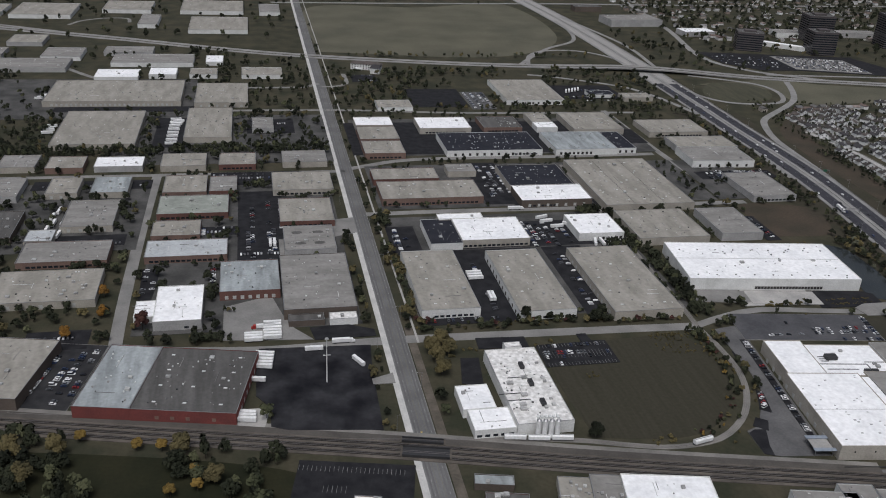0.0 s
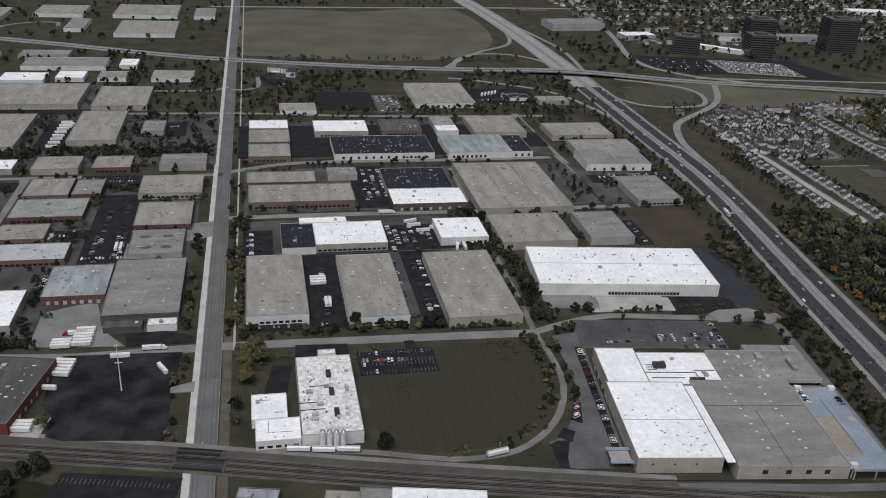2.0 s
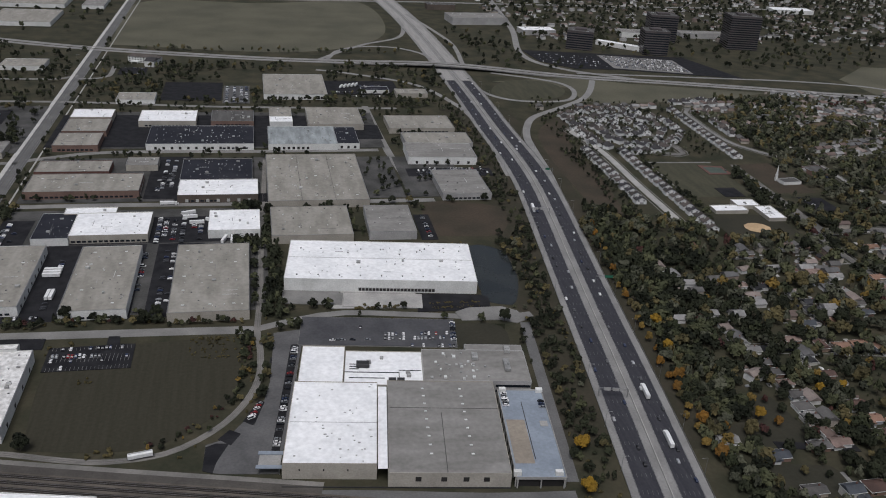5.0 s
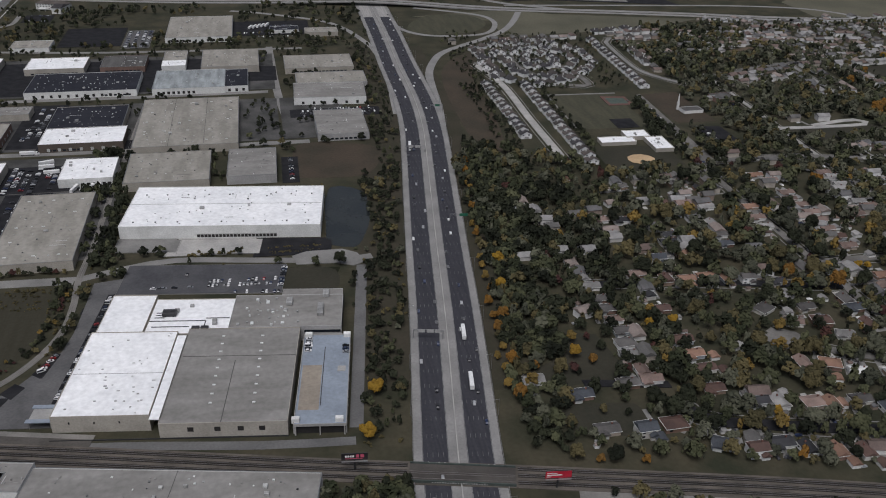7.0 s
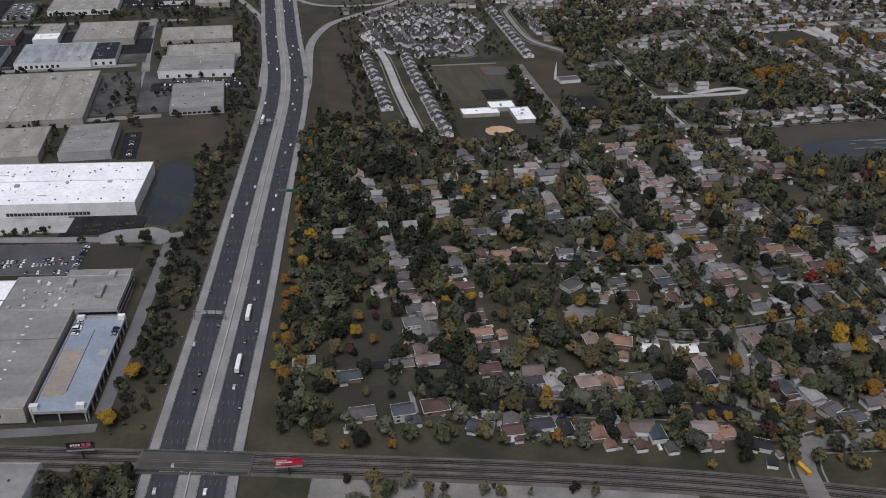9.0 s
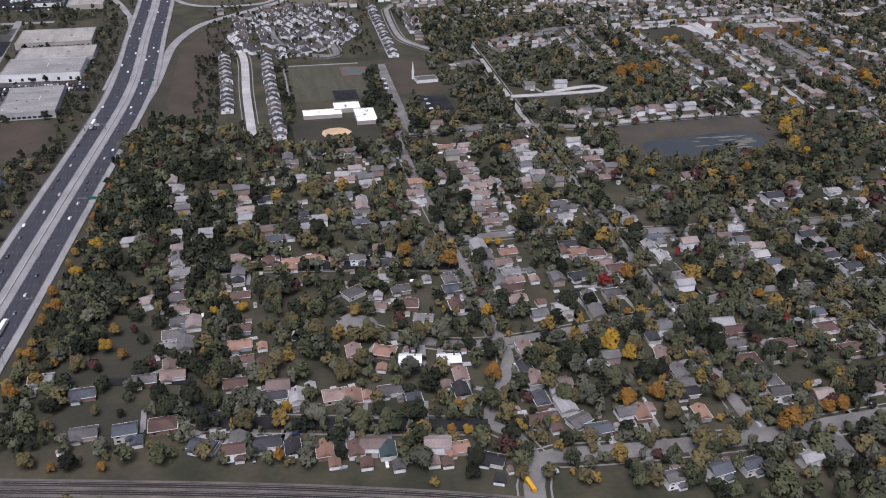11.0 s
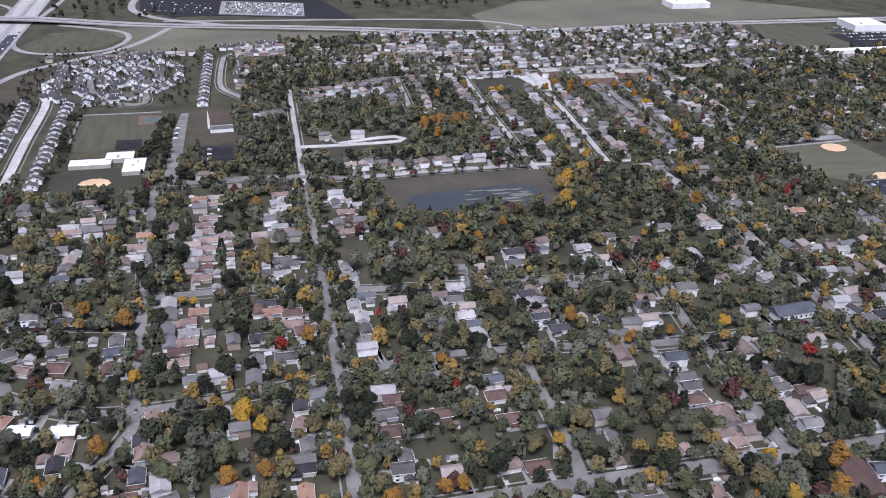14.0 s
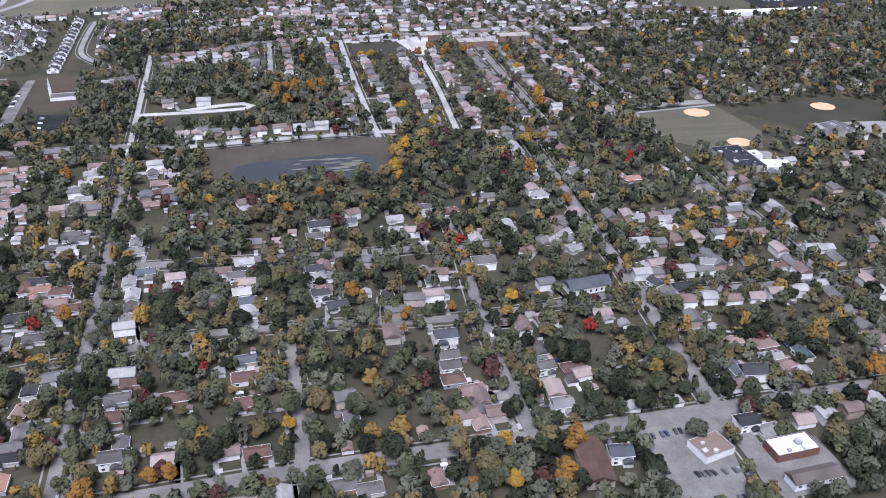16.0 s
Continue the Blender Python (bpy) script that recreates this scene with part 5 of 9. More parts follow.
part("roof", boxes("roof", [(0, 0, 4.6, 13, 10, 0.4)], CONCRETE), None, canopy)
for x in (-6, 6):
    for y in (-6.5, 6.5):
        slab("post", STAIN, canopy, x, y, 0, 0.4, 0.4, 5.2)

deck = thing("parking_deck", PLANT @ pose(71.5, -24, 0), "two-level parking deck with pale blue and tan coating", "parking deck")
p = at_plant(71.5, -24)
claim(p[0], p[1], 31, 92, RZ, 3)
part("deck_floor", boxes("deck_floor", [(0, 0, 6.6, 30, 91, 0.5)], DECKBLUE), None, deck, "pale blue coated deck")
part("coating", boxes("coating", [(-7.6, -10, 7.1, 12, 44, 0.03)], DECKTAN), None, deck, "tan coated patch")
slab("joint", DARKMETAL, deck, -0.8, 2, 7.1, 0.5, 60, 0.08)
for x in (-15, 15):
    slab("parapet", CONCRETE, deck, x, 0, 6.2, 0.4, 91, 1.8)
for y in (-45.5, 45.5):
    slab("parapet", CONCRETE, deck, 0, y, 6.2, 30, 0.4, 1.8)
for x in (-15, 15):
    for k in range(12):
        slab("column", CONCRETE, deck, x, -44 + 8 * k, 0, 0.7, 0.9, 6.6)
for x in (-14, 0, 14):
    slab("column", CONCRETE, deck, x, -45.5, 0, 0.7, 0.9, 6.6)
# a solid dark block stands in for the shade of the open lower level
slab("lower_wall", DARKDOORSHADE, deck, 0, 0, 0, 28, 88, 6.4)
for x, y in ((-12, 44), (13, 44), (11, -42), (-14, -42)):
    slab("stair_block", W_WHITE, deck, x, y, 6.6, 4.5, 3.0, 3.2)
slab("ramp", CONCRETE, deck, 10.5, 8, 7.1, 5, 5.5, 0.25)

north = at_plant(-24, 108)
lot("car_park", north[0], north[1], 118, 42, RZ, mat("pale_asphalt", (0.082, 0.082, 0.086), (0.055, 0.055, 0.060), 0.05, 0.6), "grey car park north of the factory", 0.12)
for x, y, w, d in ((-80, 92, 14, 8), (-99, 66, 4, 8), (-97, 45, 4, 5)):
    q = at_plant(x, y)
    slab_ob = new("asphalt_patch", boxes("asphalt_patch", [(0, 0, 0.02, w, d, 0.12)], ASPHALT))
    slab_ob.matrix_basis = pose(q[0], q[1], 0, 0, 0, RZ)
    tagged(slab_ob, "darker asphalt repair in the yard", "pavement", kind="structure")
apron = at_plant(-20, 159)
lot("car_park", apron[0], apron[1], 64, 24, RZ, CONCRETE, "pale concrete dock apron", 0.1)
apron = at_plant(-76, 160)
lot("car_park", apron[0], apron[1], 46, 20, RZ, STREET, "concrete yard before the warehouse", 0.1)
dark = at_plant(41, 161)
lot("car_park", dark[0], dark[1], 54, 17, RZ, ASPHALT, "black asphalt car park with white stall lines", 0.1)
EAST = smooth([at_plant(92.5, 128), at_plant(92.4, 60), at_plant(92, -64)], 20)
tagged(new("road", mesh_from("road", *ribbon(EAST, -4, 4, 0.1, 0.3), OLDROAD)), "narrow grey service road beside the deck", "road", kind="structure")
claim_line(EAST, -5, 5, 0)
SOUTH = smooth([at_plant(-110, -78), at_plant(-40, -76), at_plant(40, -78), at_plant(92, -76)], 20)
south = tagged(new("road", mesh_from("road", *ribbon(SOUTH, -4, 3, 0.1, 0.3), OLDROAD)), "grey service road beside the tracks", "road", kind="structure")
claim_line(SOUTH, -5, 5, 0)

# bakery roof plant
p = thing("roof_plant", pose(0, 0, 9.0), "dark ventilation units and white vents on the bakery roof", "roof units")
for x, y in ((292, 520), (292.5, 498), (294, 474)):
    rooftop_unit(p, x, y, 0, 3.2, 7.0, 2.6, DARKMETAL)
for x, y in ((279, 469), (284, 485), (278, 500), (280, 474)):
    rooftop_unit(p, x, y, 0, 4.5, 3.0, 1.8)
for k in range(6):
    slab("roof_vent", SKYLIGHT, p, 286 + 2.6 * k, 459 - 0.3 * k, 0, 1.7, 2.6, 1.5)
for x, y, w in ((276, 488, 18), (283, 507, 10), (279, 480, 16)):
    slab("pipe_run", DARKMETAL, p, x, y, 0.05, w, 0.6, 0.35)

# bakery silos and railcars
def silo(x, y):
    ob = thing("silo", pose(x, y, 0), "tall white steel flour silo beside the bakery", "silo", "bakery silos")
    bm = bmesh.new()
    c = bmesh.ops.create_cone(bm, cap_ends=True, segments=20, radius1=1.7, radius2=1.7, depth=13)
    bmesh.ops.translate(bm, verts=c["verts"], vec=(0, 0, 8.5))
    part("tank", bm, WHITEPAINT, ob)
    bm = bmesh.new()
    c = bmesh.ops.create_cone(bm, cap_ends=True, segments=20, radius1=1.75, radius2=0.4, depth=1.2)
    bmesh.ops.translate(bm, verts=c["verts"], vec=(0, 0, 15.6))
    part("cap", bm, STAIN, ob)
    for a in range(4):
        slab("leg", STAIN, ob, 1.3 * math.cos(a * 1.571 + 0.785), 1.3 * math.sin(a * 1.571 + 0.785), 0, 0.25, 0.25, 2.2)


for k in range(4):
    silo(283 + 4.2 * k, 448.5 - 0.6 * k)


def tapered_body(length, w, z0, z1, z2, inset):
    """A rounded hopper or trailer body: side profile with a slightly arched top."""
    prof = [(-w / 2, z0), (-w / 2, z1), (-w / 2 + inset, z2), (w / 2 - inset, z2), (w / 2, z1), (w / 2, z0)]
    verts = [(s * length / 2, y, z) for s in (-1, 1) for y, z in prof]
    faces = [(i, (i + 1) % 6, 6 + (i + 1) % 6, 6 + i) for i in range(6)] + [tuple(range(5, -1, -1)), tuple(range(6, 12))]
    return verts, faces


def wheel_mesh(r, w, material):
    bm = bmesh.new()
    bmesh.ops.create_cone(bm, cap_ends=True, segments=12, radius1=r, radius2=r, depth=w, matrix=pose(0, 0, 0, 90))
    me = bpy.data.meshes.new("wheel")
    bm.to_mesh(me)
    bm.free()
    me.materials.append(material)
    return me


WHEEL_TRUCK, WHEEL_RAIL = wheel_mesh(0.5, 0.35, TYRE), wheel_mesh(0.46, 0.15, STEEL)


def railcar(x, y, rz, label="white covered hopper railcar on the siding"):
    ob = thing("railcar", pose(x, y, 0.48, 0, 0, rz), label, "railcar", "railcars on the siding")
    part("hull", mesh_from("hull", *tapered_body(14.2, 3.0, 1.3, 3.7, 4.3, 0.7), WHITEPAINT), None, ob)
    part("underframe", boxes("underframe", [(0, 0, 0.75, 15, 1.4, 0.5)], DARKMETAL), None, ob)
    part("walkway", boxes("walkway", [(0, 0, 4.32, 13.4, 0.7, 0.1)], STAIN), None, ob)
    for u in (-5.6, -4.0, 4.0, 5.6):
        for s in (-0.72, 0.72):
            part("wheel", WHEEL_RAIL, None, ob, "", pose(u, s, 0.46))
    return ob


for k in range(3):
    railcar(268 + 15.4 * k, 449.3 - 2.3 * k - (0.6 if k == 1 else 0), -9)
railcar(391, 429, 12)

# ---- vehicles ----
def car_kind(colour, van=False):
    """A car at the origin, nose along x: body, glazed cabin and four wheels."""
    ob = thing("van" if van else "car", pose(0, 0, -60), f"{colour.replace('_', ' ')} {'van' if van else 'car'} on the asphalt", "van" if van else "car")
    length, w, top = (5.4, 2.0, 2.1) if van else (4.5, 1.8, 1.45)
    bm = bmesh.new()
    prof = [(-length / 2, 0.35), (-length / 2, 0.85), (-length / 2 + 0.15, 0.95), (length / 2 - 0.5, 0.92), (length / 2, 0.72), (length / 2, 0.35)]
    vs = [[bm.verts.new((x, s * w / 2, z)) for x, z in prof] for s in (-1, 1)]
    for i in range(6):
        bm.faces.new((vs[0][i], vs[0][(i + 1) % 6], vs[1][(i + 1) % 6], vs[1][i]))
    bm.faces.new(vs[0][::-1]), bm.faces.new(vs[1])
    a, b, c, d = (-length / 2 + 0.1, -length / 2 + 0.25, length / 2 - 1.7, length / 2 - 1.1) if van else (-1.9, -1.35, 0.45, 1.15)
    verts = [(x, s * w * k, z) for s in (-1, 1) for x, z, k in ((a, 0.9, 0.48), (b, top, 0.42), (c, top, 0.42), (d, 0.9, 0.48))]
    part("glazing", mesh_from("glazing", verts, [(0, 1, 2, 3), (7, 6, 5, 4), (0, 4, 5, 1), (2, 6, 7, 3), (3, 7, 4, 0)], GLASS), None, ob)
    v, f = box_data((b + c) / 2, 0, top, c - b, w * 0.84, 0.05)
    vs = [bm.verts.new(q) for q in v]
    for q in f:
        bm.faces.new([vs[i] for i in q])
    part("body", bm, CARPAINT[colour], ob)
    for x in (-length * 0.3, length * 0.3):
        v, f = box_data(x, 0, 0, 0.66, w - 0.06, 0.6)
        part("axle", mesh_from("axle", v, f, TYRE), None, ob, "black tyres")
    return ob


KINDS = [car_kind(c) for c in ("white", "silver", "black", "dark_blue", "red", "grey")] + [car_kind("white", True)]
MIX = [0, 0, 0, 0, 1, 1, 1, 2, 2, 2, 3, 3, 5, 5, 5, 6, 0, 1, 2, 3, 0, 1, 2, 5, 5, 0, 2, 5, 3, 4]
CARS = [0]
MORECARS = []
cars_rnd = random.Random(11)


def car(x, y, rz, z=0.12, group="parked cars", kind=None):
    if CARS[0] >= 296:
        MORECARS.append((x, y, rz, z))
        return
    CARS[0] += 1
    k = kind if kind is not None else cars_rnd.choice(MIX)
    tagged(copy_thing(KINDS[k], pose(x, y, z, 0, 0, rz)), group=group)


def park(x0, y0, x1, y1, n, rz, fill=0.7, z=0.3, group="parked cars"):
    """A row of stalls from one end to the other, partly filled."""
    for i in range(n):
        f = (i + 0.5) / n
        if cars_rnd.random() < fill:
            car(x0 + (x1 - x0) * f, y0 + (y1 - y0) * f, rz + cars_rnd.uniform(-3, 3) + (180 if cars_rnd.random() < 0.5 else 0), z, group)


def plant_park(x0, y0, x1, y1, n, rz, fill, z=0.2):
    a, b = at_plant(x0, y0), at_plant(x1, y1)
    park(a[0], a[1], b[0], b[1], n, rz + RZ, fill, z)


plant_park(-20, 104, 30, 108, 18, 90, 0.6)
plant_park(-20, 98, 30, 101, 18, 90, 0.75)
plant_park(-60, 94, -30, 96, 8, 0, 0.5)
plant_park(-60, 112, -20, 116, 8, 90, 0.35)
plant_park(34, 128, 33, 92, 13, 0, 0.8)
plant_park(0, 89, 34, 89, 12, 90, 0.5)
park(487, 546, 470, 430, 38, -8, 0.75)
park(461, 478, 454, 458, 8, 28, 0.9)
park(*at_plant(60, 18), *at_plant(60, 2), 6, RZ, 0.9, 7.15)
park(*at_plant(84, 10), *at_plant(84, 0), 3, RZ, 0.9, 7.15)
park(319, 549, 371, 546, 20, 90, 0.55)
park(319, 543, 371, 541, 20, 90, 0.2)
park(319, 558, 372, 558, 20, 90, 0.25)
park(319, 533, 372, 533, 20, 90, 0.12)
park(238, 742, 238, 780, 12, 0, 0.6)
park(248, 742, 248, 784, 12, 0, 0.4)
park(378, 745, 378, 792, 15, 0, 0.6)
park(386, 742, 386, 792, 15, 0, 0.5)
park(404, 760, 404, 792, 8, 0, 0.5)
park(366, 640, 366, 720, 20, 0, 0.45)
park(240, 606, 300, 606, 16, 90, 0.35)
park(362, 862, 362, 960, 26, 0, 0.4)
park(372, 862, 372, 960, 26, 0, 0.35)
park(650, 925, 720, 925, 22, 90, 0.6)
park(640, 905, 715, 905, 22, 90, 0.5)
park(624, 735, 624, 788, 16, 0, 0.7)
park(-34, 588, -48, 536, 19, -11, 0.6)
park(-24, 582, -37, 530, 19, -11, 0.6)
park(-17, 590, -28, 526, 22, -11, 0.65)
park(-8, 596, -20, 522, 24, -11, 0.4)
park(14, 668, 14, 720, 14, 0, 0.55)
park(21, 668, 21, 720, 14, 0, 0.35)
park(70, 690, 70, 720, 10, 0, 0.7)
park(120, 720, 120, 880, 34, 0, 0.4)
park(104, 735, 104, 860, 26, 0, 0.35)
park(38, 797, 90, 797, 14, 90, 0.5)
park(38, 806, 90, 806, 14, 90, 0.3)
park(-50, 612, -24, 612, 8, 90, 0.7)
park(1072, 770, 1072, 815, 10, 0, 0.3)

# traffic on the highway
def along(line, want_y):
    return min(range(1, len(line) - 1), key=lambda i: abs(line[i].y - want_y))


traffic = random.Random(3)
for side in (-1, 1):
    y = 200.0
    while y < 1360:
        i = along(HW, y)
        nn = normals(HW)[i]
        off = side * (5.2 + 2.96 * (traffic.randrange(5) + 0.5))
        d = HW[i + 1] - HW[i]
        p = HW[i] + d.normalized() * (y - HW[i].y) + nn * off
        if abs(y - 350) > 14:
            car(p.x, p.y, math.degrees(math.atan2(d.y, d.x)) + (180 if side < 0 else 0), 0.27, "highway traffic")
        y += traffic.uniform(11, 33)


def trailer_kind(label, tractor=None, length=13.6):
    """A box trailer, with a tractor in front where given."""
    ob = thing("truck" if tractor else "trailer", pose(0, 0, -60), label, "truck" if tractor else "trailer")
    part("box", mesh_from("box", *tapered_body(length, 2.6, 1.15, 3.9, 4.0, 0.08), WHITEPAINT), None, ob, "white box body")
    part("frame", boxes("frame", [(-1, 0, 0.8, length - 3, 1.2, 0.35)], DARKMETAL), None, ob)
    for x in (-length / 2 + 1.5, -length / 2 + 2.8):
        for s in (-1.05, 1.05):
            part("wheel", WHEEL_TRUCK, None, ob, "", pose(x, s, 0.5))
    if tractor:
        x = length / 2 + 1.4
        part("cab", boxes("cab", [(x, 0, 0.7, 2.2, 2.4, 2.7), (x + 1.8, 0, 0.7, 1.6, 2.2, 1.3)], tractor), None, ob)
        part("windscreen", boxes("windscreen", [(x + 1.12, 0, 2.1, 0.08, 2.1, 0.9)], GLASS), None, ob)
        for u in (x - 2.6, x + 1.6):
            for s in (-1.0, 1.0):
                part("wheel", WHEEL_TRUCK, None, ob, "", pose(u, s, 0.5))
    else:
        for s in (-0.8, 0.8):
            slab("landing_leg", DARKMETAL, ob, length / 2 - 2.6, s, 0, 0.2, 0.2, 1.0)
    return ob


TRAILER = trailer_kind("white box trailer parked on the asphalt")
WTRUCK = trailer_kind("white articulated truck on the road", WHITEPAINT)
RTRUCK = trailer_kind("white box trailer with a red tractor", REDPAINT)


def haul(kind, x, y, rz, z=0.12, group="trailers"):
    tagged(copy_thing(kind, pose(x, y, z, 0, 0, rz)), group=group)


for k in range(6):
    haul(TRAILER, 117 + 0.6 * (k % 2), 594 + 4.3 * k, 0)
haul(RTRUCK, 112, 611, 180)
for k in range(3):
    haul(TRAILER, 103, 592 + 3.8 * k, 0)
for k in range(5):
    haul(TRAILER, 111 - 0.5 * k, 571 - 4.2 * k, -11.5)
haul(TRAILER, 104, 538, -11.5)
for k in range(3):
    haul(TRAILER, 97, 499 - 3.6 * k, -11.5)
haul(WTRUCK, 168, 583, 0)
haul(TRAILER, 178, 553, -62)
haul(TRAILER, 147, 574, 0)
for k in range(3):
    haul(TRAILER, 296, 675 + 5.0 * k, 0)
for x in (300, 303):
    haul(TRAILER, x, 640, 88)
for k in range(4):
    haul(TRAILER, 432 + 7 * k, 738, 90 if k % 2 else 75)
for k in range(4):
    haul(TRAILER, -138, 1108 + 9 * k, 8)
    haul(TRAILER, -176 + 3 * k, 1262 + 5 * k, 12)
for k in range(3):
    haul(TRAILER, 14 - k, 1150 - 6 * k, 4)
for k in range(4):
    haul(TRAILER, -84 + 3.6 * (k % 2), 812 + 15 * k, 86)
for x, y, turn in ((397, 803, 20), (399, 793, 8), (406, 779, 5), (420, 783, -30)):
    haul(TRAILER, x, y, turn)
haul(WTRUCK, 375, 829, 0)
haul(WTRUCK, 425, 767, 10)
haul(WTRUCK, 725, 459, 82, 0.27, "highway traffic")
haul(WTRUCK, 718, 405, 82, 0.27, "highway traffic")
haul(WTRUCK, 745, 800, 262, 0.27, "highway traffic")
for k in range(8):
    haul(TRAILER, 10, 1060 + 14 * k, 4 * (k % 3))
for k in range(5):
    haul(TRAILER, -72 + 2.2 * (k % 2), 800 + 14 * k, 84) if k < 3 else haul(TRAILER, 108 + 4 * k, 765, 90)
for k in range(5):
    haul(RTRUCK if k % 2 else TRAILER, 590 + 6 * k, 1288 + 3 * k, 70)

# fuller car parks, too many to tell apart
for x0, y0, x1, y1, n, rz, fill in (
    (58, 790, 58, 806, 6, 0, 0.8), (92, 745, 134, 745, 14, 90, 0.6), (100, 752, 100, 800, 17, 0, 0.6), (124, 745, 124, 800, 18, 0, 0.6), (132, 800, 132, 870, 22, 0, 0.6), (-46, 780, -14, 780, 11, 90, 0.7),
    (62, 940, 150, 940, 28, 90, 0.6), (62, 950, 150, 950, 28, 90, 0.5), (-110, 926, -10, 926, 34, 90, 0.5), (108, 1110, 150, 1110, 14, 90, 0.6), (108, 1140, 150, 1140, 14, 90, 0.6),
    (240, 740, 240, 790, 18, 0, 0.5), (372, 735, 372, 795, 22, 0, 0.7), (394, 735, 394, 795, 22, 0, 0.7), (410, 742, 410, 796, 18, 0, 0.5), (375, 870, 375, 966, 34, 0, 0.6), (384, 870, 384, 966, 34, 0, 0.5), (366, 870, 366, 966, 34, 0, 0.5),
    (300, 618, 300, 720, 34, 0, 0.3), (384, 618, 384, 720, 34, 0, 0.4), (390, 618, 390, 720, 34, 0, 0.4), (640, 912, 725, 912, 30, 90, 0.7), (640, 920, 725, 920, 30, 90, 0.6), 
    (424, 1205, 424, 1288, 26, 0, 0.8), (434, 1205, 434, 1288, 26, 0, 0.8), (444, 1205, 444, 1288, 26, 0, 0.8), (451, 1205, 451, 1288, 26, 0, 0.6), (268, 1360, 298, 1360, 10, 90, 0.6), (268, 1392, 298, 1392, 10, 90, 0.6), (600, 1240, 650, 1240, 16, 90, 0.6), (600, 1300, 650, 1300, 16, 90, 0.6), (580, 1262, 660, 1262, 26, 90, 0.6),
    (1070, 770, 1094, 770, 9, 90, 0.3), (1038, 846, 1040, 884, 12, 0, 0.8),
):
    park(x0, y0, x1, y1, n, rz, fill)
for k in range(9):
    park(1100, 1450 + 10.5 * k, 1224, 1418 + 10.5 * k, 44, 75, 0.75)
for k in range(5):
    park(970, 1486 + 18 * k, 1080, 1448 + 18 * k, 40, 75, 0.35)
    park(2050, 1120 + 20 * k, 2170, 1120 + 20 * k, 44, 90, 0.7)
park(1440, 255, 1462, 256, 8, 90, 0.6)
park(1452, 224, 1478, 222, 9, 100, 0.6)
park(1450, 206, 1470, 204, 7, 95, 0.7)
park(1476, 205, 1482, 228, 8, 10, 0.6)
park(1436, 214, 1440, 236, 7, 5, 0.6)
for k in range(70):
    y = 270 + 9.4 * k
    x = (1027, 1148, 1386, 1510)[k % 4]
    car(x + cars_rnd.choice((-2.4, 2.4, 7)), y, 90, 0.25, 'street cars')
hull = [(-2.2, 0.25), (-2.2, 0.9), (-1.5, 1.4), (0.4, 1.4), (1.1, 0.92), (2.2, 0.75), (2.2, 0.25)]
data = []
for x, y, rz, z in MORECARS:
    m = pose(x, y, z, 0, 0, rz)
    v = [tuple(m @ Vector((a, s * (0.88 if b < 1 else 0.74), b))) for s in (-1, 1) for a, b in hull]
    data.append((v, [(i, 7 + i, 7 + (i + 1) % 7, (i + 1) % 7) for i in range(7)] + [tuple(range(7)), tuple(range(13, 6, -1))]))
tagged(new("far_cars", mesh_from("far_cars", *joined(data), CARMIX)), "many small parked cars of mixed colours", "cars", kind="stuff")

# ---- houses ----
def gable(x, y, w, d, z, rise, over=0.5, hip=0.0):
    """A pitched roof slab with overhang, ridge along x; hip pulls the ridge ends in."""
    a, b, t = w / 2 + over, d / 2 + over, 0.22
    r = a - hip
    top = [(-a, -b, z), (a, -b, z), (a, b, z), (-a, b, z), (-r, 0, z + rise), (r, 0, z + rise)]
    verts = [(x + p, y + q, s + t) for p, q, s in top] + [(x + p, y + q, s) for p, q, s in top[:4]]
    faces = [(0, 1, 5, 4), (2, 3, 4, 5), (1, 2, 5), (3, 0, 4), (6, 7, 1, 0), (7, 8, 2, 1), (8, 9, 3, 2), (9, 6, 0, 3), (9, 8, 7, 6)]
    return verts, faces


def gable_walls(x, y, w, d, h, rise):
    a, b = w / 2, d / 2
    v = [(-a, -b, 0), (a, -b, 0), (a, b, 0), (-a, b, 0), (-a, -b, h), (a, -b, h), (a, b, h), (-a, b, h), (-a, 0, h + rise), (a, 0, h + rise)]
    f = [(0, 1, 5, 4), (2, 3, 7, 6), (1, 2, 6, 9, 5), (3, 0, 4, 8, 7)]
    return [(x + p, y + q, s) for p, q, s in v], f


def turned(data):
    """The same mesh data turned by a right angle."""
    v, f = data
    return [(-q, p, s) for p, q, s in v], f


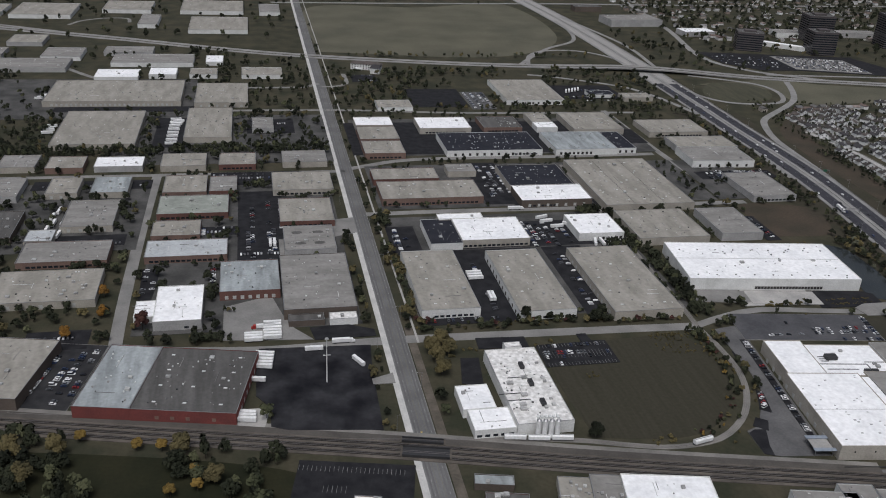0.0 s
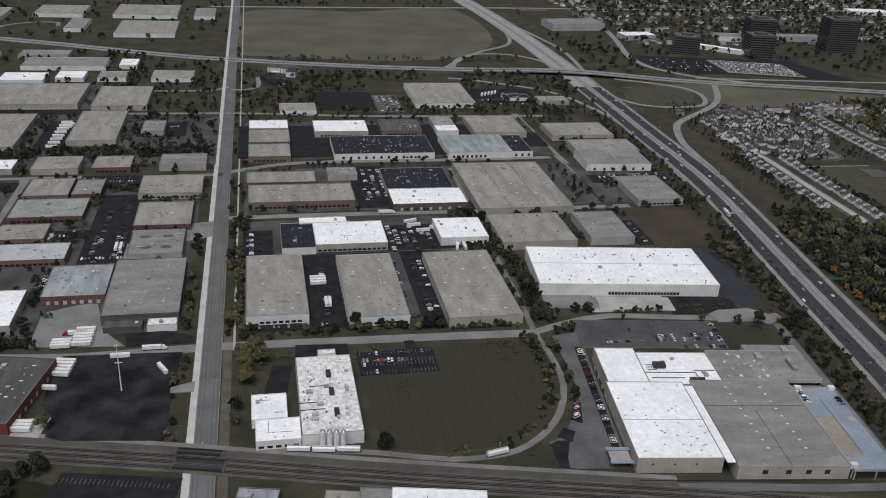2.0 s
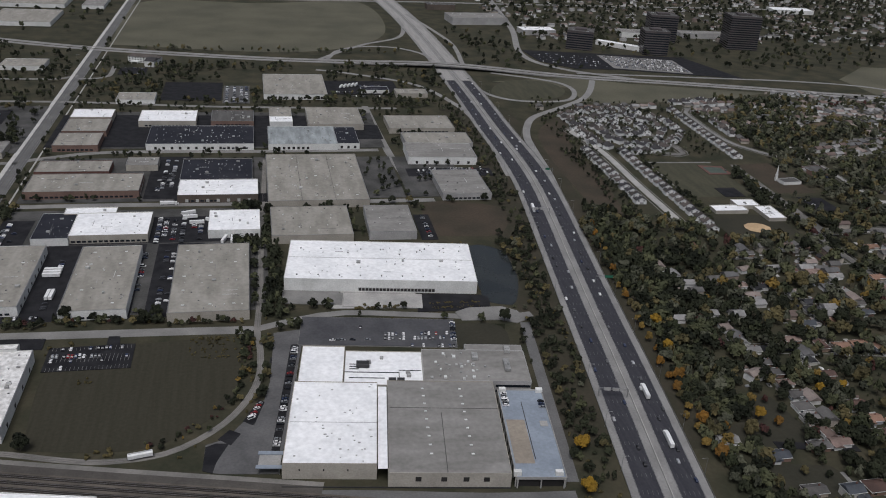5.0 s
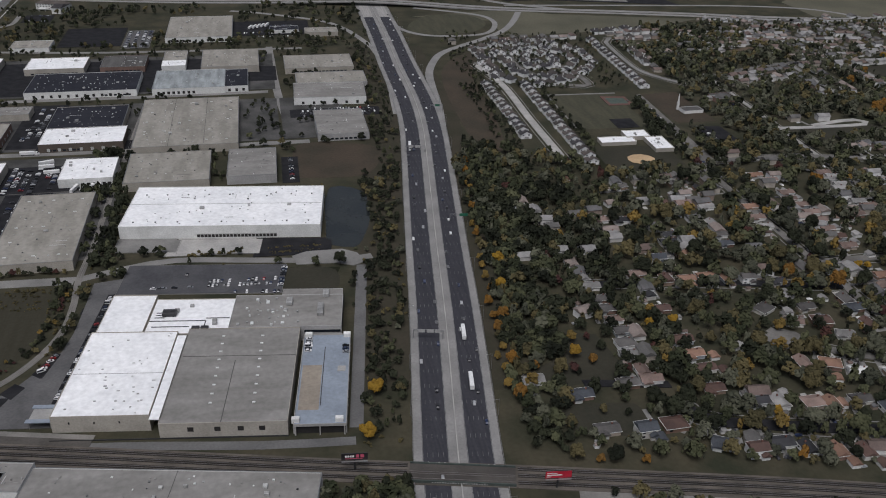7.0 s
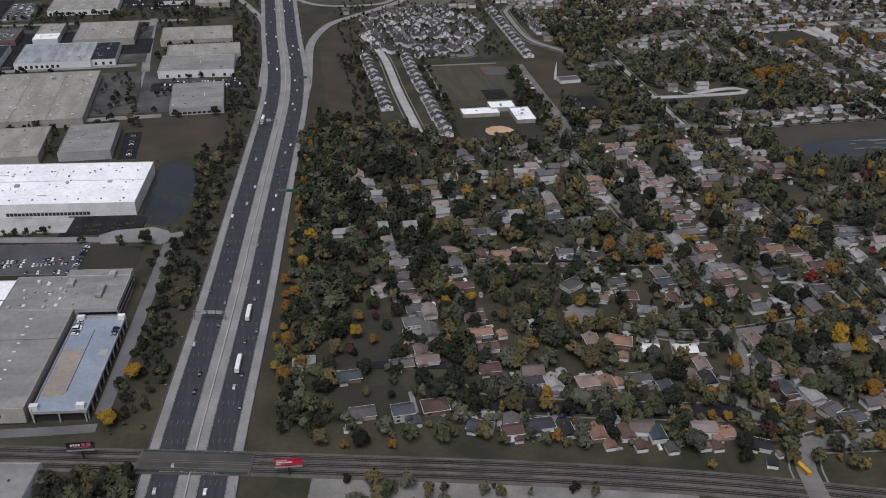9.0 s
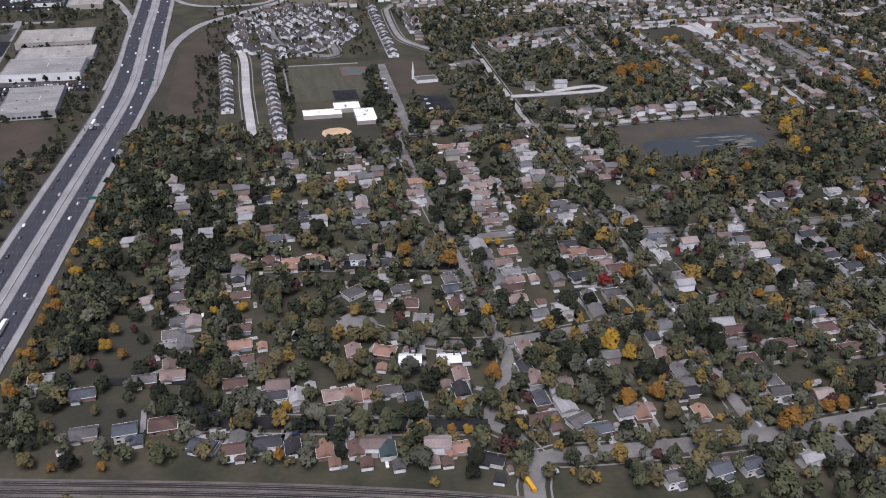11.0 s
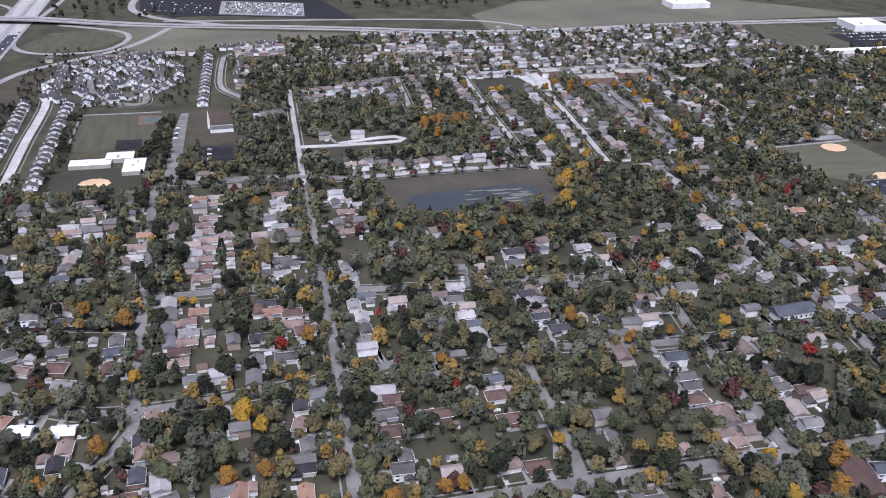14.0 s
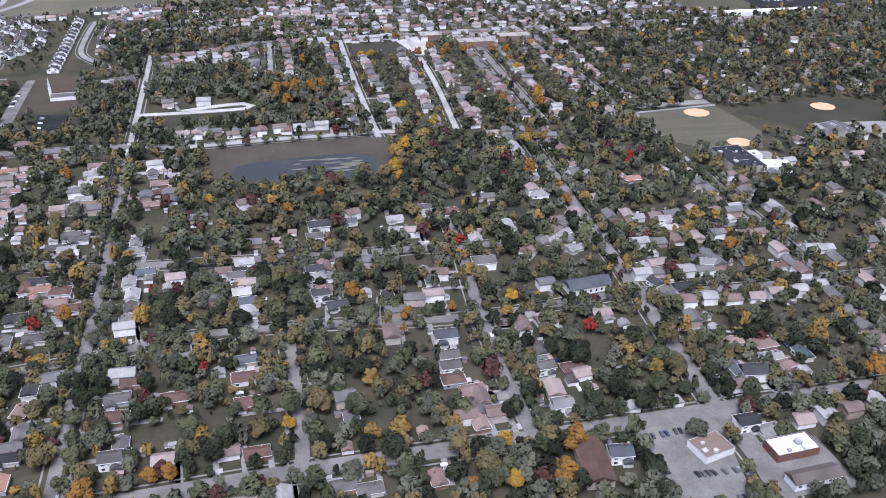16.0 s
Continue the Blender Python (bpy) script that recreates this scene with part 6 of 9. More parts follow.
def house_kind(w, d, h, rise, wing, hip, roof, wall, label):
    """A house facing -y: walls, pitched roof, a wing with a garage, windows, door and chimney."""
    ob = thing("house", pose(0, 0, -80), label, "house")
    walls, roofs = [gable_walls(0, 0, w, d, h, 0 if hip else rise)], [gable(0, 0, w, d, h, rise, 0.5, hip)]
    if wing:
        ww, wd, wx = wing
        v, f = gable_walls(0, 0, wd, ww, min(h, 2.9), rise * 0.8)
        tv, tf = turned((v, f))
        walls.append(([(p + wx, q - d / 2 - wd / 2 + 0.6, s) for p, q, s in tv], tf))
        v, f = turned(gable(0, 0, wd + 1.2, ww, min(h, 2.9), rise * 0.8, 0.4, 0))
        roofs.append(([(p + wx, q - d / 2 - wd / 2 + 0.6, s) for p, q, s in v], f))
        slab("garage_door", W_WHITE, ob, wx, -d / 2 - wd + 0.55, 0.1, min(ww - 1, 4.6), 0.12, 2.1)
    part("wall", mesh_from("wall", *joined(walls), wall), None, ob)
    part("roof", mesh_from("roof", *joined(roofs), roof), None, ob)
    shell("gutter", w + 1.2, d + 1.2, 0.05, W_WHITE, ob, 0, 0, 0.2, 0.15, h)
    levels = (1.0,) if h < 4 else (1.0, 3.8)
    for z in levels:
        slab("window", GLASS, ob, -w * 0.3, -d / 2 - 0.03, z, 1.8, 0.1, 1.2)
        slab("window", GLASS, ob, w * 0.28, d / 2 + 0.03, z, 1.8, 0.1, 1.2)
    slab("chimney", W_BRICK, ob, w * 0.22, d * 0.12, h, 0.9, 0.7, rise + 0.9)
    return ob


ROOFS = {
    "brown": mat("brown_shingles", (0.100, 0.064, 0.053), (0.070, 0.047, 0.041), 0.12, 1.5, rough=0.9, spread=0.25),
    "tan": mat("orange_tan_shingles", (0.235, 0.145, 0.105), (0.175, 0.108, 0.080), 0.12, 1.5, rough=0.9, spread=0.2),
    "pink": mat("pinkish_shingles", (0.195, 0.143, 0.123), (0.138, 0.102, 0.089), 0.12, 1.5, rough=0.9, spread=0.25),
    "grey": mat("grey_shingles", (0.098, 0.093, 0.089), (0.066, 0.063, 0.061), 0.12, 1.5, rough=0.9, spread=0.25),
    "slate": mat("blue_grey_shingles", (0.070, 0.076, 0.086), (0.050, 0.054, 0.061), 0.12, 1.5, rough=0.9, spread=0.25),
    "dark": mat("dark_shingles", (0.040, 0.040, 0.043), (0.028, 0.028, 0.030), 0.12, 1.5, rough=0.9, spread=0.3),
    "green": mat("dark_green_shingles", (0.045, 0.065, 0.066), (0.034, 0.048, 0.048), 0.12, 1.5, rough=0.9, spread=0.2),
    "pale": mat("pale_grey_shingles", (0.240, 0.234, 0.226), (0.165, 0.160, 0.154), 0.12, 1.5, rough=0.9, spread=0.3),
    "white": mat("white_roofing", (0.640, 0.640, 0.630), (0.520, 0.520, 0.510), 0.12, 1.0, rough=0.7, spread=0.1),
}
TONEWORD = {"brown": "brown shingle", "tan": "orange-tan shingle", "pink": "faded pinkish shingle", "grey": "grey shingle", "slate": "blue-grey shingle", "dark": "nearly black shingle", "green": "dark green shingle", "pale": "pale grey shingle", "white": "white"}
# form: width, depth, wall height, roof rise, wing, hip, quarter turns
FORMS = {
    "W": (13.2, 8.2, 2.9, 1.8, (5.4, 2.4, -3.4), 0, 0, "low ranch house"),
    "H": (13.6, 10.0, 3.0, 2.2, None, 4.4, 0, "broad hip-roofed house"),
    "D": (11.2, 8.4, 3.2, 2.3, None, 0, 90, "small gabled house"),
    "T": (11.0, 8.6, 5.3, 2.4, (4.8, 2.6, 2.6), 0, 0, "two-storey pale house"),
    "B": (14.5, 10.5, 5.6, 3.0, (6.4, 3.4, -3.0), 0, 0, "large two-storey house"),
    "G": (6.4, 6.0, 2.5, 1.5, None, 0, 90, "detached garage"),
}
KITS = {}


def house_kit(form, tone):
    """The pattern of one form of house with one roof, built once."""
    if (form, tone) not in KITS:
        w, d, h, rise, wing, hip, turn, words = FORMS[form]
        if form != "G":
            KITS[form, tone] = house_kind(w, d, h, rise, wing, hip, ROOFS[tone], PALESIDING if form in "TB" or tone in ("pale", "dark") else SIDING, f"{words} with a {TONEWORD[tone]} roof")
        else:
            ob = thing("garage", pose(0, 0, -80), f"small pale detached garage with a {TONEWORD[tone]} roof", "garage")
            part("wall", mesh_from("wall", *gable_walls(0, 0, w, d, h, rise), PALESIDING), None, ob)
            part("roof", mesh_from("roof", *gable(0, 0, w, d, h, rise, 0.3), ROOFS[tone]), None, ob)
            slab("garage_door", W_WHITE, ob, -w / 2 - 0.04, 0, 0.1, 0.1, 4.4, 2.1)
            KITS[form, tone] = ob
    return KITS[form, tone]


HOUSES = [house_kit(form, tone) for form, tone in (("W", "brown"), ("W", "pink"), ("W", "grey"), ("H", "brown"), ("D", "grey"), ("D", "pink"), ("T", "grey"), ("T", "dark"), ("W", "tan"), ("D", "pale"))]


def town_kind():
    """A town house with a broad white gable to the south and a roof hipped at the back."""
    ob = thing("house", pose(0, 0, -80), "pale town house with a broad white gable and grey roof", "house")
    w, d, h, rise, hip, over = 12.5, 9.4, 4.4, 3.2, 4.0, 0.5
    a, b = w / 2, d / 2
    v = [(-a, -b, 0), (a, -b, 0), (a, b, 0), (-a, b, 0), (-a, -b, h), (a, -b, h), (a, b, h), (-a, b, h), (0, -b, h + rise)]
    part("wall", mesh_from("wall", v, [(0, 1, 5, 8, 4), (1, 2, 6, 5), (2, 3, 7, 6), (3, 0, 4, 7)], mat("white_siding", (0.72, 0.72, 0.71), (0.62, 0.62, 0.61), 0.3, 1.0)), None, ob)
    a, t = a + over, 0.22
    e = h - over * rise / (w / 2)
    top = [(-a, -b - over, e), (0, -b - over, h + rise), (a, -b - over, e), (a, b + over, e), (0, b - hip, h + rise), (-a, b + over, e)]
    v = [(x, y, z + t) for x, y, z in top] + [(x, y, z - 0.05) for x, y, z in top]
    f = [(0, 1, 4, 5), (1, 2, 3, 4), (3, 5, 4), (6, 7, 1, 0), (7, 8, 2, 1), (8, 9, 3, 2), (9, 11, 5, 3), (11, 6, 0, 5)]
    part("roof", mesh_from("roof", v, f, TOWNROOF), None, ob)
    for x in (-3.4, 2.6):
        slab("window", GLASS, ob, x, -d / 2 - 0.03, 3.2, 1.6, 0.1, 1.3)
    slab("window", GLASS, ob, w / 2 + 0.03, 0.5, 3.0, 0.1, 1.8, 1.2)
    slab("garage_door", W_GREY, ob, 0.4, -d / 2 - 0.05, 0.1, 4.8, 0.12, 2.2)
    slab("chimney", W_WHITE, ob, -2.6, 0.4, h, 0.9, 0.9, rise + 0.6)
    return ob


TOWN = town_kind()
SHEDMAKE = thing("garage", pose(0, 0, -80), "small white detached garage behind a house", "garage")
part("wall", mesh_from("wall", *gable_walls(0, 0, 6.2, 6.6, 2.5, 1.5), SIDING), None, SHEDMAKE)
part("roof", mesh_from("roof", *gable(0, 0, 6.2, 6.6, 2.5, 1.5, 0.3), SHINGLE), None, SHEDMAKE)
slab("garage_door", W_WHITE, SHEDMAKE, 0, -3.33, 0.1, 4.4, 0.1, 2.1)

house_rnd = random.Random(21)
COUNT = {"house": 0, "garage": 0}
FARHOUSES, DRIVES, YARDS = [], [], []


def far_house(x, y, rz, w, d, h, rise):
    FARHOUSES.append((x, y, rz, w, d, h, rise))


def put_house(x, y, rz, kind=None, near=True, group="houses"):
    if not is_free(x, y):
        return False
    claim(x, y - 2, 12, 12, 0, 0)
    YARDS.append((x, y, near))
    if near and COUNT["house"] < 330:
        COUNT["house"] += 1
        k = HOUSES[house_rnd.randrange(len(HOUSES))] if kind is None else kind
        tagged(copy_thing(k, pose(x, y, 0, 0, 0, rz) @ Matrix.Scale(house_rnd.uniform(0.8, 0.98), 4)), group=group)
    else:
        far_house(x, y, rz, house_rnd.uniform(10, 14), house_rnd.uniform(8, 10), house_rnd.choice((3.4, 5.4)), house_rnd.uniform(1.8, 2.8))
    return True


def house_row(x0, y0, x1, y1, offset, pitch, near=True, miss=0.1, garages=0.5):
    """Houses along a street's side, fronts to the street; offset metres to its right."""
    d = Vector((x1 - x0, y1 - y0, 0))
    length = d.length
    d.normalize()
    n = Vector((d.y, -d.x, 0))
    rz = math.degrees(math.atan2(d.y, d.x)) + (0 if offset < 0 else 180)
    s = pitch * 0.6
    while s < length - 4:
        p = Vector((x0, y0, 0)) + d * s + n * (offset + house_rnd.uniform(-1.5, 1.5))
        side = 1 if offset > 0 else -1
        if house_rnd.random() > miss and put_house(p.x, p.y, rz + house_rnd.choice((0, 0, 0, 90)) + house_rnd.uniform(-3, 3), None, near):
            if near:
                q = Vector((x0, y0, 0)) + d * (s + pitch * 0.42)
                DRIVES.append((q + n * side * 4.0, q + n * side * (abs(offset) + 6), house_rnd.uniform(2.4, 4.2)))
                if house_rnd.random() < garages and COUNT["garage"] < 150:
                    g = q + n * side * (abs(offset) + 14)
                    if is_free(g.x, g.y):
                        COUNT["garage"] += 1
                        claim(g.x, g.y, 7, 7, rz, 1)
                        tagged(copy_thing(SHEDMAKE, pose(g.x, g.y, 0, 0, 0, rz)), group="garages")
        s += pitch * house_rnd.uniform(0.9, 1.15)


STREETS = []


def home_street(pts, w=6.6, material=LANE, paths=True, label="pale concrete residential street"):
    ob, line = road("road", pts, 1.15 * w, 0.10, material, label, 0.0)
    if paths:
        for s in (-1, 1):
            a, b = sorted((s * (0.575 * w + 2.6), s * (0.575 * w + 3.6)))
            part("footpath", mesh_from("footpath", *ribbon(line, a, b, 0.12, 0.2), STREET), None, ob, "narrow concrete footpath")
    STREETS.append((line, 0.575 * w))
    return line


home_street([(1005, 240), (1010, 262), (1018, 280), (1063, 276), (1142, 271), (1260, 272), (1390, 269), (1516, 268), (1640, 266)], 9.5)
home_street([(1018, 280), (1012, 300), (1000, 312), (1012, 334), (1027, 363), (1028, 387), (1027, 470), (1024, 610), (1024, 722)])
home_street([(842, 362), (846, 352), (860, 344), (890, 336), (935, 325), (1000, 311)], 8.0, ASPHALT)
home_street([(937, 432), (946, 418), (978, 396), (1028, 383), (1148, 393), (1207, 404), (1293, 398), (1352, 389), (1410, 387), (1492, 391), (1574, 381), (1700, 378)])
home_street([(1142, 271), (1146, 372), (1152, 501), (1156, 700)])
OPEN = [home_street([(1156, 700), (1160, 806), (1167, 1000)], 4.6, mat("far_street_concrete", (0.29, 0.285, 0.27), (0.21, 0.205, 0.195), 0.05, 0.8))]
home_street([(1260, 272), (1264, 300), (1266, 398)])
home_street([(1382, 262), (1388, 381), (1398, 471), (1402, 540)])
home_street([(1489, 190), (1490, 240), (1490, 270), (1494, 320), (1501, 400), (1510, 540), (1520, 700)], 8.5)
home_street([(1640, 200), (1640, 400), (1645, 560)])
home_street([(830, 510), (880, 506), (949, 494), (1025, 478)], 7.5, ASPHALT)
home_street([(1027, 515), (1096, 514), (1152, 501), (1270, 489), (1402, 478), (1512, 470), (1640, 468)], 7.5)
home_street([(1024, 722), (1114, 724), (1159, 718), (1199, 708)], 7.5)
OPEN.append(home_street([(1199, 708), (1233, 709), (1264, 711), (1322, 711), (1381, 710), (1400, 709)], 6.0, bpy.data.materials["far_street_concrete"]))
home_street([(1160, 800), (1202, 798), (1245, 798), (1264, 799), (1271, 806), (1262, 814), (1243, 813), (1202, 803)], 6.5, CONCRETE, False, "pale concrete close ending in a turning circle")
OPEN.append(home_street([(1381, 698), (1385, 850), (1393, 1025)], 5.2, bpy.data.materials["far_street_concrete"]))
OPEN.append(home_street([(1457, 690), (1472, 850), (1480, 1030)], 5.2, bpy.data.materials["far_street_concrete"]))
OPEN.append(home_street([(1297, 892), (1306, 1027)], 5.2, STREET))
home_street([(1550, 700), (1560, 1030)], 7.5)
home_street([(1640, 740), (1645, 1040)], 7.5)
home_street([(1167, 985), (1300, 1030), (1480, 1035), (1700, 1045), (2000, 1040)], 7.5)
home_street([(892, 742), (891, 860), (892, 985), (878, 1075)], 7.5, CONCRETE)
home_street([(878, 1075), (930, 1100), (985, 1060), (1000, 975), (960, 985), (935, 1040), (930, 1100)], 7.0)
OPEN.append(home_street([(1125, 959), (1103, 990), (1087, 1025), (1087, 1094), (1092, 1160), (1098, 1170), (1104, 1180)], 5.4, STREET))
home_street([(1100, 1180), (1200, 1190), (1320, 1150), (1500, 1140)], 7.0)

patch("turning_circle", [(943 + 14 * math.cos(k * 0.628), 419 + 12 * math.sin(k * 0.628)) for k in range(10)], 0.36, LANE, "round pale concrete end of a residential street", "road", True)
# rows of town houses beside the highway ramp, gables to the south
for x, y0, n in ((871, 812, 13), (917, 735, 18)):
    for k in range(n):
        y = y0 + 14.3 * k
        claim(x, y, 13, 12, 0, 1)
        COUNT["house"] += 1
        tagged(copy_thing(TOWN, pose(x + house_rnd.uniform(-1, 1), y, 0, 0, 0, house_rnd.uniform(-4, 4)) @ Matrix.Diagonal((1, 1, house_rnd.uniform(0.9, 1.15), 1))), group="town houses")
for k in range(15):
    x, y = 1065 + 0.5 * k, 957 + 15.0 * k
    claim(x, y, 13, 12, 0, 1)
    COUNT["house"] += 1
    tagged(copy_thing(TOWN, pose(x, y, 0, 0, 0, house_rnd.uniform(-4, 4)) @ Matrix.Diagonal((1, 1, house_rnd.uniform(0.9, 1.15), 1))), group="town houses")

for x, y in ((895, 1119), (911, 1112), (926, 1119), (901, 1088), (925, 1088), (954, 1047), (982, 1054), (989, 1079), (956, 1000), (974, 1001), (992, 1009), (937, 1003), (1011, 1030), (1003, 1019), (888, 1049), (891, 1025), (887, 1009), (958, 1155), (939, 1158), (948, 1081), (962, 1070), (982, 1115), (991, 1160), (1010, 1152), (972, 1158), (942, 1116), (963, 1122), (888, 1077)):
    claim(x, y, 11, 9, 0, 0.5)
    COUNT["house"] += 1
    tagged(copy_thing(TOWN, pose(x, y, 0, 0, 0, house_rnd.choice((0, 0, 25, -25, 90, -90))) @ Matrix.Diagonal((0.92, 0.95, house_rnd.uniform(0.9, 1.2), 1))), group="town houses")

# rings of town houses round the looping street, and short rows beyond
loop_edge = [Vector(p + (0,)) for p in ((890, 1142), (922, 1157), (994, 1180), (1036, 1121), (1036, 1060), (1000, 1006), (966, 984), (921, 972), (898, 1010))]
middle = Vector((965, 1075, 0))
spots = []
for scale, pitch in ((1.0, 17.5), (0.66, 19.0), (0.30, 22.0)):
    ring_line = [middle + (p - middle) * scale for p in loop_edge + loop_edge[:1]]
    for a, b in zip(ring_line, ring_line[1:]):
        n = max(1, round((b - a).length / pitch))
        spots += [(a + (b - a) * (k / n), math.degrees(math.atan2((b - a).y, (b - a).x))) for k in range(n)]
for ax, ay, bx, by in ((1092, 1209, 1126, 1216), (1113, 1143, 1168, 1221), (1143, 1222, 1164, 1222), (1107, 1050, 1111, 1110)):
    a, b = Vector((ax, ay, 0)), Vector((bx, by, 0))
    n = round((b - a).length / 12.5)
    spots += [(a + (b - a) * (k / n), 0 if abs(bx - ax) > abs(by - ay) else 90) for k in range(n + 1)]
for p, turn in spots:
    if is_free(p.x, p.y) and COUNT["house"] < 300:
        claim(p.x, p.y, 12, 10, 0, 0.5)
        COUNT["house"] += 1
        tagged(copy_thing(TOWN, pose(p.x, p.y, 0, 0, 0, turn + house_rnd.choice((0, 0, 180, 90)) + house_rnd.uniform(-6, 6)) @ Matrix.Diagonal((0.95, 0.95, house_rnd.uniform(0.9, 1.2), 1))), group="town houses")


def set_house(x, y, rz, form, tone):
    """A house of the near blocks at its own place."""
    w, d, turn = FORMS[form][0], FORMS[form][1], FORMS[form][6]
    claim(x, y, w, d, rz + turn, 1.0)
    COUNT["garage" if form == "G" else "house"] += 1
    if form != "G":
        YARDS.append((x, y, True))
    size = house_rnd.uniform(0.92, 1.06)
    tagged(copy_thing(house_kit(form, tone), pose(x, y, 0, 0, 0, rz + turn + house_rnd.uniform(-3, 3)) @ Matrix.Scale(size, 4)), group="garages" if form == "G" else "houses")


# houses of the near blocks, each with its own turn, form and roof
for x, y, rz, form, tone in (
    (786, 348, 0, "W", "grey"), (808, 343, 0, "T", "slate"), (814, 336, 0, "G", "slate"), (827, 346, 0, "H", "brown"), (848, 325, -25, "W", "slate"), (864, 316, 0, "T", "brown"), (881, 320, 0, "W", "dark"), (894, 313, 0, "D", "dark"), (910, 308, 0, "D", "tan"), (914, 298, 0, "G", "tan"),
    (926, 305, 0, "D", "brown"), (930, 294, 0, "G", "brown"), (942, 301, 0, "D", "green"), (946, 289, 0, "G", "grey"), (964, 288, 0, "G", "pink"), (978, 295, 0, "W", "tan"), (971, 286, 0, "G", "brown"), (994, 283, -25, "W", "dark"), (994, 269, -25, "G", "dark"), (887, 358, 0, "W", "dark"),
    (900, 354, 0, "D", "pale"), (908, 362, 0, "G", "pale"), (921, 351, 0, "H", "pink"), (931, 347, 0, "D", "tan"), (938, 347, 0, "G", "tan"), (952, 349, 0, "W", "grey"), (964, 337, 0, "D", "slate"), (985, 347, 0, "G", "pink"), (995, 354, 0, "D", "pink"), (992, 340, 0, "D", "dark"),
):
    set_house(x, y, rz, form, tone)
for x, y, rz, form, tone in (
    (757, 401, 0, "W", "pale"), (782, 382, 0, "W", "slate"), (830, 430, 0, "H", "grey"), (828, 417, 0, "W", "pale"), (829, 399, 0, "D", "pink"), (831, 390, 0, "W", "pink"), (815, 388, 0, "W", "grey"), (831, 518, 0, "D", "pale"), (832, 505, 0, "W", "pale"), (833, 487, 0, "W", "grey"),
    (832, 473, 0, "W", "grey"), (833, 459, 0, "W", "pink"), (834, 445, 0, "W", "grey"), (870, 428, 0, "W", "brown"), (870, 411, 0, "W", "tan"), (883, 407, 0, "G", "tan"), (871, 395, 0, "W", "brown"), (882, 391, 0, "G", "brown"), (866, 374, 0, "W", "brown"), (871, 487, 0, "D", "dark"),
    (872, 467, 0, "W", "brown"), (874, 517, 0, "W", "pink"), (893, 505, 0, "D", "brown"), (909, 504, 0, "W", "tan"), (909, 495, 0, "G", "tan"), (925, 505, 0, "W", "tan"), (940, 500, 0, "D", "tan"), (955, 496, 0, "T", "grey"), (977, 490, 0, "W", "dark"), (899, 535, 0, "T", "slate"),
):
    set_house(x, y, rz, form, tone)
for x, y, rz, form, tone in (
    (911, 540, 0, "G", "pale"), (924, 543, 0, "W", "tan"), (911, 477, 0, "G", "grey"), (946, 455, 30, "H", "grey"), (962, 449, -15, "G", "pale"), (959, 436, -20, "W", "pink"), (979, 434, -10, "H", "brown"), (986, 416, -20, "W", "pale"), (978, 453, 0, "W", "grey"), (998, 462, 0, "G", "pale"),
    (1013, 457, 0, "D", "grey"), (1013, 446, 0, "W", "slate"), (1010, 425, 0, "D", "brown"), (905, 414, -15, "G", "pale"), (937, 389, 0, "D", "pink"), (955, 386, -20, "H", "tan"), (951, 371, -20, "G", "tan"), (969, 375, -10, "W", "white"), (992, 370, -8, "W", "white"), (1064, 486, 0, "W", "tan"),
    (1056, 473, 0, "W", "pink"), (1058, 459, 0, "W", "pale"), (1057, 448, 0, "W", "pink"), (1071, 446, 0, "G", "pink"), (1072, 457, 0, "G", "grey"), (1052, 438, 0, "W", "brown"), (1052, 425, 0, "W", "pink"), (1063, 680, 0, "W", "tan"), (1072, 667, 0, "W", "pink"), (1088, 669, 0, "G", "pale"),
):
    set_house(x, y, rz, form, tone)
for x, y, rz, form, tone in (
    (1071, 638, 0, "W", "pink"), (1071, 612, 0, "W", "pink"), (1071, 596, 0, "W", "pink"), (1069, 581, 0, "W", "pink"), (1067, 565, 0, "W", "pink"), (1067, 550, 0, "W", "brown"), (1066, 534, 0, "W", "pink"), (1089, 601, 0, "G", "pale"), (1087, 584, 0, "G", "pink"), (1087, 567, 0, "G", "pink"),
    (1087, 552, 0, "G", "pale"), (1133, 676, 0, "W", "pink"), (1130, 660, 0, "W", "pale"), (1128, 641, 0, "W", "pale"), (1131, 626, 0, "W", "pink"), (1128, 612, 0, "W", "pale"), (1119, 599, 0, "W", "pale"), (1110, 587, 0, "W", "pink"), (1022, 615, 0, "W", "tan"), (1017, 594, 0, "W", "pink"),
    (1016, 577, 0, "W", "pale"), (879, 610, 0, "W", "pink"), (877, 583, 0, "W", "pale"), (897, 606, 0, "W", "dark"), (919, 589, 0, "D", "pale"), (927, 575, 0, "W", "dark"), (920, 562, 0, "W", "dark"), (972, 589, 0, "D", "pale"), (969, 569, 0, "W", "grey"), (966, 553, 0, "W", "slate"),
):
    set_house(x, y, rz, form, tone)
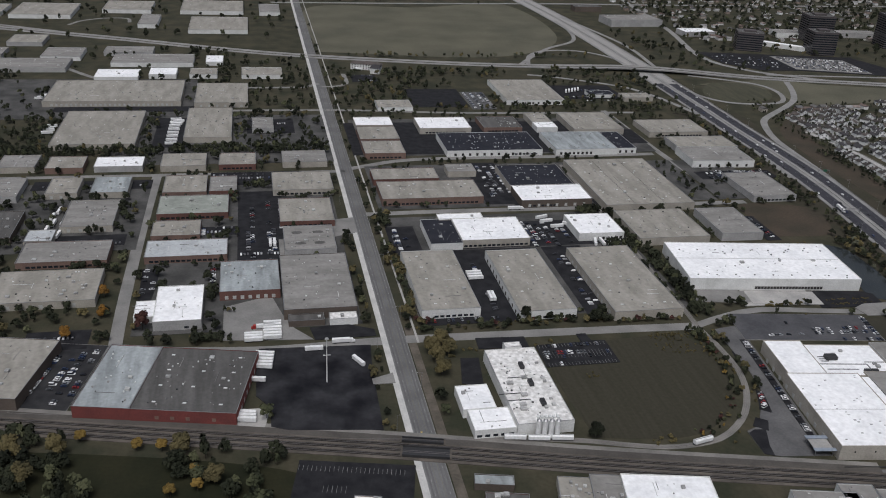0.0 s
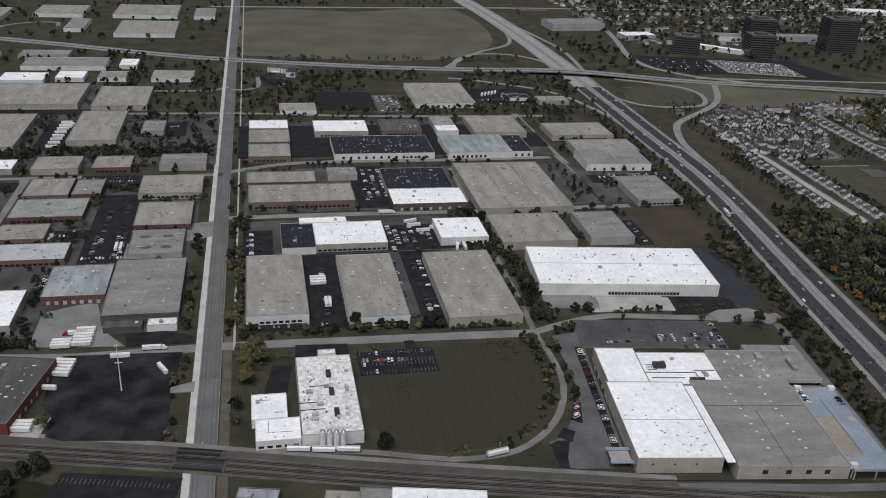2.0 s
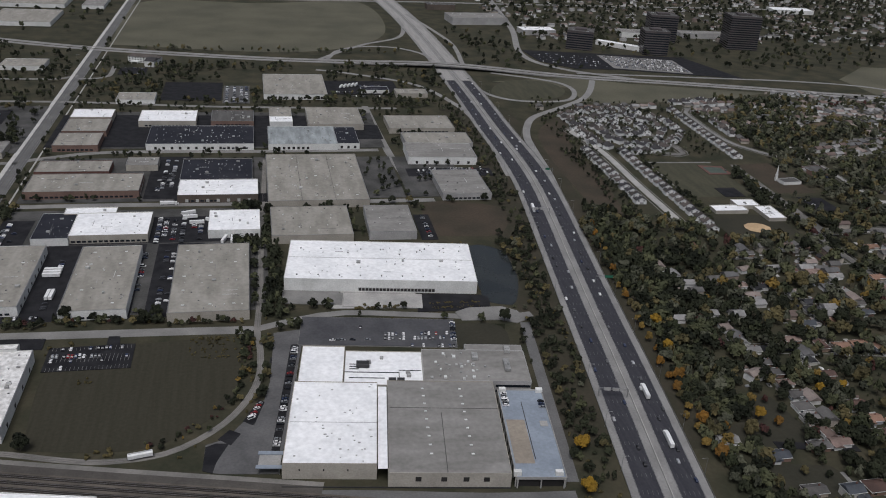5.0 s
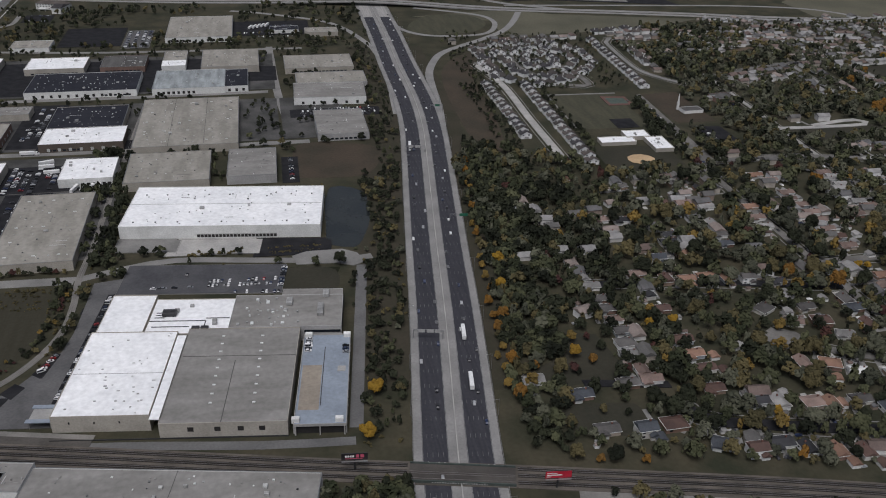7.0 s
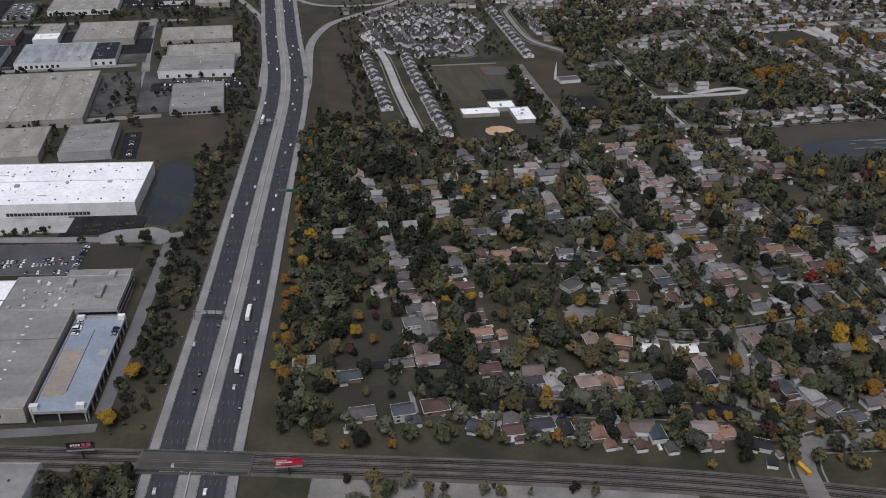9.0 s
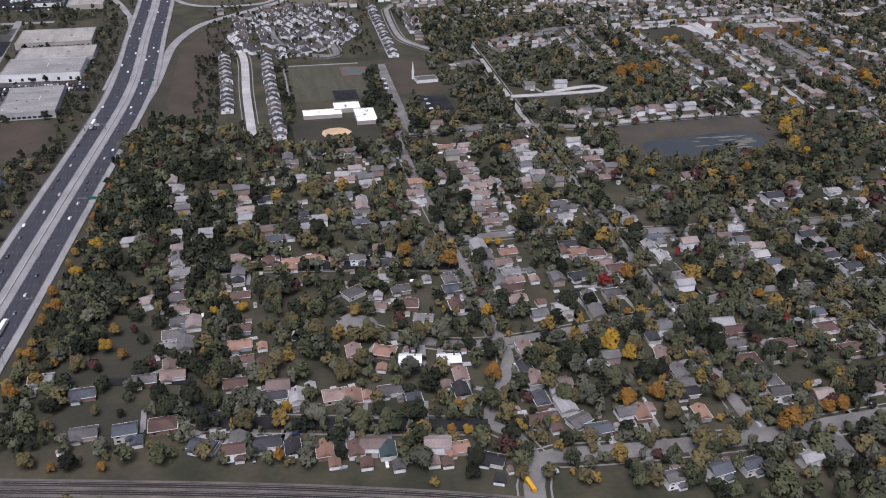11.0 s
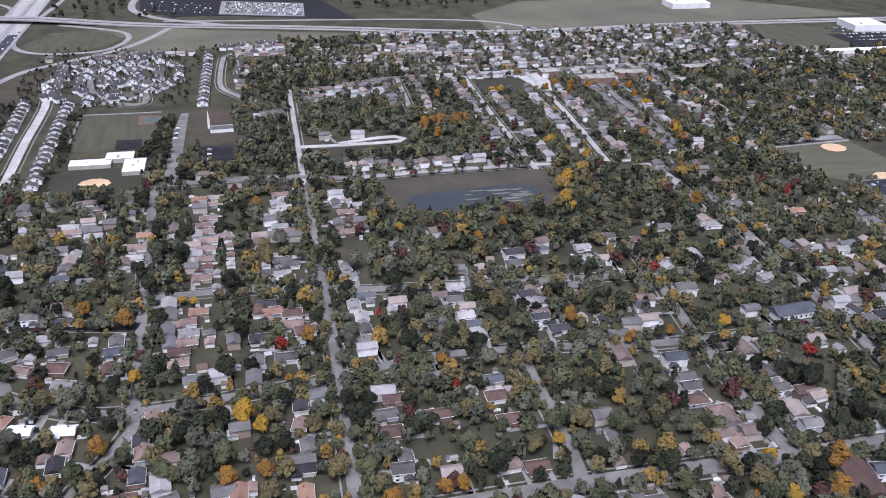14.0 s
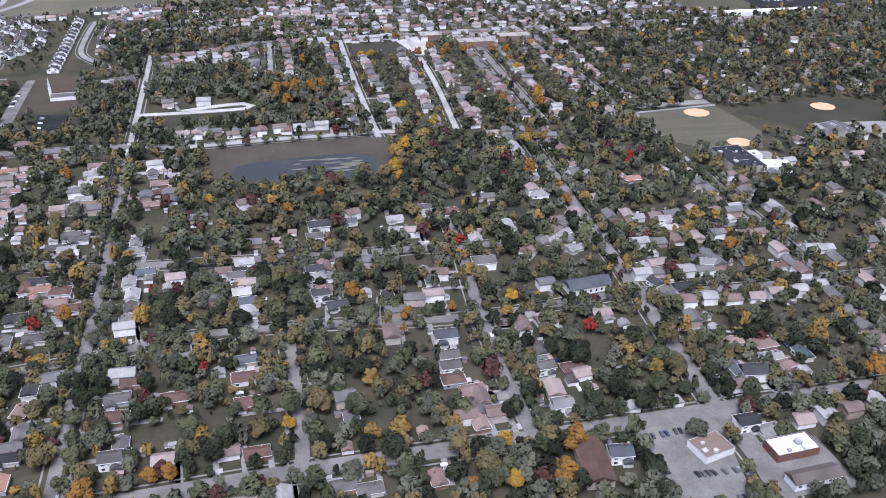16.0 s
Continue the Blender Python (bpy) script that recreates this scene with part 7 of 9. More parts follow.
for x, y, rz, form, tone in (
    (877, 697, 0, "G", "tan"), (922, 674, 0, "W", "grey"), (977, 675, 0, "W", "grey"), (965, 631, 0, "W", "pink"), (945, 635, 0, "W", "brown"), (982, 621, 0, "W", "pale"), (1120, 348, -15, "D", "pink"), (1065, 349, 0, "G", "pale"), (1083, 349, 0, "G", "pale"), (1040, 371, 0, "D", "pink"),
    (1034, 352, 0, "D", "dark"), (1036, 341, 0, "D", "pink"), (1045, 329, 0, "G", "pale"), (1034, 323, 0, "D", "slate"), (1028, 307, 0, "W", "brown"), (1035, 299, 0, "G", "brown"), (1049, 302, 20, "W", "grey"), (1057, 293, 0, "W", "slate"), (1085, 300, 0, "D", "tan"), (1118, 293, 0, "D", "tan"),
    (1118, 312, 0, "W", "dark"), (1177, 362, 0, "W", "brown"), (1169, 348, 0, "W", "grey"), (1169, 332, 0, "H", "brown"), (1173, 309, 0, "D", "grey"), (1169, 298, 0, "T", "grey"), (1080, 249, 5, "T", "grey"), (1105, 249, 8, "T", "slate"), (1123, 249, 8, "T", "slate"), (1125, 551, 0, "W", "grey"),
):
    set_house(x, y, rz, form, tone)
for x, y, rz, form, tone in (
    (1116, 533, 0, "W", "grey"), (1126, 522, 0, "W", "pale"), (1130, 505, 0, "W", "dark"), (1171, 528, 0, "D", "pale"), (1171, 516, 0, "W", "pale"), (1111, 487, 0, "W", "dark"), (1113, 476, 0, "W", "tan"), (1125, 457, 0, "W", "pink"), (1103, 444, 0, "W", "dark"), (1125, 436, 0, "W", "pale"),
    (1100, 417, 0, "D", "grey"), (1169, 473, 0, "D", "pale"), (1194, 462, 0, "G", "pale"), (1170, 424, 0, "D", "pale"), (1297, 507, 0, "T", "grey"), (1239, 473, 0, "W", "dark"), (1241, 441, 0, "T", "pale"), (1247, 417, 0, "G", "pale"), (1242, 406, 0, "W", "pale"), (1290, 449, 20, "T", "pale"),
    (1118, 418, 0, "W", "grey"), (1102, 410, 0, "G", "pale"), (1075, 347, 0, "G", "pale"), (1122, 366, 0, "D", "dark"), (1123, 329, 0, "D", "grey"), (1091, 303, 0, "G", "pink"), (1189, 343, 0, "G", "pale"), (1199, 342, 0, "W", "brown"), (1224, 361, 0, "G", "pale"), (1239, 369, 0, "W", "slate"),
):
    set_house(x, y, rz, form, tone)
for x, y, rz, form, tone in (
    (1237, 352, 0, "H", "brown"), (1253, 345, 0, "G", "pale"), (1238, 329, 0, "W", "brown"), (1240, 288, 0, "W", "brown"), (1291, 303, 0, "D", "grey"), (1359, 365, 0, "B", "slate"), (1356, 344, 0, "T", "grey"), (1354, 334, 0, "T", "grey"), (1353, 324, 0, "H", "brown"), (1361, 312, 0, "W", "pink"),
    (1360, 295, 0, "D", "grey"), (1357, 284, 0, "D", "pink"), (1325, 249, 0, "D", "pink"), (1326, 285, 0, "G", "pink"), (1285, 282, 0, "G", "pink"), (1279, 255, 0, "W", "grey"), (1291, 250, 0, "W", "grey"), (1411, 340, 0, "D", "grey"), (1419, 377, 0, "G", "pale"), (1408, 322, 0, "T", "grey"),
    (1424, 320, 5, "W", "brown"), (1405, 287, 0, "T", "pale"), (1474, 356, 0, "G", "pale"), (1466, 364, 0, "G", "pale"), (1420, 244, -10, "T", "slate"), (1528, 339, 0, "G", "pale"), (1529, 352, 0, "G", "pale"), (1549, 316, 0, "H", "pink"), (1546, 303, 0, "W", "pale"), (1525, 290, -8, "B", "dark"),
):
    set_house(x, y, rz, form, tone)
for x, y, rz, form, tone in (
    (1518, 296, 0, "D", "slate"), (1550, 294, 10, "W", "pink"), (1566, 301, 0, "D", "green"), (1558, 287, 0, "G", "pale"), (1497, 251, 0, "T", "dark"), (1507, 244, 8, "W", "pale"), (1531, 323, 0, "W", "pink"), (1444, 279, 0, "G", "pale"), (1470, 278, 0, "G", "pale"), (1067, 625, 0, "W", "pink"),
    (1077, 626, 0, "G", "pale"), (1080, 603, 0, "G", "pale"), (1077, 567, 0, "G", "pale"), (1076, 518, 0, "G", "pale"), (1077, 540, 0, "G", "pale"), (1137, 665, 0, "W", "pale"), (1134, 649, 0, "W", "pale"), (1118, 632, 0, "G", "pale"), (1133, 601, 0, "W", "pink"), (1131, 543, 0, "W", "grey"),
    (1113, 546, 0, "G", "pale"), (1124, 530, 0, "W", "pale"), (1181, 675, 0, "G", "pink"), (1179, 650, 0, "D", "grey"), (1195, 643, 0, "W", "pale"), (1185, 629, 0, "W", "pink"), (1187, 613, 0, "W", "brown"), (1180, 591, 0, "W", "pink"), (1196, 595, 0, "G", "grey"), (1104, 478, 0, "D", "brown"),
):
    set_house(x, y, rz, form, tone)
for x, y, rz, form, tone in (
    (1126, 471, 0, "H", "brown"), (1110, 466, 0, "G", "pink"), (1133, 448, 0, "W", "brown"), (1179, 485, 0, "W", "slate"), (1181, 476, 0, "G", "pale"), (1172, 456, 0, "D", "pale"), (1172, 440, 0, "D", "grey"), (1205, 519, 0, "G", "pale"), (1239, 463, 0, "T", "grey"), (1245, 485, 0, "W", "pale"),
    (1244, 429, 0, "T", "slate"), (1291, 460, 0, "T", "dark"), (1291, 429, 0, "T", "dark"), (1302, 524, 0, "B", "dark"), (1325, 530, 0, "W", "slate"), (1323, 470, 0, "G", "grey"), (1321, 427, 0, "G", "pale"), (1334, 418, 0, "D", "dark"), (1367, 433, 0, "D", "slate"), (1365, 419, 0, "W", "dark"),
    (1365, 448, 0, "G", "pale"), (1386, 537, 0, "T", "grey"), (1406, 532, 0, "W", "brown"), (1361, 528, 0, "W", "pale"), (1354, 510, 0, "W", "pale"), (1371, 483, 0, "G", "pale"), (1413, 485, 0, "D", "pale"), (1408, 446, 0, "B", "grey"), (1486, 584, 0, "G", "grey"), (1486, 547, 0, "H", "pale"),
):
    set_house(x, y, rz, form, tone)
for x, y, rz, form, tone in (
    (1300, 416, 0, "W", "dark"), (1479, 479, 10, "W", "pale"), (1480, 455, 15, "W", "pale"), (1521, 420, 0, "W", "pale"), (1528, 486, 0, "W", "brown"), (1564, 480, 0, "T", "pale"), (1563, 469, 0, "W", "pale"), (1534, 436, 0, "G", "pale"), (1562, 422, 0, "W", "grey"), (1563, 411, -20, "T", "pale"),
    (1532, 388, 0, "W", "dark"), (1516, 397, 15, "D", "dark"), (1619, 473, 0, "G", "pale"), (1618, 448, 0, "H", "pink"), (1641, 450, 0, "G", "pale"), (1659, 451, 0, "G", "pale"), (1612, 399, 0, "W", "brown"), (1610, 569, 15, "D", "pale"), (1525, 578, 0, "G", "pale"), (1542, 578, 0, "G", "pale"),
    (1531, 597, 0, "W", "pink"), (1574, 558, 0, "W", "tan"), (1654, 418, 0, "W", "pale"),
):
    set_house(x, y, rz, form, tone)
for ax, ay, bx, by, w in (
    (1247, 714, 1248, 736, 4.5), (1272, 714, 1275, 738, 4.5), (1305, 715, 1306, 733, 4), (1340, 715, 1342, 734, 4), (816, 364, 816, 345, 3), (918, 325, 915, 305, 3), (893, 330, 879, 309, 4.5), (867, 334, 864, 325, 3), (979, 391, 975, 367, 5), (892, 365, 888, 353, 3),
    (839, 337, 857, 342, 4), (967, 310, 964, 314, 3), (931, 321, 930, 315, 2.5), (1042, 367, 1036, 365, 3), (1035, 334, 1024, 336, 3), (1031, 327, 1024, 327, 3),
    (1085, 300, 1081, 274, 5), (1079, 302, 1078, 277, 3), (1077, 272, 1073, 261, 4), (1150, 294, 1146, 275, 6), (1011, 285, 1009, 266, 3), (1102, 434, 1136, 423, 3),
    (1258, 309, 1253, 294, 2.5), (1323, 272, 1302, 283, 2), (1384, 400, 1376, 362, 3), (1366, 323, 1377, 297, 3), (1251, 349, 1276, 340, 3), (1169, 329, 1193, 328, 3.5),
    (1533, 286, 1533, 275, 7), (1548, 288, 1549, 277, 5), (1380, 279, 1379, 293, 3), (1441, 266, 1392, 269, 3), (1492, 324, 1450, 316, 2), (1270, 290, 1269, 273, 2),
):
    DRIVES.append((Vector((ax, ay, 0)), Vector((bx, by, 0)), w))

# the near blocks: single houses first, then the rows between them
for x, y in ((822, 656), (828, 636), (832, 614), (832, 600), (877, 697), (878, 626), (876, 605), (879, 577), (892, 601), (896, 555), (919, 589), (921, 572), (920, 680), (944, 684), (970, 683), (982, 689), (963, 639), (977, 636), (981, 627), (993, 640), (969, 589), (970, 575), (966, 553), (924, 549), (1018, 612), (1015, 590), (1014, 576), (1067, 681), (1079, 674), (1065, 626), (1061, 607), (1059, 589), (1061, 570), (1072, 601), (1059, 550), (1059, 534), (1131, 673), (1132, 646), (1121, 623), (1111, 597), (1122, 606), (1125, 554)):
    put_house(x, y, house_rnd.choice((0, 0, 90, 180)) + house_rnd.uniform(-6, 6))
for x, y in ((1119, 534), (794, 557), (827, 563), (831, 525), (832, 506), (877, 515), (872, 495), (893, 509), (910, 506), (924, 503), (941, 502), (953, 494), (949, 453), (962, 448), (960, 439), (972, 430), (981, 430), (986, 415), (999, 463), (1013, 460), (1011, 445), (1011, 426), (905, 411), (829, 433), (828, 417), (830, 401), (826, 392), (870, 412), (870, 398), (882, 403), (881, 390), (953, 388), (951, 373), (970, 377), (935, 390), (993, 372), (995, 354), (904, 358), (922, 355), (931, 348), (938, 343), (956, 346)):
    put_house(x, y, house_rnd.choice((0, 0, 90, 180)) + house_rnd.uniform(-6, 6))
for x, y in ((967, 340), (890, 364), (1036, 340), (1034, 324), (1058, 451), (1057, 438), (1054, 424), (1064, 482), (1071, 456), (1069, 443), (807, 345), (814, 332), (827, 344), (845, 329), (866, 317), (880, 320), (893, 313), (910, 311), (915, 298), (926, 304), (930, 293), (942, 301), (945, 287), (977, 293), (970, 284), (993, 282), (995, 268), (1026, 303), (1051, 299), (1118, 423), (1099, 414), (1097, 396), (1110, 464), (1124, 455), (1097, 442), (1123, 364), (1121, 348), (1120, 295), (1119, 318), (1178, 363), (1171, 348), (1165, 331)):
    put_house(x, y, house_rnd.choice((0, 0, 90, 180)) + house_rnd.uniform(-6, 6))
for x, y in ((1170, 307), (1169, 295), (1237, 329), (1240, 366), (1087, 301), (1078, 303), (1079, 253), (1105, 251), (1123, 250), (1156, 247), (1057, 472), (1058, 460), (1102, 480), (1125, 470), (1173, 473), (1172, 460), (1172, 450), (1171, 424), (1183, 487), (1199, 470), (1223, 439), (1245, 453), (1244, 440), (1244, 423), (1242, 412), (1240, 472), (1238, 352), (1194, 341), (1171, 368), (1121, 332), (1087, 351), (1072, 347), (1038, 375), (1050, 332), (1046, 315), (1239, 286), (1298, 466), (1298, 452), (1294, 437), (1367, 432), (1363, 413), (1335, 399)):
    put_house(x, y, house_rnd.choice((0, 0, 90, 180)) + house_rnd.uniform(-6, 6))
for x, y in ((1321, 424), (1358, 371), (1356, 358), (1358, 344), (1354, 334), (1356, 321), (1359, 309), (1362, 294), (1355, 282), (1289, 301), (1284, 280), (1290, 320), (1406, 337), (1406, 321), (1403, 287), (1529, 421), (1571, 424), (1570, 410), (1517, 401), (1465, 362), (1474, 353), (1427, 313), (1442, 277), (1517, 295), (1511, 283), (1064, 659), (1129, 631), (1123, 592), (1181, 666), (1179, 649), (1183, 632), (1183, 612), (1177, 591), (1194, 607), (1138, 589), (1203, 736), (1221, 738), (1249, 727), (1275, 727), (1298, 728), (1322, 734), (1353, 734)):
    put_house(x, y, house_rnd.choice((0, 0, 90, 180)) + house_rnd.uniform(-6, 6))
for x, y in ((1189, 821), (1224, 820), (1126, 902), (1066, 733), (1094, 709), (1388, 538), (1364, 529), (1482, 553), (1573, 487), (1539, 494), (1441, 550), (1532, 597), (1622, 711), (1487, 682), (1531, 644), (1626, 841), (1496, 849), (1496, 808), (1487, 736), (1402, 741), (1405, 799), (1453, 843), (1454, 878), (1501, 893), (1534, 802), (1608, 938), (1654, 511)):
    put_house(x, y, house_rnd.choice((0, 0, 90, 180)) + house_rnd.uniform(-6, 6))
NEAR_ROWS = (
    (1025, 276, 1140, 271, 20, 16), (1150, 271, 1260, 272, 20, 17), (1150, 271, 1260, 272, -20, 17), (1268, 272, 1385, 269, -20, 17), (1268, 272, 1385, 269, 20, 17),
    (1395, 269, 1510, 268, -20, 17), (860, 344, 1000, 311, 19, 17), (850, 347, 995, 312, -19, 18),
    (1028, 395, 1025, 720, 18, 14.5), (1028, 395, 1025, 720, -18, 14.5), (1143, 285, 1146, 385, -20, 16), (1146, 285, 1148, 385, 20, 16),
    (1147, 405, 1152, 495, -22, 14.5), (1147, 405, 1152, 495, 22, 14.5), (1152, 520, 1156, 705, -22, 14.5), (1152, 520, 1156, 705, 22, 14.5),
    (1262, 285, 1266, 390, -20, 16), (1262, 285, 1266, 390, 20, 16), (1384, 280, 1389, 380, -20, 15), (1384, 280, 1389, 380, 20, 15),
    (1390, 400, 1398, 470, -20, 15), (1390, 400, 1398, 470, 20, 15), (940, 425, 1020, 386, -18, 16), (950, 414, 1020, 384, 18, 16),
    (1036, 384, 1140, 392, 18, 16), (1036, 384, 1140, 392, -18, 16), (1160, 396, 1255, 401, 20, 17), (1160, 396, 1255, 401, -20, 17),
    (1270, 400, 1385, 388, 20, 17), (1270, 400, 1385, 388, -20, 17), (1400, 388, 1500, 391, 20, 17), (1400, 388, 1500, 391, -20, 17),
    (835, 509, 1020, 480, 18, 16), (835, 509, 1020, 480, -18, 16), (1036, 514, 1145, 502, 18, 17), (1160, 500, 1390, 479, -20, 19), (1160, 500, 1390, 479, 20, 19),
    (1085, 420, 1085, 700, 0.5, 15), (1494, 290, 1508, 560, -20, 16), (1494, 290, 1508, 560, 20, 16), (1410, 477, 1505, 471, -20, 18),
)
for x0, y0, x1, y1, off, pitch in NEAR_ROWS:
    house_row(x0, y0, x1, y1, off, pitch, True, 0.8)
for x, y, rz in ((818, 400, 0), (838, 415, 90), (842, 440, 90), (815, 470, 20), (829, 540, 90), (850, 560, 0), (880, 590, 0), (860, 620, 0), (900, 640, 10), (935, 560, 0), (960, 600, 0), (985, 540, 0), (930, 640, 0), (975, 650, 0),
                 (1302, 522, 0), (1330, 540, 20), (1215, 560, 0), (1250, 575, 15), (1476, 546, 0)):
    put_house(x, y, rz)
# farther rows, too small to tell apart one by one
for x0, y0, x1, y1, off, pitch in (
    (1383, 715, 1393, 1020, 19, 15), (1383, 715, 1393, 1020, -19, 15), (1459, 700, 1480, 1025, 19, 15), (1459, 700, 1480, 1025, -19, 15), (1299, 900, 1306, 1020, 19, 15), (1299, 900, 1306, 1020, -19, 15),
    (1552, 710, 1560, 1020, 19, 15), (1552, 710, 1560, 1020, -19, 15), (1640, 750, 1645, 1030, 19, 15), (1640, 750, 1645, 1030, -19, 15), (1205, 711, 1370, 712, -20, 19),
    (1512, 570, 1520, 690, 19, 16), (1512, 570, 1520, 690, -19, 16), (1640, 210, 1645, 560, 19, 16), (1640, 210, 1645, 560, -19, 16), (1520, 268, 1640, 266, 19, 16), (1520, 470, 1640, 468, 19, 16), (1520, 470, 1640, 468, -19, 16),
    (1500, 391, 1640, 380, 19, 16), (1500, 391, 1640, 380, -19, 16), (1410, 476, 1500, 560, 40, 18), (1180, 990, 1300, 1030, 18, 16), (1310, 1032, 1700, 1045, 18, 16), (1310, 1032, 1700, 1045, -18, 16), (1700, 1045, 2000, 1040, 18, 16),
    (1090, 1000, 1112, 1170, 16, 14), (860, 1180, 1060, 1190, 0.5, 15),
    (1172, 958, 1290, 985, 10, 15), (1290, 885, 1300, 1010, 26, 15), (1105, 1185, 1200, 1195, 16, 14), (1105, 1180, 1200, 1190, -16, 14), (1210, 1190, 1320, 1150, 16, 14), (1210, 1190, 1320, 1150, -16, 14), (1330, 1150, 1500, 1140, 16, 14), (1330, 1150, 1500, 1140, -16, 14), (1150, 1090, 1260, 1100, 0.5, 15), (1180, 1130, 1290, 1120, 0.5, 15),
):
    house_row(x0, y0, x1, y1, off, pitch, False, 0.06)
for k in range(11):
    for x in range(1700, 2420, 34):
        put_house(x + house_rnd.uniform(-6, 6), 420 + 62 * k + house_rnd.uniform(-6, 6) + (20 if x % 68 else 0), house_rnd.choice((0, 90, 90)), None, False)
for k in range(8):
    for x in range(1300, 1950, 24):
        put_house(x + house_rnd.uniform(-6, 6), 1075 + 27 * k + house_rnd.uniform(-5, 5), house_rnd.choice((0, 90, 90)), None, False)
for k in range(22):
    for x in range(1000, 2500, 30):
        if house_rnd.random() < 0.48:
            put_house(x + house_rnd.uniform(-7, 7), 1690 + 34 * k + house_rnd.uniform(-7, 7), house_rnd.choice((0, 90, 90)), None, False)

walls, roofs = [], []
for x, y, rz, w, d, h, rise in FARHOUSES:
    m = pose(x, y, 0, 0, 0, rz)
    for data, store in ((gable_walls(0, 0, w, d, h, rise), walls), (gable(0, 0, w, d, h, rise), roofs)):
        store.append(([tuple(m @ Vector(v)) for v in data[0]], data[1]))
far = tagged(new("far_houses", mesh_from("far_houses", *joined(walls), FARWALL)), "distant pale suburban houses with shingle roofs", "houses", kind="stuff")
tagged(part("roofs", mesh_from("roofs", *joined(roofs), FARROOF), None, far, "brown and grey shingle roofs"), kind="stuff")
drive_rnd = random.Random(17)
for x, y, near in YARDS:
    if not near or drive_rnd.random() < 0.3:
        continue
    here = Vector((x, y, 0))
    spot, turn = min(((p, (line[min(i + 1, len(line) - 1)] - line[max(i - 1, 0)]).normalized()) for line, _ in STREETS for i, p in enumerate(line)), key=lambda q: (q[0] - here).length)
    away = here - spot
    away -= turn * away.dot(turn)
    if 10 < away.length < 30:
        foot = here - away + turn * drive_rnd.choice((-6.5, 6.5))
        DRIVES.append((foot + away.normalized() * 3.5, foot + away * 1.15, drive_rnd.uniform(2.4, 3.6)))
data = []
for a, b, w in DRIVES:
    data.append(ribbon([a, b], -w / 2, w / 2, 0.09, 0.2))
tagged(new("driveways", mesh_from("driveways", *joined(data), STREET)), "pale concrete driveways beside the houses", "driveway", kind="structure")

# school, church and shops
warehouse(962, 784, 38, 16, 3.4, -1, R_WHITE, W_TAN, "low school wing with a bright white roof", 1)
warehouse(988, 797, 26, 18, 4.0, -1, R_WHITE, W_TAN, "school hall with a bright white roof", 2)
warehouse(1003, 770, 20, 34, 3.6, -1, R_WHITE, W_TAN, "long school wing with a bright white roof", 2)
warehouse(1685, 576, 30, 48, 6, 0, R_DARK, W_TAN, "school hall with a dark flat roof and tan walls", 3)
warehouse(1712, 556, 26, 16, 5, -15, R_WHITE, W_WHITE, "low school wing with a bright white roof", 1)
warehouse(1706, 582, 12, 12, 5, 0, R_DIRTY, W_WHITE, "small white-roofed school wing", 2)
warehouse(1819, 622, 30, 26, 6, 12, R_CHAR, W_TAN, "church hall with a dark roof", 1)
warehouse(1085, 866, 24, 14, 3.2, 4, R_CHAR, W_WHITE, "church with a dark roof and white trim", 0)
warehouse(1141, 900, 26, 20, 5, 10, R_CHAR, W_PINK, "large low house with a grey roof", 0)
for x, y, w in ((1556, 974, 46), (1612, 990, 44), (1715, 1000, 44), (1506, 1012, 26)):
    warehouse(x, y, w, 20, 7, -2, R_TAN, W_PINK, "long low apartment block with a tan roof", 2)
warehouse(1469, 239, 19, 15, 4.5, 12, mat("brown_membrane_roof", (0.175, 0.135, 0.108), (0.130, 0.102, 0.084), 0.08, 0.5), W_WHITE, "small white-walled shop with a brown flat roof", 3)
warehouse(1510, 229, 25, 13, 5, 2, R_DIRTY, W_BRICK, "small shop with a cluttered white roof", 4)
warehouse(165, 398, 16, 12, 5, -12, R_DIRTY, W_BRICK, "small building with a soiled white roof", 2)
warehouse(243, 408, 24, 9, 4.5, -12, R_BLUE, W_CHAR, "low dark building with a bluish top", 2)
warehouse(290, 392, 22, 22, 5, -12, R_TAN, W_TAN, "low building with a cluttered tan roof", 6)
warehouse(310, 386, 24, 30, 6, -12, R_GREY, W_GREY, "low grey-roofed building with roof units", 6)
warehouse(247, 392, 26, 8, 4, -12, R_CHAR, W_BRICK, "low dark-roofed building by the tracks", 4)


# long low apartment house south of the street
flats = thing("apartment_house", pose(1404, 241, 0, 0, 0, 82), "long low apartment house with a brown pitched roof and tan walls", "house")
part("wall", mesh_from("wall", *gable_walls(0, 0, 30, 14, 5.6, 3.2), W_TAN), None, flats)
part("roof", mesh_from("roof", *gable(0, 0, 30, 14, 5.6, 3.2, 0.8), ROOFS["brown"]), None, flats)
for k in range(6):
    for z in (1.0, 3.6):
        slab("window", GLASS, flats, -12.5 + 5 * k, -7.03, z, 1.8, 0.1, 1.3)
claim(1404, 241, 18, 34, 0, 1)
hotel(292, 1432, -18)
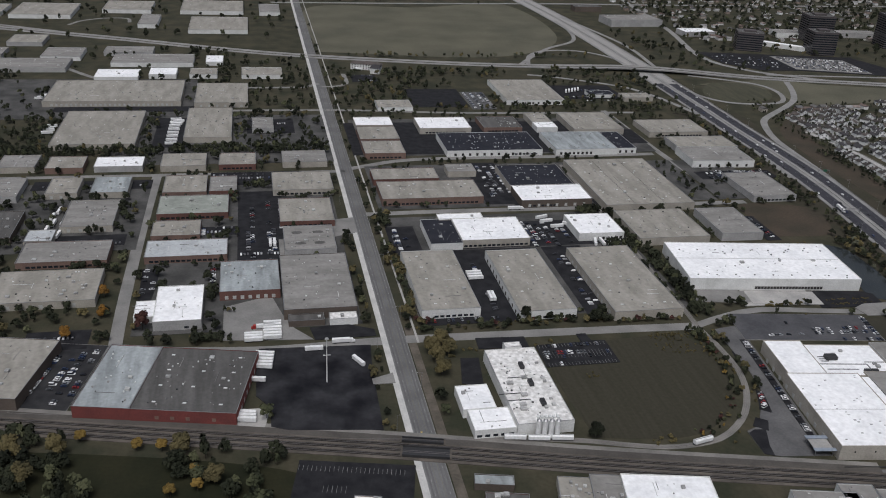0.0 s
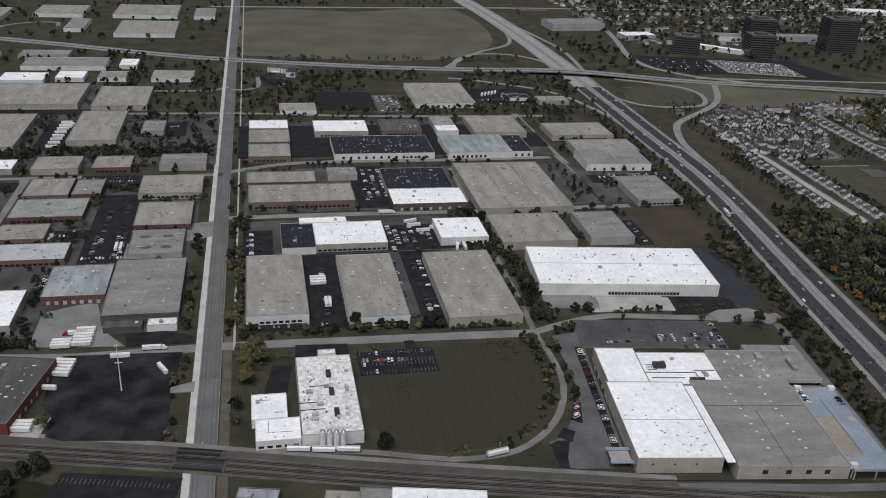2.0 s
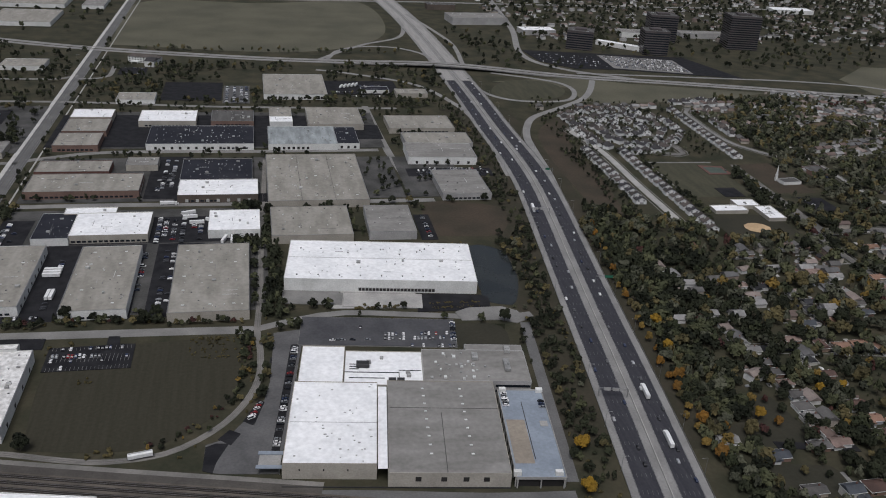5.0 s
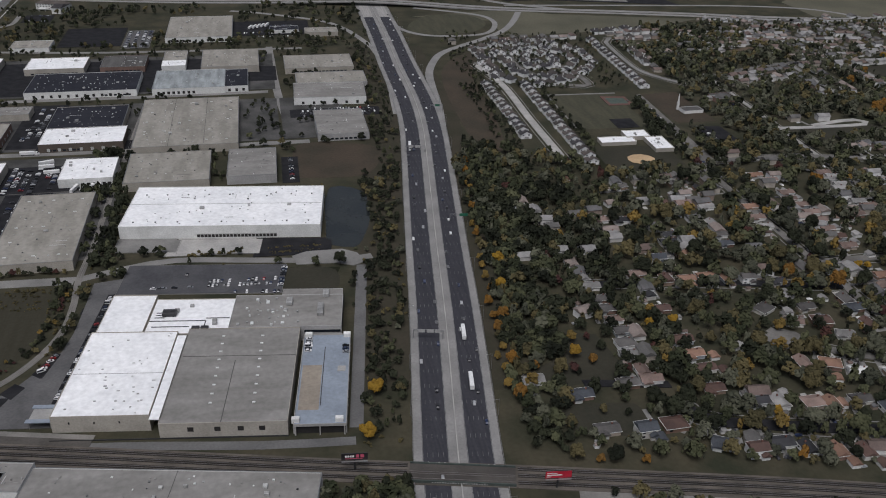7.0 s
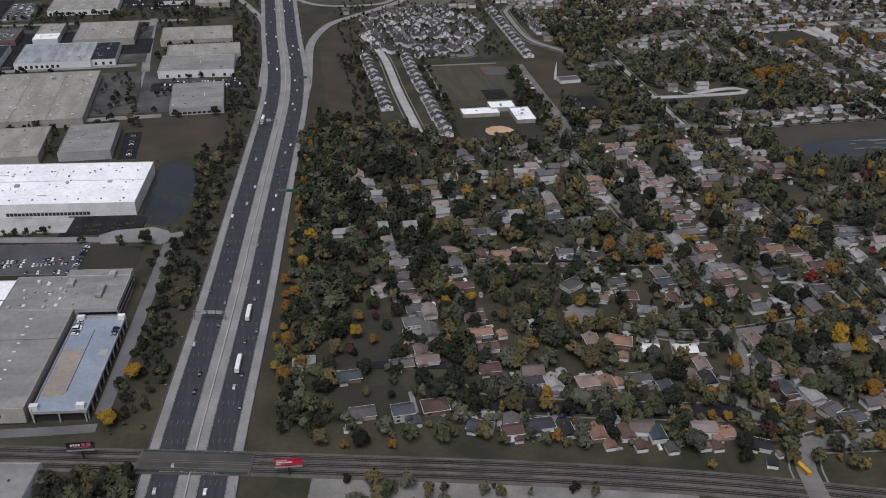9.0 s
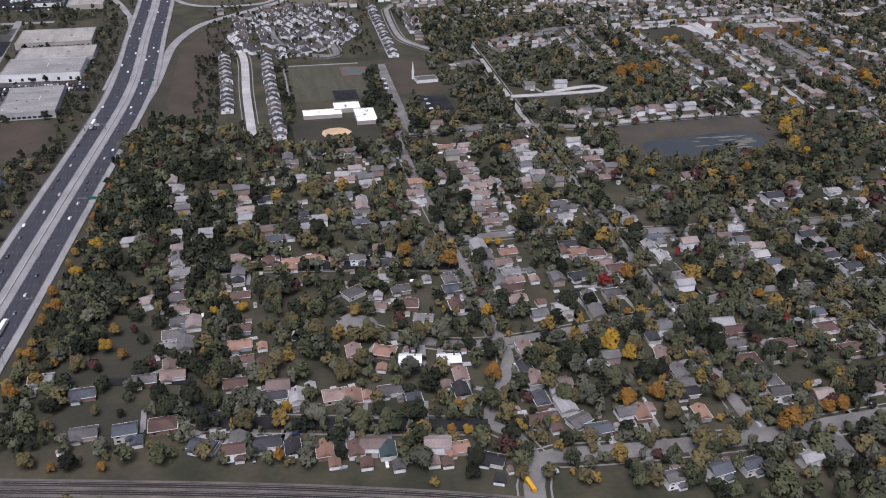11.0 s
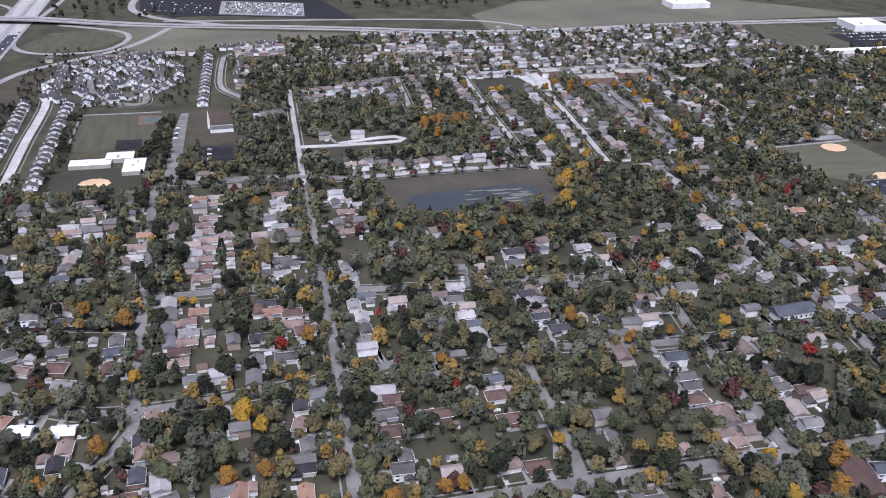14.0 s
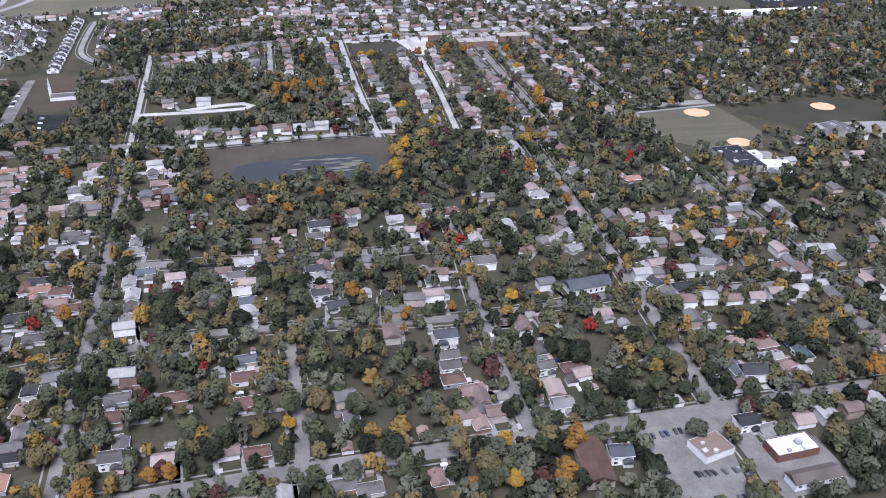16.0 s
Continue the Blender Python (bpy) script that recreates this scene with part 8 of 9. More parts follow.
# parish hall with a long dark roof and white walls
hall = thing("hall", pose(1468, 403, 0, 0, 0, 4), "long white hall with a dark pitched roof", "hall")
part("wall", mesh_from("wall", *gable_walls(0, 0, 30, 13, 5.0, 4.0), W_WHITE), None, hall)
part("roof", mesh_from("roof", *gable(0, 0, 30, 13, 5.0, 4.0, 0.6), ROOFS["slate"]), None, hall)
for k in range(7):
    slab("window", GLASS, hall, -12 + 4 * k, -6.53, 1.4, 1.3, 0.1, 1.8)
claim(1468, 400, 34, 22, 4, 2)
shed = thing("house", pose(1508, 207, 0, 0, 0, 2), "long white building with a grey pitched roof", "house")
part("wall", mesh_from("wall", *gable_walls(0, 0, 27, 9, 5.0, 2.4), W_WHITE), None, shed)
part("roof", mesh_from("roof", *gable(0, 0, 27, 9, 5.0, 2.4, 0.5), TOWNROOF), None, shed)
for k in range(6):
    slab("window", GLASS, shed, -11 + 4.4 * k, -4.53, 2.6, 1.5, 0.1, 1.2)
steeple = thing("steeple", pose(1072, 874, 0), "slim white church steeple", "steeple")
bm = bmesh.new()
c = bmesh.ops.create_cone(bm, cap_ends=True, segments=4, radius1=1.6, radius2=0.1, depth=12)
bmesh.ops.translate(bm, verts=c["verts"], vec=(0, 0, 14))
part("spire", bm, W_WHITE, steeple)
slab("tower", W_WHITE, steeple, 0, 0, 0, 2.4, 2.4, 8)

# ---- trees ----
def crown_quads(rnd, n, radius, height, size, lobes, inner=((1.45, 1), (0.55, 4), (-0.25, 4)), loose=0.3):
    """Leaf tufts over a crown of uneven boughs: broad leaf masses inside, small ragged tufts outside."""
    boughs = [(0.0, 0.0, 0.1 * height, radius * 0.6)]
    for k in range(lobes):
        a = 6.283 * (k + rnd.uniform(0, 0.8)) / lobes
        e = rnd.uniform(-0.45, 0.2) if k % 3 else rnd.uniform(0.5, 1.15)
        q = radius * rnd.uniform(0.48, 0.72)
        boughs.append((q * math.cos(a) * math.cos(e), q * math.sin(a) * math.cos(e), height * 0.56 * math.sin(e), radius * rnd.uniform(0.27, 0.46)))
    tall = 0.85 * height / radius
    verts, faces, out = [], [], []

    def tuft(p, nrm, puff, e):
        u = nrm.orthogonal().normalized()
        v = nrm.cross(u)
        a = rnd.uniform(0, 6.283)
        c, s = math.cos(a), math.sin(a)
        u, v = u * c + v * s, v * c - u * s
        o = len(verts)
        for du, dv in ((-1, -0.7), (0.9, -0.85), (0.7, 0.95), (-0.75, 0.65)):
            w = p + u * (du * e * 0.5) + v * (dv * e * 0.5) - nrm * (0.06 * e * (abs(du) + abs(dv)))
            verts.append((w.x, w.y, w.z))
            out.append((puff.x, puff.y, puff.z))
        faces.append((o, o + 1, o + 2, o + 3))

    for cx, cy, cz, r in boughs:
        # the inner mass of each bough
        for e, m in inner:
            for k in range(m):
                a = 6.283 * (k + rnd.random()) / m
                d = Vector((math.cos(a) * math.cos(e), math.sin(a) * math.cos(e), math.sin(e)))
                p = Vector((cx, cy, cz)) + Vector((d.x, d.y, d.z * tall)) * r * 0.78
                tuft(p, d, (d * 0.6 + Vector((0, 0, 0.4))).normalized(), r * 1.35)
    weight = [r * r for *_, r in boughs]
    for _ in range(n):
        for _ in range(4):
            i = rnd.choices(range(len(boughs)), weight)[0]
            cx, cy, cz, r = boughs[i]
            z, a = rnd.uniform(-0.6, 1.0), rnd.uniform(0, 6.283)
            q = math.sqrt(max(0.0, 1 - z * z))
            d = Vector((q * math.cos(a), q * math.sin(a), z))
            p = Vector((cx, cy, cz)) + Vector((d.x, d.y, d.z * tall)) * r * rnd.uniform(0.9, 1.16)
            if not any(k != i and (p - Vector(b[:3])).length < 0.85 * b[3] for k, b in enumerate(boughs)):
                break
        jig = Vector((rnd.uniform(-1, 1), rnd.uniform(-1, 1), rnd.uniform(-0.6, 1)))
        puff = (d * 0.6 + p.normalized() * 0.25 + Vector((0, 0, 0.3)) + jig * loose).normalized()
        tuft(p, (d + jig * 0.55 + Vector((0, 0, 0.2))).normalized(), puff, size * rnd.uniform(0.55, 1.3))
    return verts, faces, out


def fluffed(me, out):
    """Let the tufts of a crown be lit as one rounded mass."""
    me.polygons.foreach_set("use_smooth", [True] * len(me.polygons))
    me.normals_split_custom_set_from_vertices(out)
    return me


def trunk_data(rnd, h, r, limbs):
    """A tapered trunk with a few limbs reaching into the crown."""
    def stick(a, b, r0, r1, n=6):
        d = (b - a).normalized()
        u = d.orthogonal().normalized()
        v = d.cross(u)
        ring = [(a if k == 0 else b) + (u * math.cos(6.283 * i / n) + v * math.sin(6.283 * i / n)) * (r0 if k == 0 else r1) for k in (0, 1) for i in range(n)]
        return [tuple(p) for p in ring], [(i, (i + 1) % n, n + (i + 1) % n, n + i) for i in range(n)] + [tuple(range(n, 2 * n))]
    out = [stick(Vector((0, 0, -0.2)), Vector((0.1, 0, h)), r, r * 0.45)]
    for k in range(limbs):
        a = 6.283 * k / limbs + rnd.uniform(-0.4, 0.4)
        z = h * rnd.uniform(0.45, 0.8)
        out.append(stick(Vector((0, 0, z)), Vector((h * 0.42 * math.cos(a), h * 0.42 * math.sin(a), z + h * rnd.uniform(0.2, 0.42))), r * 0.4, r * 0.14, 5))
    return joined(out)


tree_rnd = random.Random(77)
TREES = {}
LEAFWORD = {"green": "leafy green", "dark": "dark green", "olive": "olive green", "ochre": "dull ochre autumn", "yellow": "bright yellow autumn", "orange": "orange autumn", "red": "red autumn", "maroon": "dark maroon", "grey": "greyish green"}
for tone in LEAF:
    TREES[tone] = []
    for k in range(4 if tone in ("green", "dark", "olive", "grey") else 3):
        ob = thing("tree", pose(0, 0, -120), f"{LEAFWORD[tone]} tree standing among lawns and houses", "tree")
        part("trunk", mesh_from("trunk", *trunk_data(tree_rnd, 5.0, 0.32, 5), BARK), None, ob)
        v, f, out = crown_quads(tree_rnd, 440, 4.4, tree_rnd.uniform(4.6, 6.2), 0.78, 10)
        part("crown", fluffed(mesh_from("crown", [(x, y, z + 5.6) for x, y, z in v], f, LEAF[tone]), out), None, ob)
        TREES[tone].append(ob)
TREECOUNT, LATER = [0], []


def put_tree(x, y, size, tone, group="garden trees"):
    """A tree with its crown's radius in metres."""
    TREECOUNT[0] += 1
    s = 1.3 * size / 4.4
    m = pose(x, y, 0, 0, 0, tree_rnd.uniform(0, 360)) @ Matrix.Diagonal((s, s, s * tree_rnd.uniform(0.9, 1.15), 1))
    tagged(copy_thing(tree_rnd.choice(TREES[tone]), m), group=group)


def set_tree(x, y, crown, tone):
    """A tree of the near gardens with its crown's radius in metres."""
    crown = min(6.8, 0.80 * crown)
    claim(x, y, 1.5 * crown, 1.5 * crown, 0, 0)
    if TREECOUNT[0] < 300:
        put_tree(x, y, crown / 1.3, tone)
    else:
        LATER.append((x, y, crown / 1.25, tone))


for tone, size, places in (
    ("yellow", 5, [(1397, 659), (1563, 763)]),
    ("yellow", 3.6, [(1578, 863)]),
    ("orange", 4.5, [(1315, 828), (1335, 833), (1296, 822)]),
    ("orange", 3.4, [(1111, 658), (1519, 668), (1543, 951), (1580, 932), (1504, 933)]),
    ("red", 3.6, [(1591, 600)]),
    ("yellow", 4, [(773, 552), (764, 510), (648, 365), (658, 405)]),
    ("orange", 3.6, [(756, 473), (748, 420), (744, 386)]),
    ("ochre", 3, [(67, 442), (46, 469), (-4, 485), (54, 426), (-45, 479), (69, 429), (31, 472)]),
    ("olive", 5, [(-29, 447), (-15, 471), (-41, 474), (58, 466), (79, 434)]),
    ("maroon", 5, [(20, 620)]),
    ("orange", 3.5, [(-34, 614), (-15, 676), (-12, 643)]),
    ("ochre", 5.5, [(1510, 650), (1386, 642), (1583, 312), (1419, 676)]),
    ("orange", 5, [(1298, 831), (1308, 836), (1319, 842), (1334, 838), (1344, 840), (1305, 798), (1566, 775), (1557, 742), (1594, 273), (1387, 235)]),
    ("yellow", 4, [(1419, 763), (1438, 712), (1414, 761), (1572, 863), (1407, 942), (1417, 940), (1452, 1033)]),
    ("orange", 4, [(1463, 1013), (1379, 970), (1474, 937), (1493, 957), (1512, 949), (1532, 943), (1566, 937), (1582, 929), (1574, 896), (1522, 727), (1523, 760), (1337, 937)]),
    ("olive", 5, [(234, 561), (235, 546), (236, 530), (247, 557), (243, 568)]),
    ("dark", 4, [(652, 569), (320, 601), (377, 592), (385, 600), (322, 445)]),
):
    for x, y in places:
        put_tree(x, y, size, tone, "coloured trees")
        claim(x, y, 3, 3, 0, 0)

for x, y, crown in (
    (1431, 228, 9.2), (1387, 252, 5.8), (1167, 257, 6.7), (1082, 263, 2.9), (1062, 264, 2.9), (1509, 266, 6.4), (1307, 270, 8.2), (981, 274, 5.1), (1448, 276, 8.2), (1502, 279, 5.8),
    (1207, 283, 5.1), (985, 284, 6.4), (1275, 284, 7.1), (1424, 285, 6.3), (1373, 287, 5.6), (1218, 289, 8.1), (1438, 290, 7.7), (1345, 297, 6.2), (1009, 298, 6.7), (1391, 300, 7.7),
    (995, 303, 5.5), (918, 303, 4.7), (1229, 307, 4.2), (1568, 310, 5.6), (1322, 322, 7.1), (1430, 323, 8.8), (782, 324, 6.3), (962, 324, 8.1), (1181, 329, 6.7), (1100, 330, 7.1),
):
    set_tree(x, y, crown, "dark")
for x, y, crown in (
    (1111, 331, 6.5), (1338, 331, 7.3), (943, 332, 5.6), (1418, 338, 6.9), (1303, 339, 12), (1154, 343, 7.4), (1057, 349, 8.1), (1334, 353, 6.8), (831, 354, 8.1), (1184, 354, 6.4),
    (1077, 357, 8), (1161, 359, 6.4), (842, 363, 8.3), (1149, 364, 6.4), (1300, 364, 6.8), (1228, 365, 5.3), (1017, 367, 6.2), (824, 369, 6.4), (1230, 386, 4.8), (1016, 403, 6.5),
    (1239, 404, 9.3), (1036, 406, 4.4), (1081, 406, 10.1), (1096, 407, 7.4), (1196, 413, 10.8), (1091, 450, 7.2), (1667, 453, 13.6), (1432, 458, 6.6), (1141, 459, 5.9), (1316, 462, 6.4),
):
    set_tree(x, y, crown, "dark")
for x, y, crown in (
    (954, 466, 9.4), (1039, 474, 8.1), (1094, 482, 8.4), (1201, 490, 8.8), (1654, 490, 8.4), (1166, 491, 7.9), (1493, 495, 7.1), (1086, 515, 8.7), (1698, 516, 11.8), (935, 520, 8.3),
    (880, 520, 9.9), (1030, 520, 9.5), (931, 538, 8.5), (914, 540, 9.4), (1156, 541, 12), (1022, 544, 9.8), (891, 562, 9.6), (1422, 562, 11.4), (1052, 567, 9.3), (1455, 572, 9.7),
    (1054, 607, 8.9), (1081, 608, 8.7), (1033, 613, 10.7), (1101, 642, 8.1), (985, 675, 9.2), (1016, 675, 9.3),
):
    set_tree(x, y, crown, "dark")
for x, y, crown in (
    (1361, 236, 6.2), (1364, 265, 5.9), (1258, 304, 5.1), (987, 306, 3.9), (963, 314, 4), (1139, 329, 3.6), (893, 345, 4.1), (1099, 349, 6.1), (1090, 358, 9.1), (1412, 397, 6),
    (1027, 412, 5.5), (972, 417, 3.2), (791, 422, 5.5), (855, 449, 4.4), (873, 450, 4.8), (1060, 499, 4.2), (1053, 501, 4.2), (1118, 503, 3.8), (1381, 503, 3.8), (1110, 505, 3.8),
    (1420, 539, 4.1), (1224, 588, 4.5), (1378, 596, 6.7), (1380, 616, 7.9),
):
    set_tree(x, y, crown, "yellow")
for x, y, crown in (
    (1339, 239, 5), (1399, 255, 8.9), (1158, 271, 9.3), (1188, 280, 5.6), (1197, 280, 5.6), (978, 308, 3.9), (1080, 309, 7), (1099, 311, 6.4), (798, 319, 3.4), (773, 324, 3.4),
    (986, 325, 5), (1013, 347, 6.6), (1341, 392, 5.8), (1213, 394, 4.8), (1118, 395, 3.3), (1371, 395, 4.4), (762, 414, 4), (1311, 425, 6.4), (1591, 429, 6.7), (1134, 434, 6.7),
    (1017, 475, 8.1), (989, 496, 6.5), (1502, 527, 6), (1281, 556, 6.2), (1310, 579, 5.5), (1490, 585, 11), (1111, 650, 6.6),
):
    set_tree(x, y, crown, "orange")
for x, y, crown in (
    (1466, 249, 7.9), (958, 286, 8.2), (1269, 299, 6.6), (1332, 300, 6.2), (1164, 310, 8), (1059, 317, 7.7), (909, 332, 10), (1321, 338, 5.9), (1433, 345, 7.7), (1132, 361, 5.7),
    (966, 362, 8.7), (1199, 372, 6.6), (1242, 387, 7.6), (1315, 392, 8.7), (992, 393, 7.8), (1152, 405, 6.9), (1160, 428, 10.4), (1003, 476, 7.2), (942, 497, 10.6), (959, 499, 9.9),
    (971, 528, 9.4), (1178, 530, 8.4), (1034, 573, 9.2), (1126, 577, 8.5), (1404, 585, 12.7), (1215, 626, 7.6), (946, 680, 10.2),
):
    set_tree(x, y, crown, "grey")
for x, y, crown in (
    (1351, 250, 9.8), (1340, 264, 7.6), (1119, 266, 7.8), (1106, 268, 8.4), (1079, 276, 4.2), (1048, 279, 3.6), (1100, 295, 6.9), (1480, 300, 8.7), (1135, 302, 7.1), (1242, 302, 7.2),
    (1275, 314, 8.8), (761, 329, 6.3), (1490, 330, 9.2), (871, 335, 8.3), (1216, 341, 6.3), (1106, 357, 6.8), (927, 366, 8), (854, 373, 7.1), (940, 378, 6.1), (1270, 382, 7),
    (978, 394, 7.1), (949, 399, 7.7), (777, 407, 6), (917, 412, 9.3), (888, 423, 5), (903, 427, 6.5), (1566, 445, 5.9), (1267, 454, 7.8), (894, 457, 7.5), (845, 470, 4.5),
):
    set_tree(x, y, crown, "olive")
for x, y, crown in (
    (1144, 482, 6.9), (1263, 488, 5.7), (1010, 496, 9.1), (980, 504, 7.4), (1128, 509, 7.2), (996, 521, 10.3), (1259, 549, 8.8), (1114, 550, 7.5), (1113, 567, 7.4), (1330, 597, 7.6),
    (935, 603, 11.2),
):
    set_tree(x, y, crown, "olive")
for x, y, crown in (
    (1310, 253, 6.8), (1252, 279, 5.2), (1146, 283, 4.9), (1477, 283, 6.5), (1463, 290, 7.2), (1152, 299, 6.5), (1294, 307, 9.3), (1208, 309, 7.8), (1476, 314, 8.2), (946, 316, 8.3),
    (1260, 317, 8.7), (931, 320, 8.3), (1047, 321, 7.1), (1004, 322, 10.9), (1079, 325, 8.6), (1149, 330, 6), (1372, 339, 6.8), (1388, 344, 9), (1258, 348, 6.5), (1195, 355, 7.1),
    (757, 357, 10.4), (1039, 357, 8.9), (1280, 357, 11.6), (1427, 367, 8.7), (903, 373, 10), (857, 388, 7.3), (1167, 388, 8.1), (1190, 391, 6.8), (1006, 392, 8.6), (909, 395, 9.7),
):
    set_tree(x, y, crown, "green")
for x, y, crown in (
    (1200, 396, 7.6), (856, 403, 8.2), (1261, 414, 6.6), (1443, 422, 7.1), (1277, 424, 10.5), (1431, 429, 10.4), (852, 430, 7.1), (1353, 434, 11.9), (921, 437, 9.6), (895, 439, 8.1),
    (1331, 440, 7.8), (1224, 441, 7.5), (1439, 442, 7.3), (1041, 449, 7), (1321, 452, 7.1), (929, 453, 9.9), (977, 467, 10.3), (1496, 472, 8.7), (1466, 475, 7.7), (1277, 500, 8.3),
    (1535, 504, 10.1), (1190, 512, 7.4), (1242, 512, 8.4), (1596, 532, 9.6), (1203, 536, 9.4), (1356, 547, 10), (984, 552, 9.8), (1141, 554, 12.2), (1379, 563, 10.3), (912, 591, 13.8),
):
    set_tree(x, y, crown, "green")
for x, y, crown in (
    (1232, 598, 8.4), (899, 627, 11.4), (881, 630, 11.4), (1161, 635, 8.5), (1002, 653, 11.1),
):
    set_tree(x, y, crown, "green")
for x, y, crown in (
    (1041, 258, 4.6), (1032, 266, 2.9), (961, 273, 3.7), (1171, 274, 7.5), (1031, 284, 4.2), (1314, 285, 9.7), (1343, 285, 5.5), (1010, 288, 4.7), (1300, 288, 6.6), (1187, 298, 6.4),
    (1035, 303, 4.3), (1131, 320, 6), (1107, 321, 5.3), (889, 334, 6.8), (1506, 337, 8.6), (1137, 343, 3.7), (1595, 370, 7), (1074, 375, 6.4), (1125, 389, 6.6), (1083, 390, 5.8),
    (898, 391, 5.4), (755, 398, 6.2), (1590, 402, 7.3), (930, 406, 7.1), (1502, 415, 9.7), (1210, 418, 5), (1179, 422, 7.9), (1180, 435, 5.1), (1395, 438, 6.3), (1395, 458, 6.5),
):
    set_tree(x, y, crown, "ochre")
for x, y, crown in (
    (861, 464, 5.2), (1604, 472, 7.1), (1590, 478, 11.8), (1024, 497, 6.6), (1157, 509, 7), (1050, 529, 7.9), (1105, 531, 8), (1502, 550, 7.6), (1047, 552, 6.3), (1100, 553, 7.5),
    (942, 562, 7), (1272, 571, 7.3), (997, 599, 10.4), (959, 609, 9.4),
):
    set_tree(x, y, crown, "ochre")
for x, y, crown in (
    (1140, 318, 4.1), (1549, 320, 5.6), (1376, 323, 8.6), (818, 399, 5.3), (1531, 405, 8), (786, 407, 5), (1029, 436, 5.3), (1393, 490, 5.9), (1168, 590, 6.3),
):
    set_tree(x, y, crown, "maroon")
for x, y, crown in (
    (1449, 354, 6.4), (1215, 366, 4.6), (1116, 430, 6.6), (1184, 457, 4.9), (1537, 460, 6), (1400, 480, 5.9), (1583, 587, 6.1),
):
    set_tree(x, y, crown, "red")

# many trees in one mesh for each leaf colour
LOW, PUFF = {}, {}
for grade, (n, tuft) in enumerate(((130, 1.2), (44, 1.9), (16, 2.7))):
    for k in range(9):
        v, f, out = crown_quads(tree_rnd, n, 4.4, tree_rnd.uniform(4.4, 6.0), tuft, 8 - 2 * grade, ((1.2, 1), (0.25, 3)), 0.18)
        LOW[grade, k] = np.array(v) + np.array((0, 0, 5.0))
        PUFF[grade, k] = np.array(out)
        if k >= 7:
            LOW[grade, k] = LOW[grade, k] * np.array((0.62, 0.62, 1.15))
SHRUB = np.array(crown_quads(tree_rnd, 30, 1.6, 1.3, 0.6, 3)[0]) + np.array((0, 0, 1.0))
MASS = {tone: [] for tone in LEAF}
POLES = []


def mass_tree(x, y, size, tone):
    MASS[tone].append((x, y, 1.21 * size / 4.4, tree_rnd.uniform(0, 6.283), (0 if y < 470 and x < 1640 and size > 3.3 else (1 if y < 860 and x < 1700 else 2), tree_rnd.randrange(9))))
    POLES.append((x, y, size))


for spot in LATER:
    mass_tree(*spot)


def scatter(x0, y0, x1, y1, count, tones, lo=3.2, hi=5.6, gap=3.2, solo=False, keep=None, seed=1, bare=-9.0):
    """Trees strewn over a stretch of the plan wherever nothing stands yet."""
    rnd = random.Random(seed + int(x0 * 3 + y0 * 7))
    done = 0
    for _ in range(count):
        x, y = rnd.uniform(x0, x1), rnd.uniform(y0, y1)
        if keep and not keep(x, y):
            continue
        if noise.noise(Vector((x * 0.012, y * 0.012, 5.5))) < bare or not is_free(x, y):
            continue
        size, tone = rnd.uniform(lo, hi), rnd.choice(tones)
        claim(x, y, gap, gap, 0, 0)
        if solo and TREECOUNT[0] < 300:
            put_tree(x, y, size, tone)
        else:
            mass_tree(x, y, size, tone)
        done += 1
    return done


WOOD = ["green"] * 6 + ["dark"] * 4 + ["olive"] * 3 + ["grey"] * 5 + ["olive"]
TOWNMIX = ["green"] * 16 + ["dark"] * 12 + ["grey"] * 13 + ["olive"] * 11 + ["ochre", "maroon"]
DARKWOOD = ["dark"] * 10 + ["green"] * 2
# extra greyish crowns for the far stretches, standing in for haze
HAZEMIX = ["grey"] * 8 + ["green"] * 4
FALL = ["ochre"] * 3 + ["orange"] + ["olive"] * 5 + ["green"] * 5 + ["grey"] * 3


def hw_x(y):
    return HW[along(HW, y)].x


scatter(838, 740, 863, 990, 130, DARKWOOD, 1.4, 2.6, 4.0)
scatter(925, 780, 937, 960, 90, DARKWOOD, 1.8, 3.0, 4.5)
# sheds, patios and family cars in the gardens
shed_rnd = random.Random(31)
walls, roofs, slabs, cars = [], [], [], []
for x, y, near in YARDS:
    if not near and shed_rnd.random() < 0.4:
        continue
    for _ in range(3):
        px, py = x + shed_rnd.uniform(-11, 11), y + shed_rnd.choice((-1, 1, 1)) * shed_rnd.uniform(7, 13)
        if not is_free(px, py):
            continue
        m = pose(px, py, 0, 0, 0, shed_rnd.choice((0, 90)) + shed_rnd.uniform(-5, 5))
        roll = shed_rnd.random()
        if roll < 0.45:
            w, d, h = shed_rnd.uniform(2.4, 4.2), shed_rnd.uniform(2.2, 3.4), shed_rnd.uniform(1.9, 2.4)
            for data, store in ((gable_walls(0, 0, w, d, h, 0.8), walls), (gable(0, 0, w, d, h, 0.8, 0.2), roofs)):
                store.append(([tuple(m @ Vector(v)) for v in data[0]], data[1]))
            claim(px, py, 3, 5, 0, 0)
        elif roll < 0.7:
            v, f = box_data(0, 0, 0.02, shed_rnd.uniform(3, 6), shed_rnd.uniform(2.5, 4.5), 0.12)
            slabs.append(([tuple(m @ Vector(q)) for q in v], f))
            claim(px, py, 4, 4, 0, 0)
        else:
            v = [tuple(m @ Vector((a, s * (0.88 if b < 1 else 0.74), b))) for s in (-1, 1) for a, b in hull]
            cars.append((v, [(i, 7 + i, 7 + (i + 1) % 7, (i + 1) % 7) for i in range(7)] + [tuple(range(7)), tuple(range(13, 6, -1))]))
            claim(px, py, 3, 5, 0, 0)
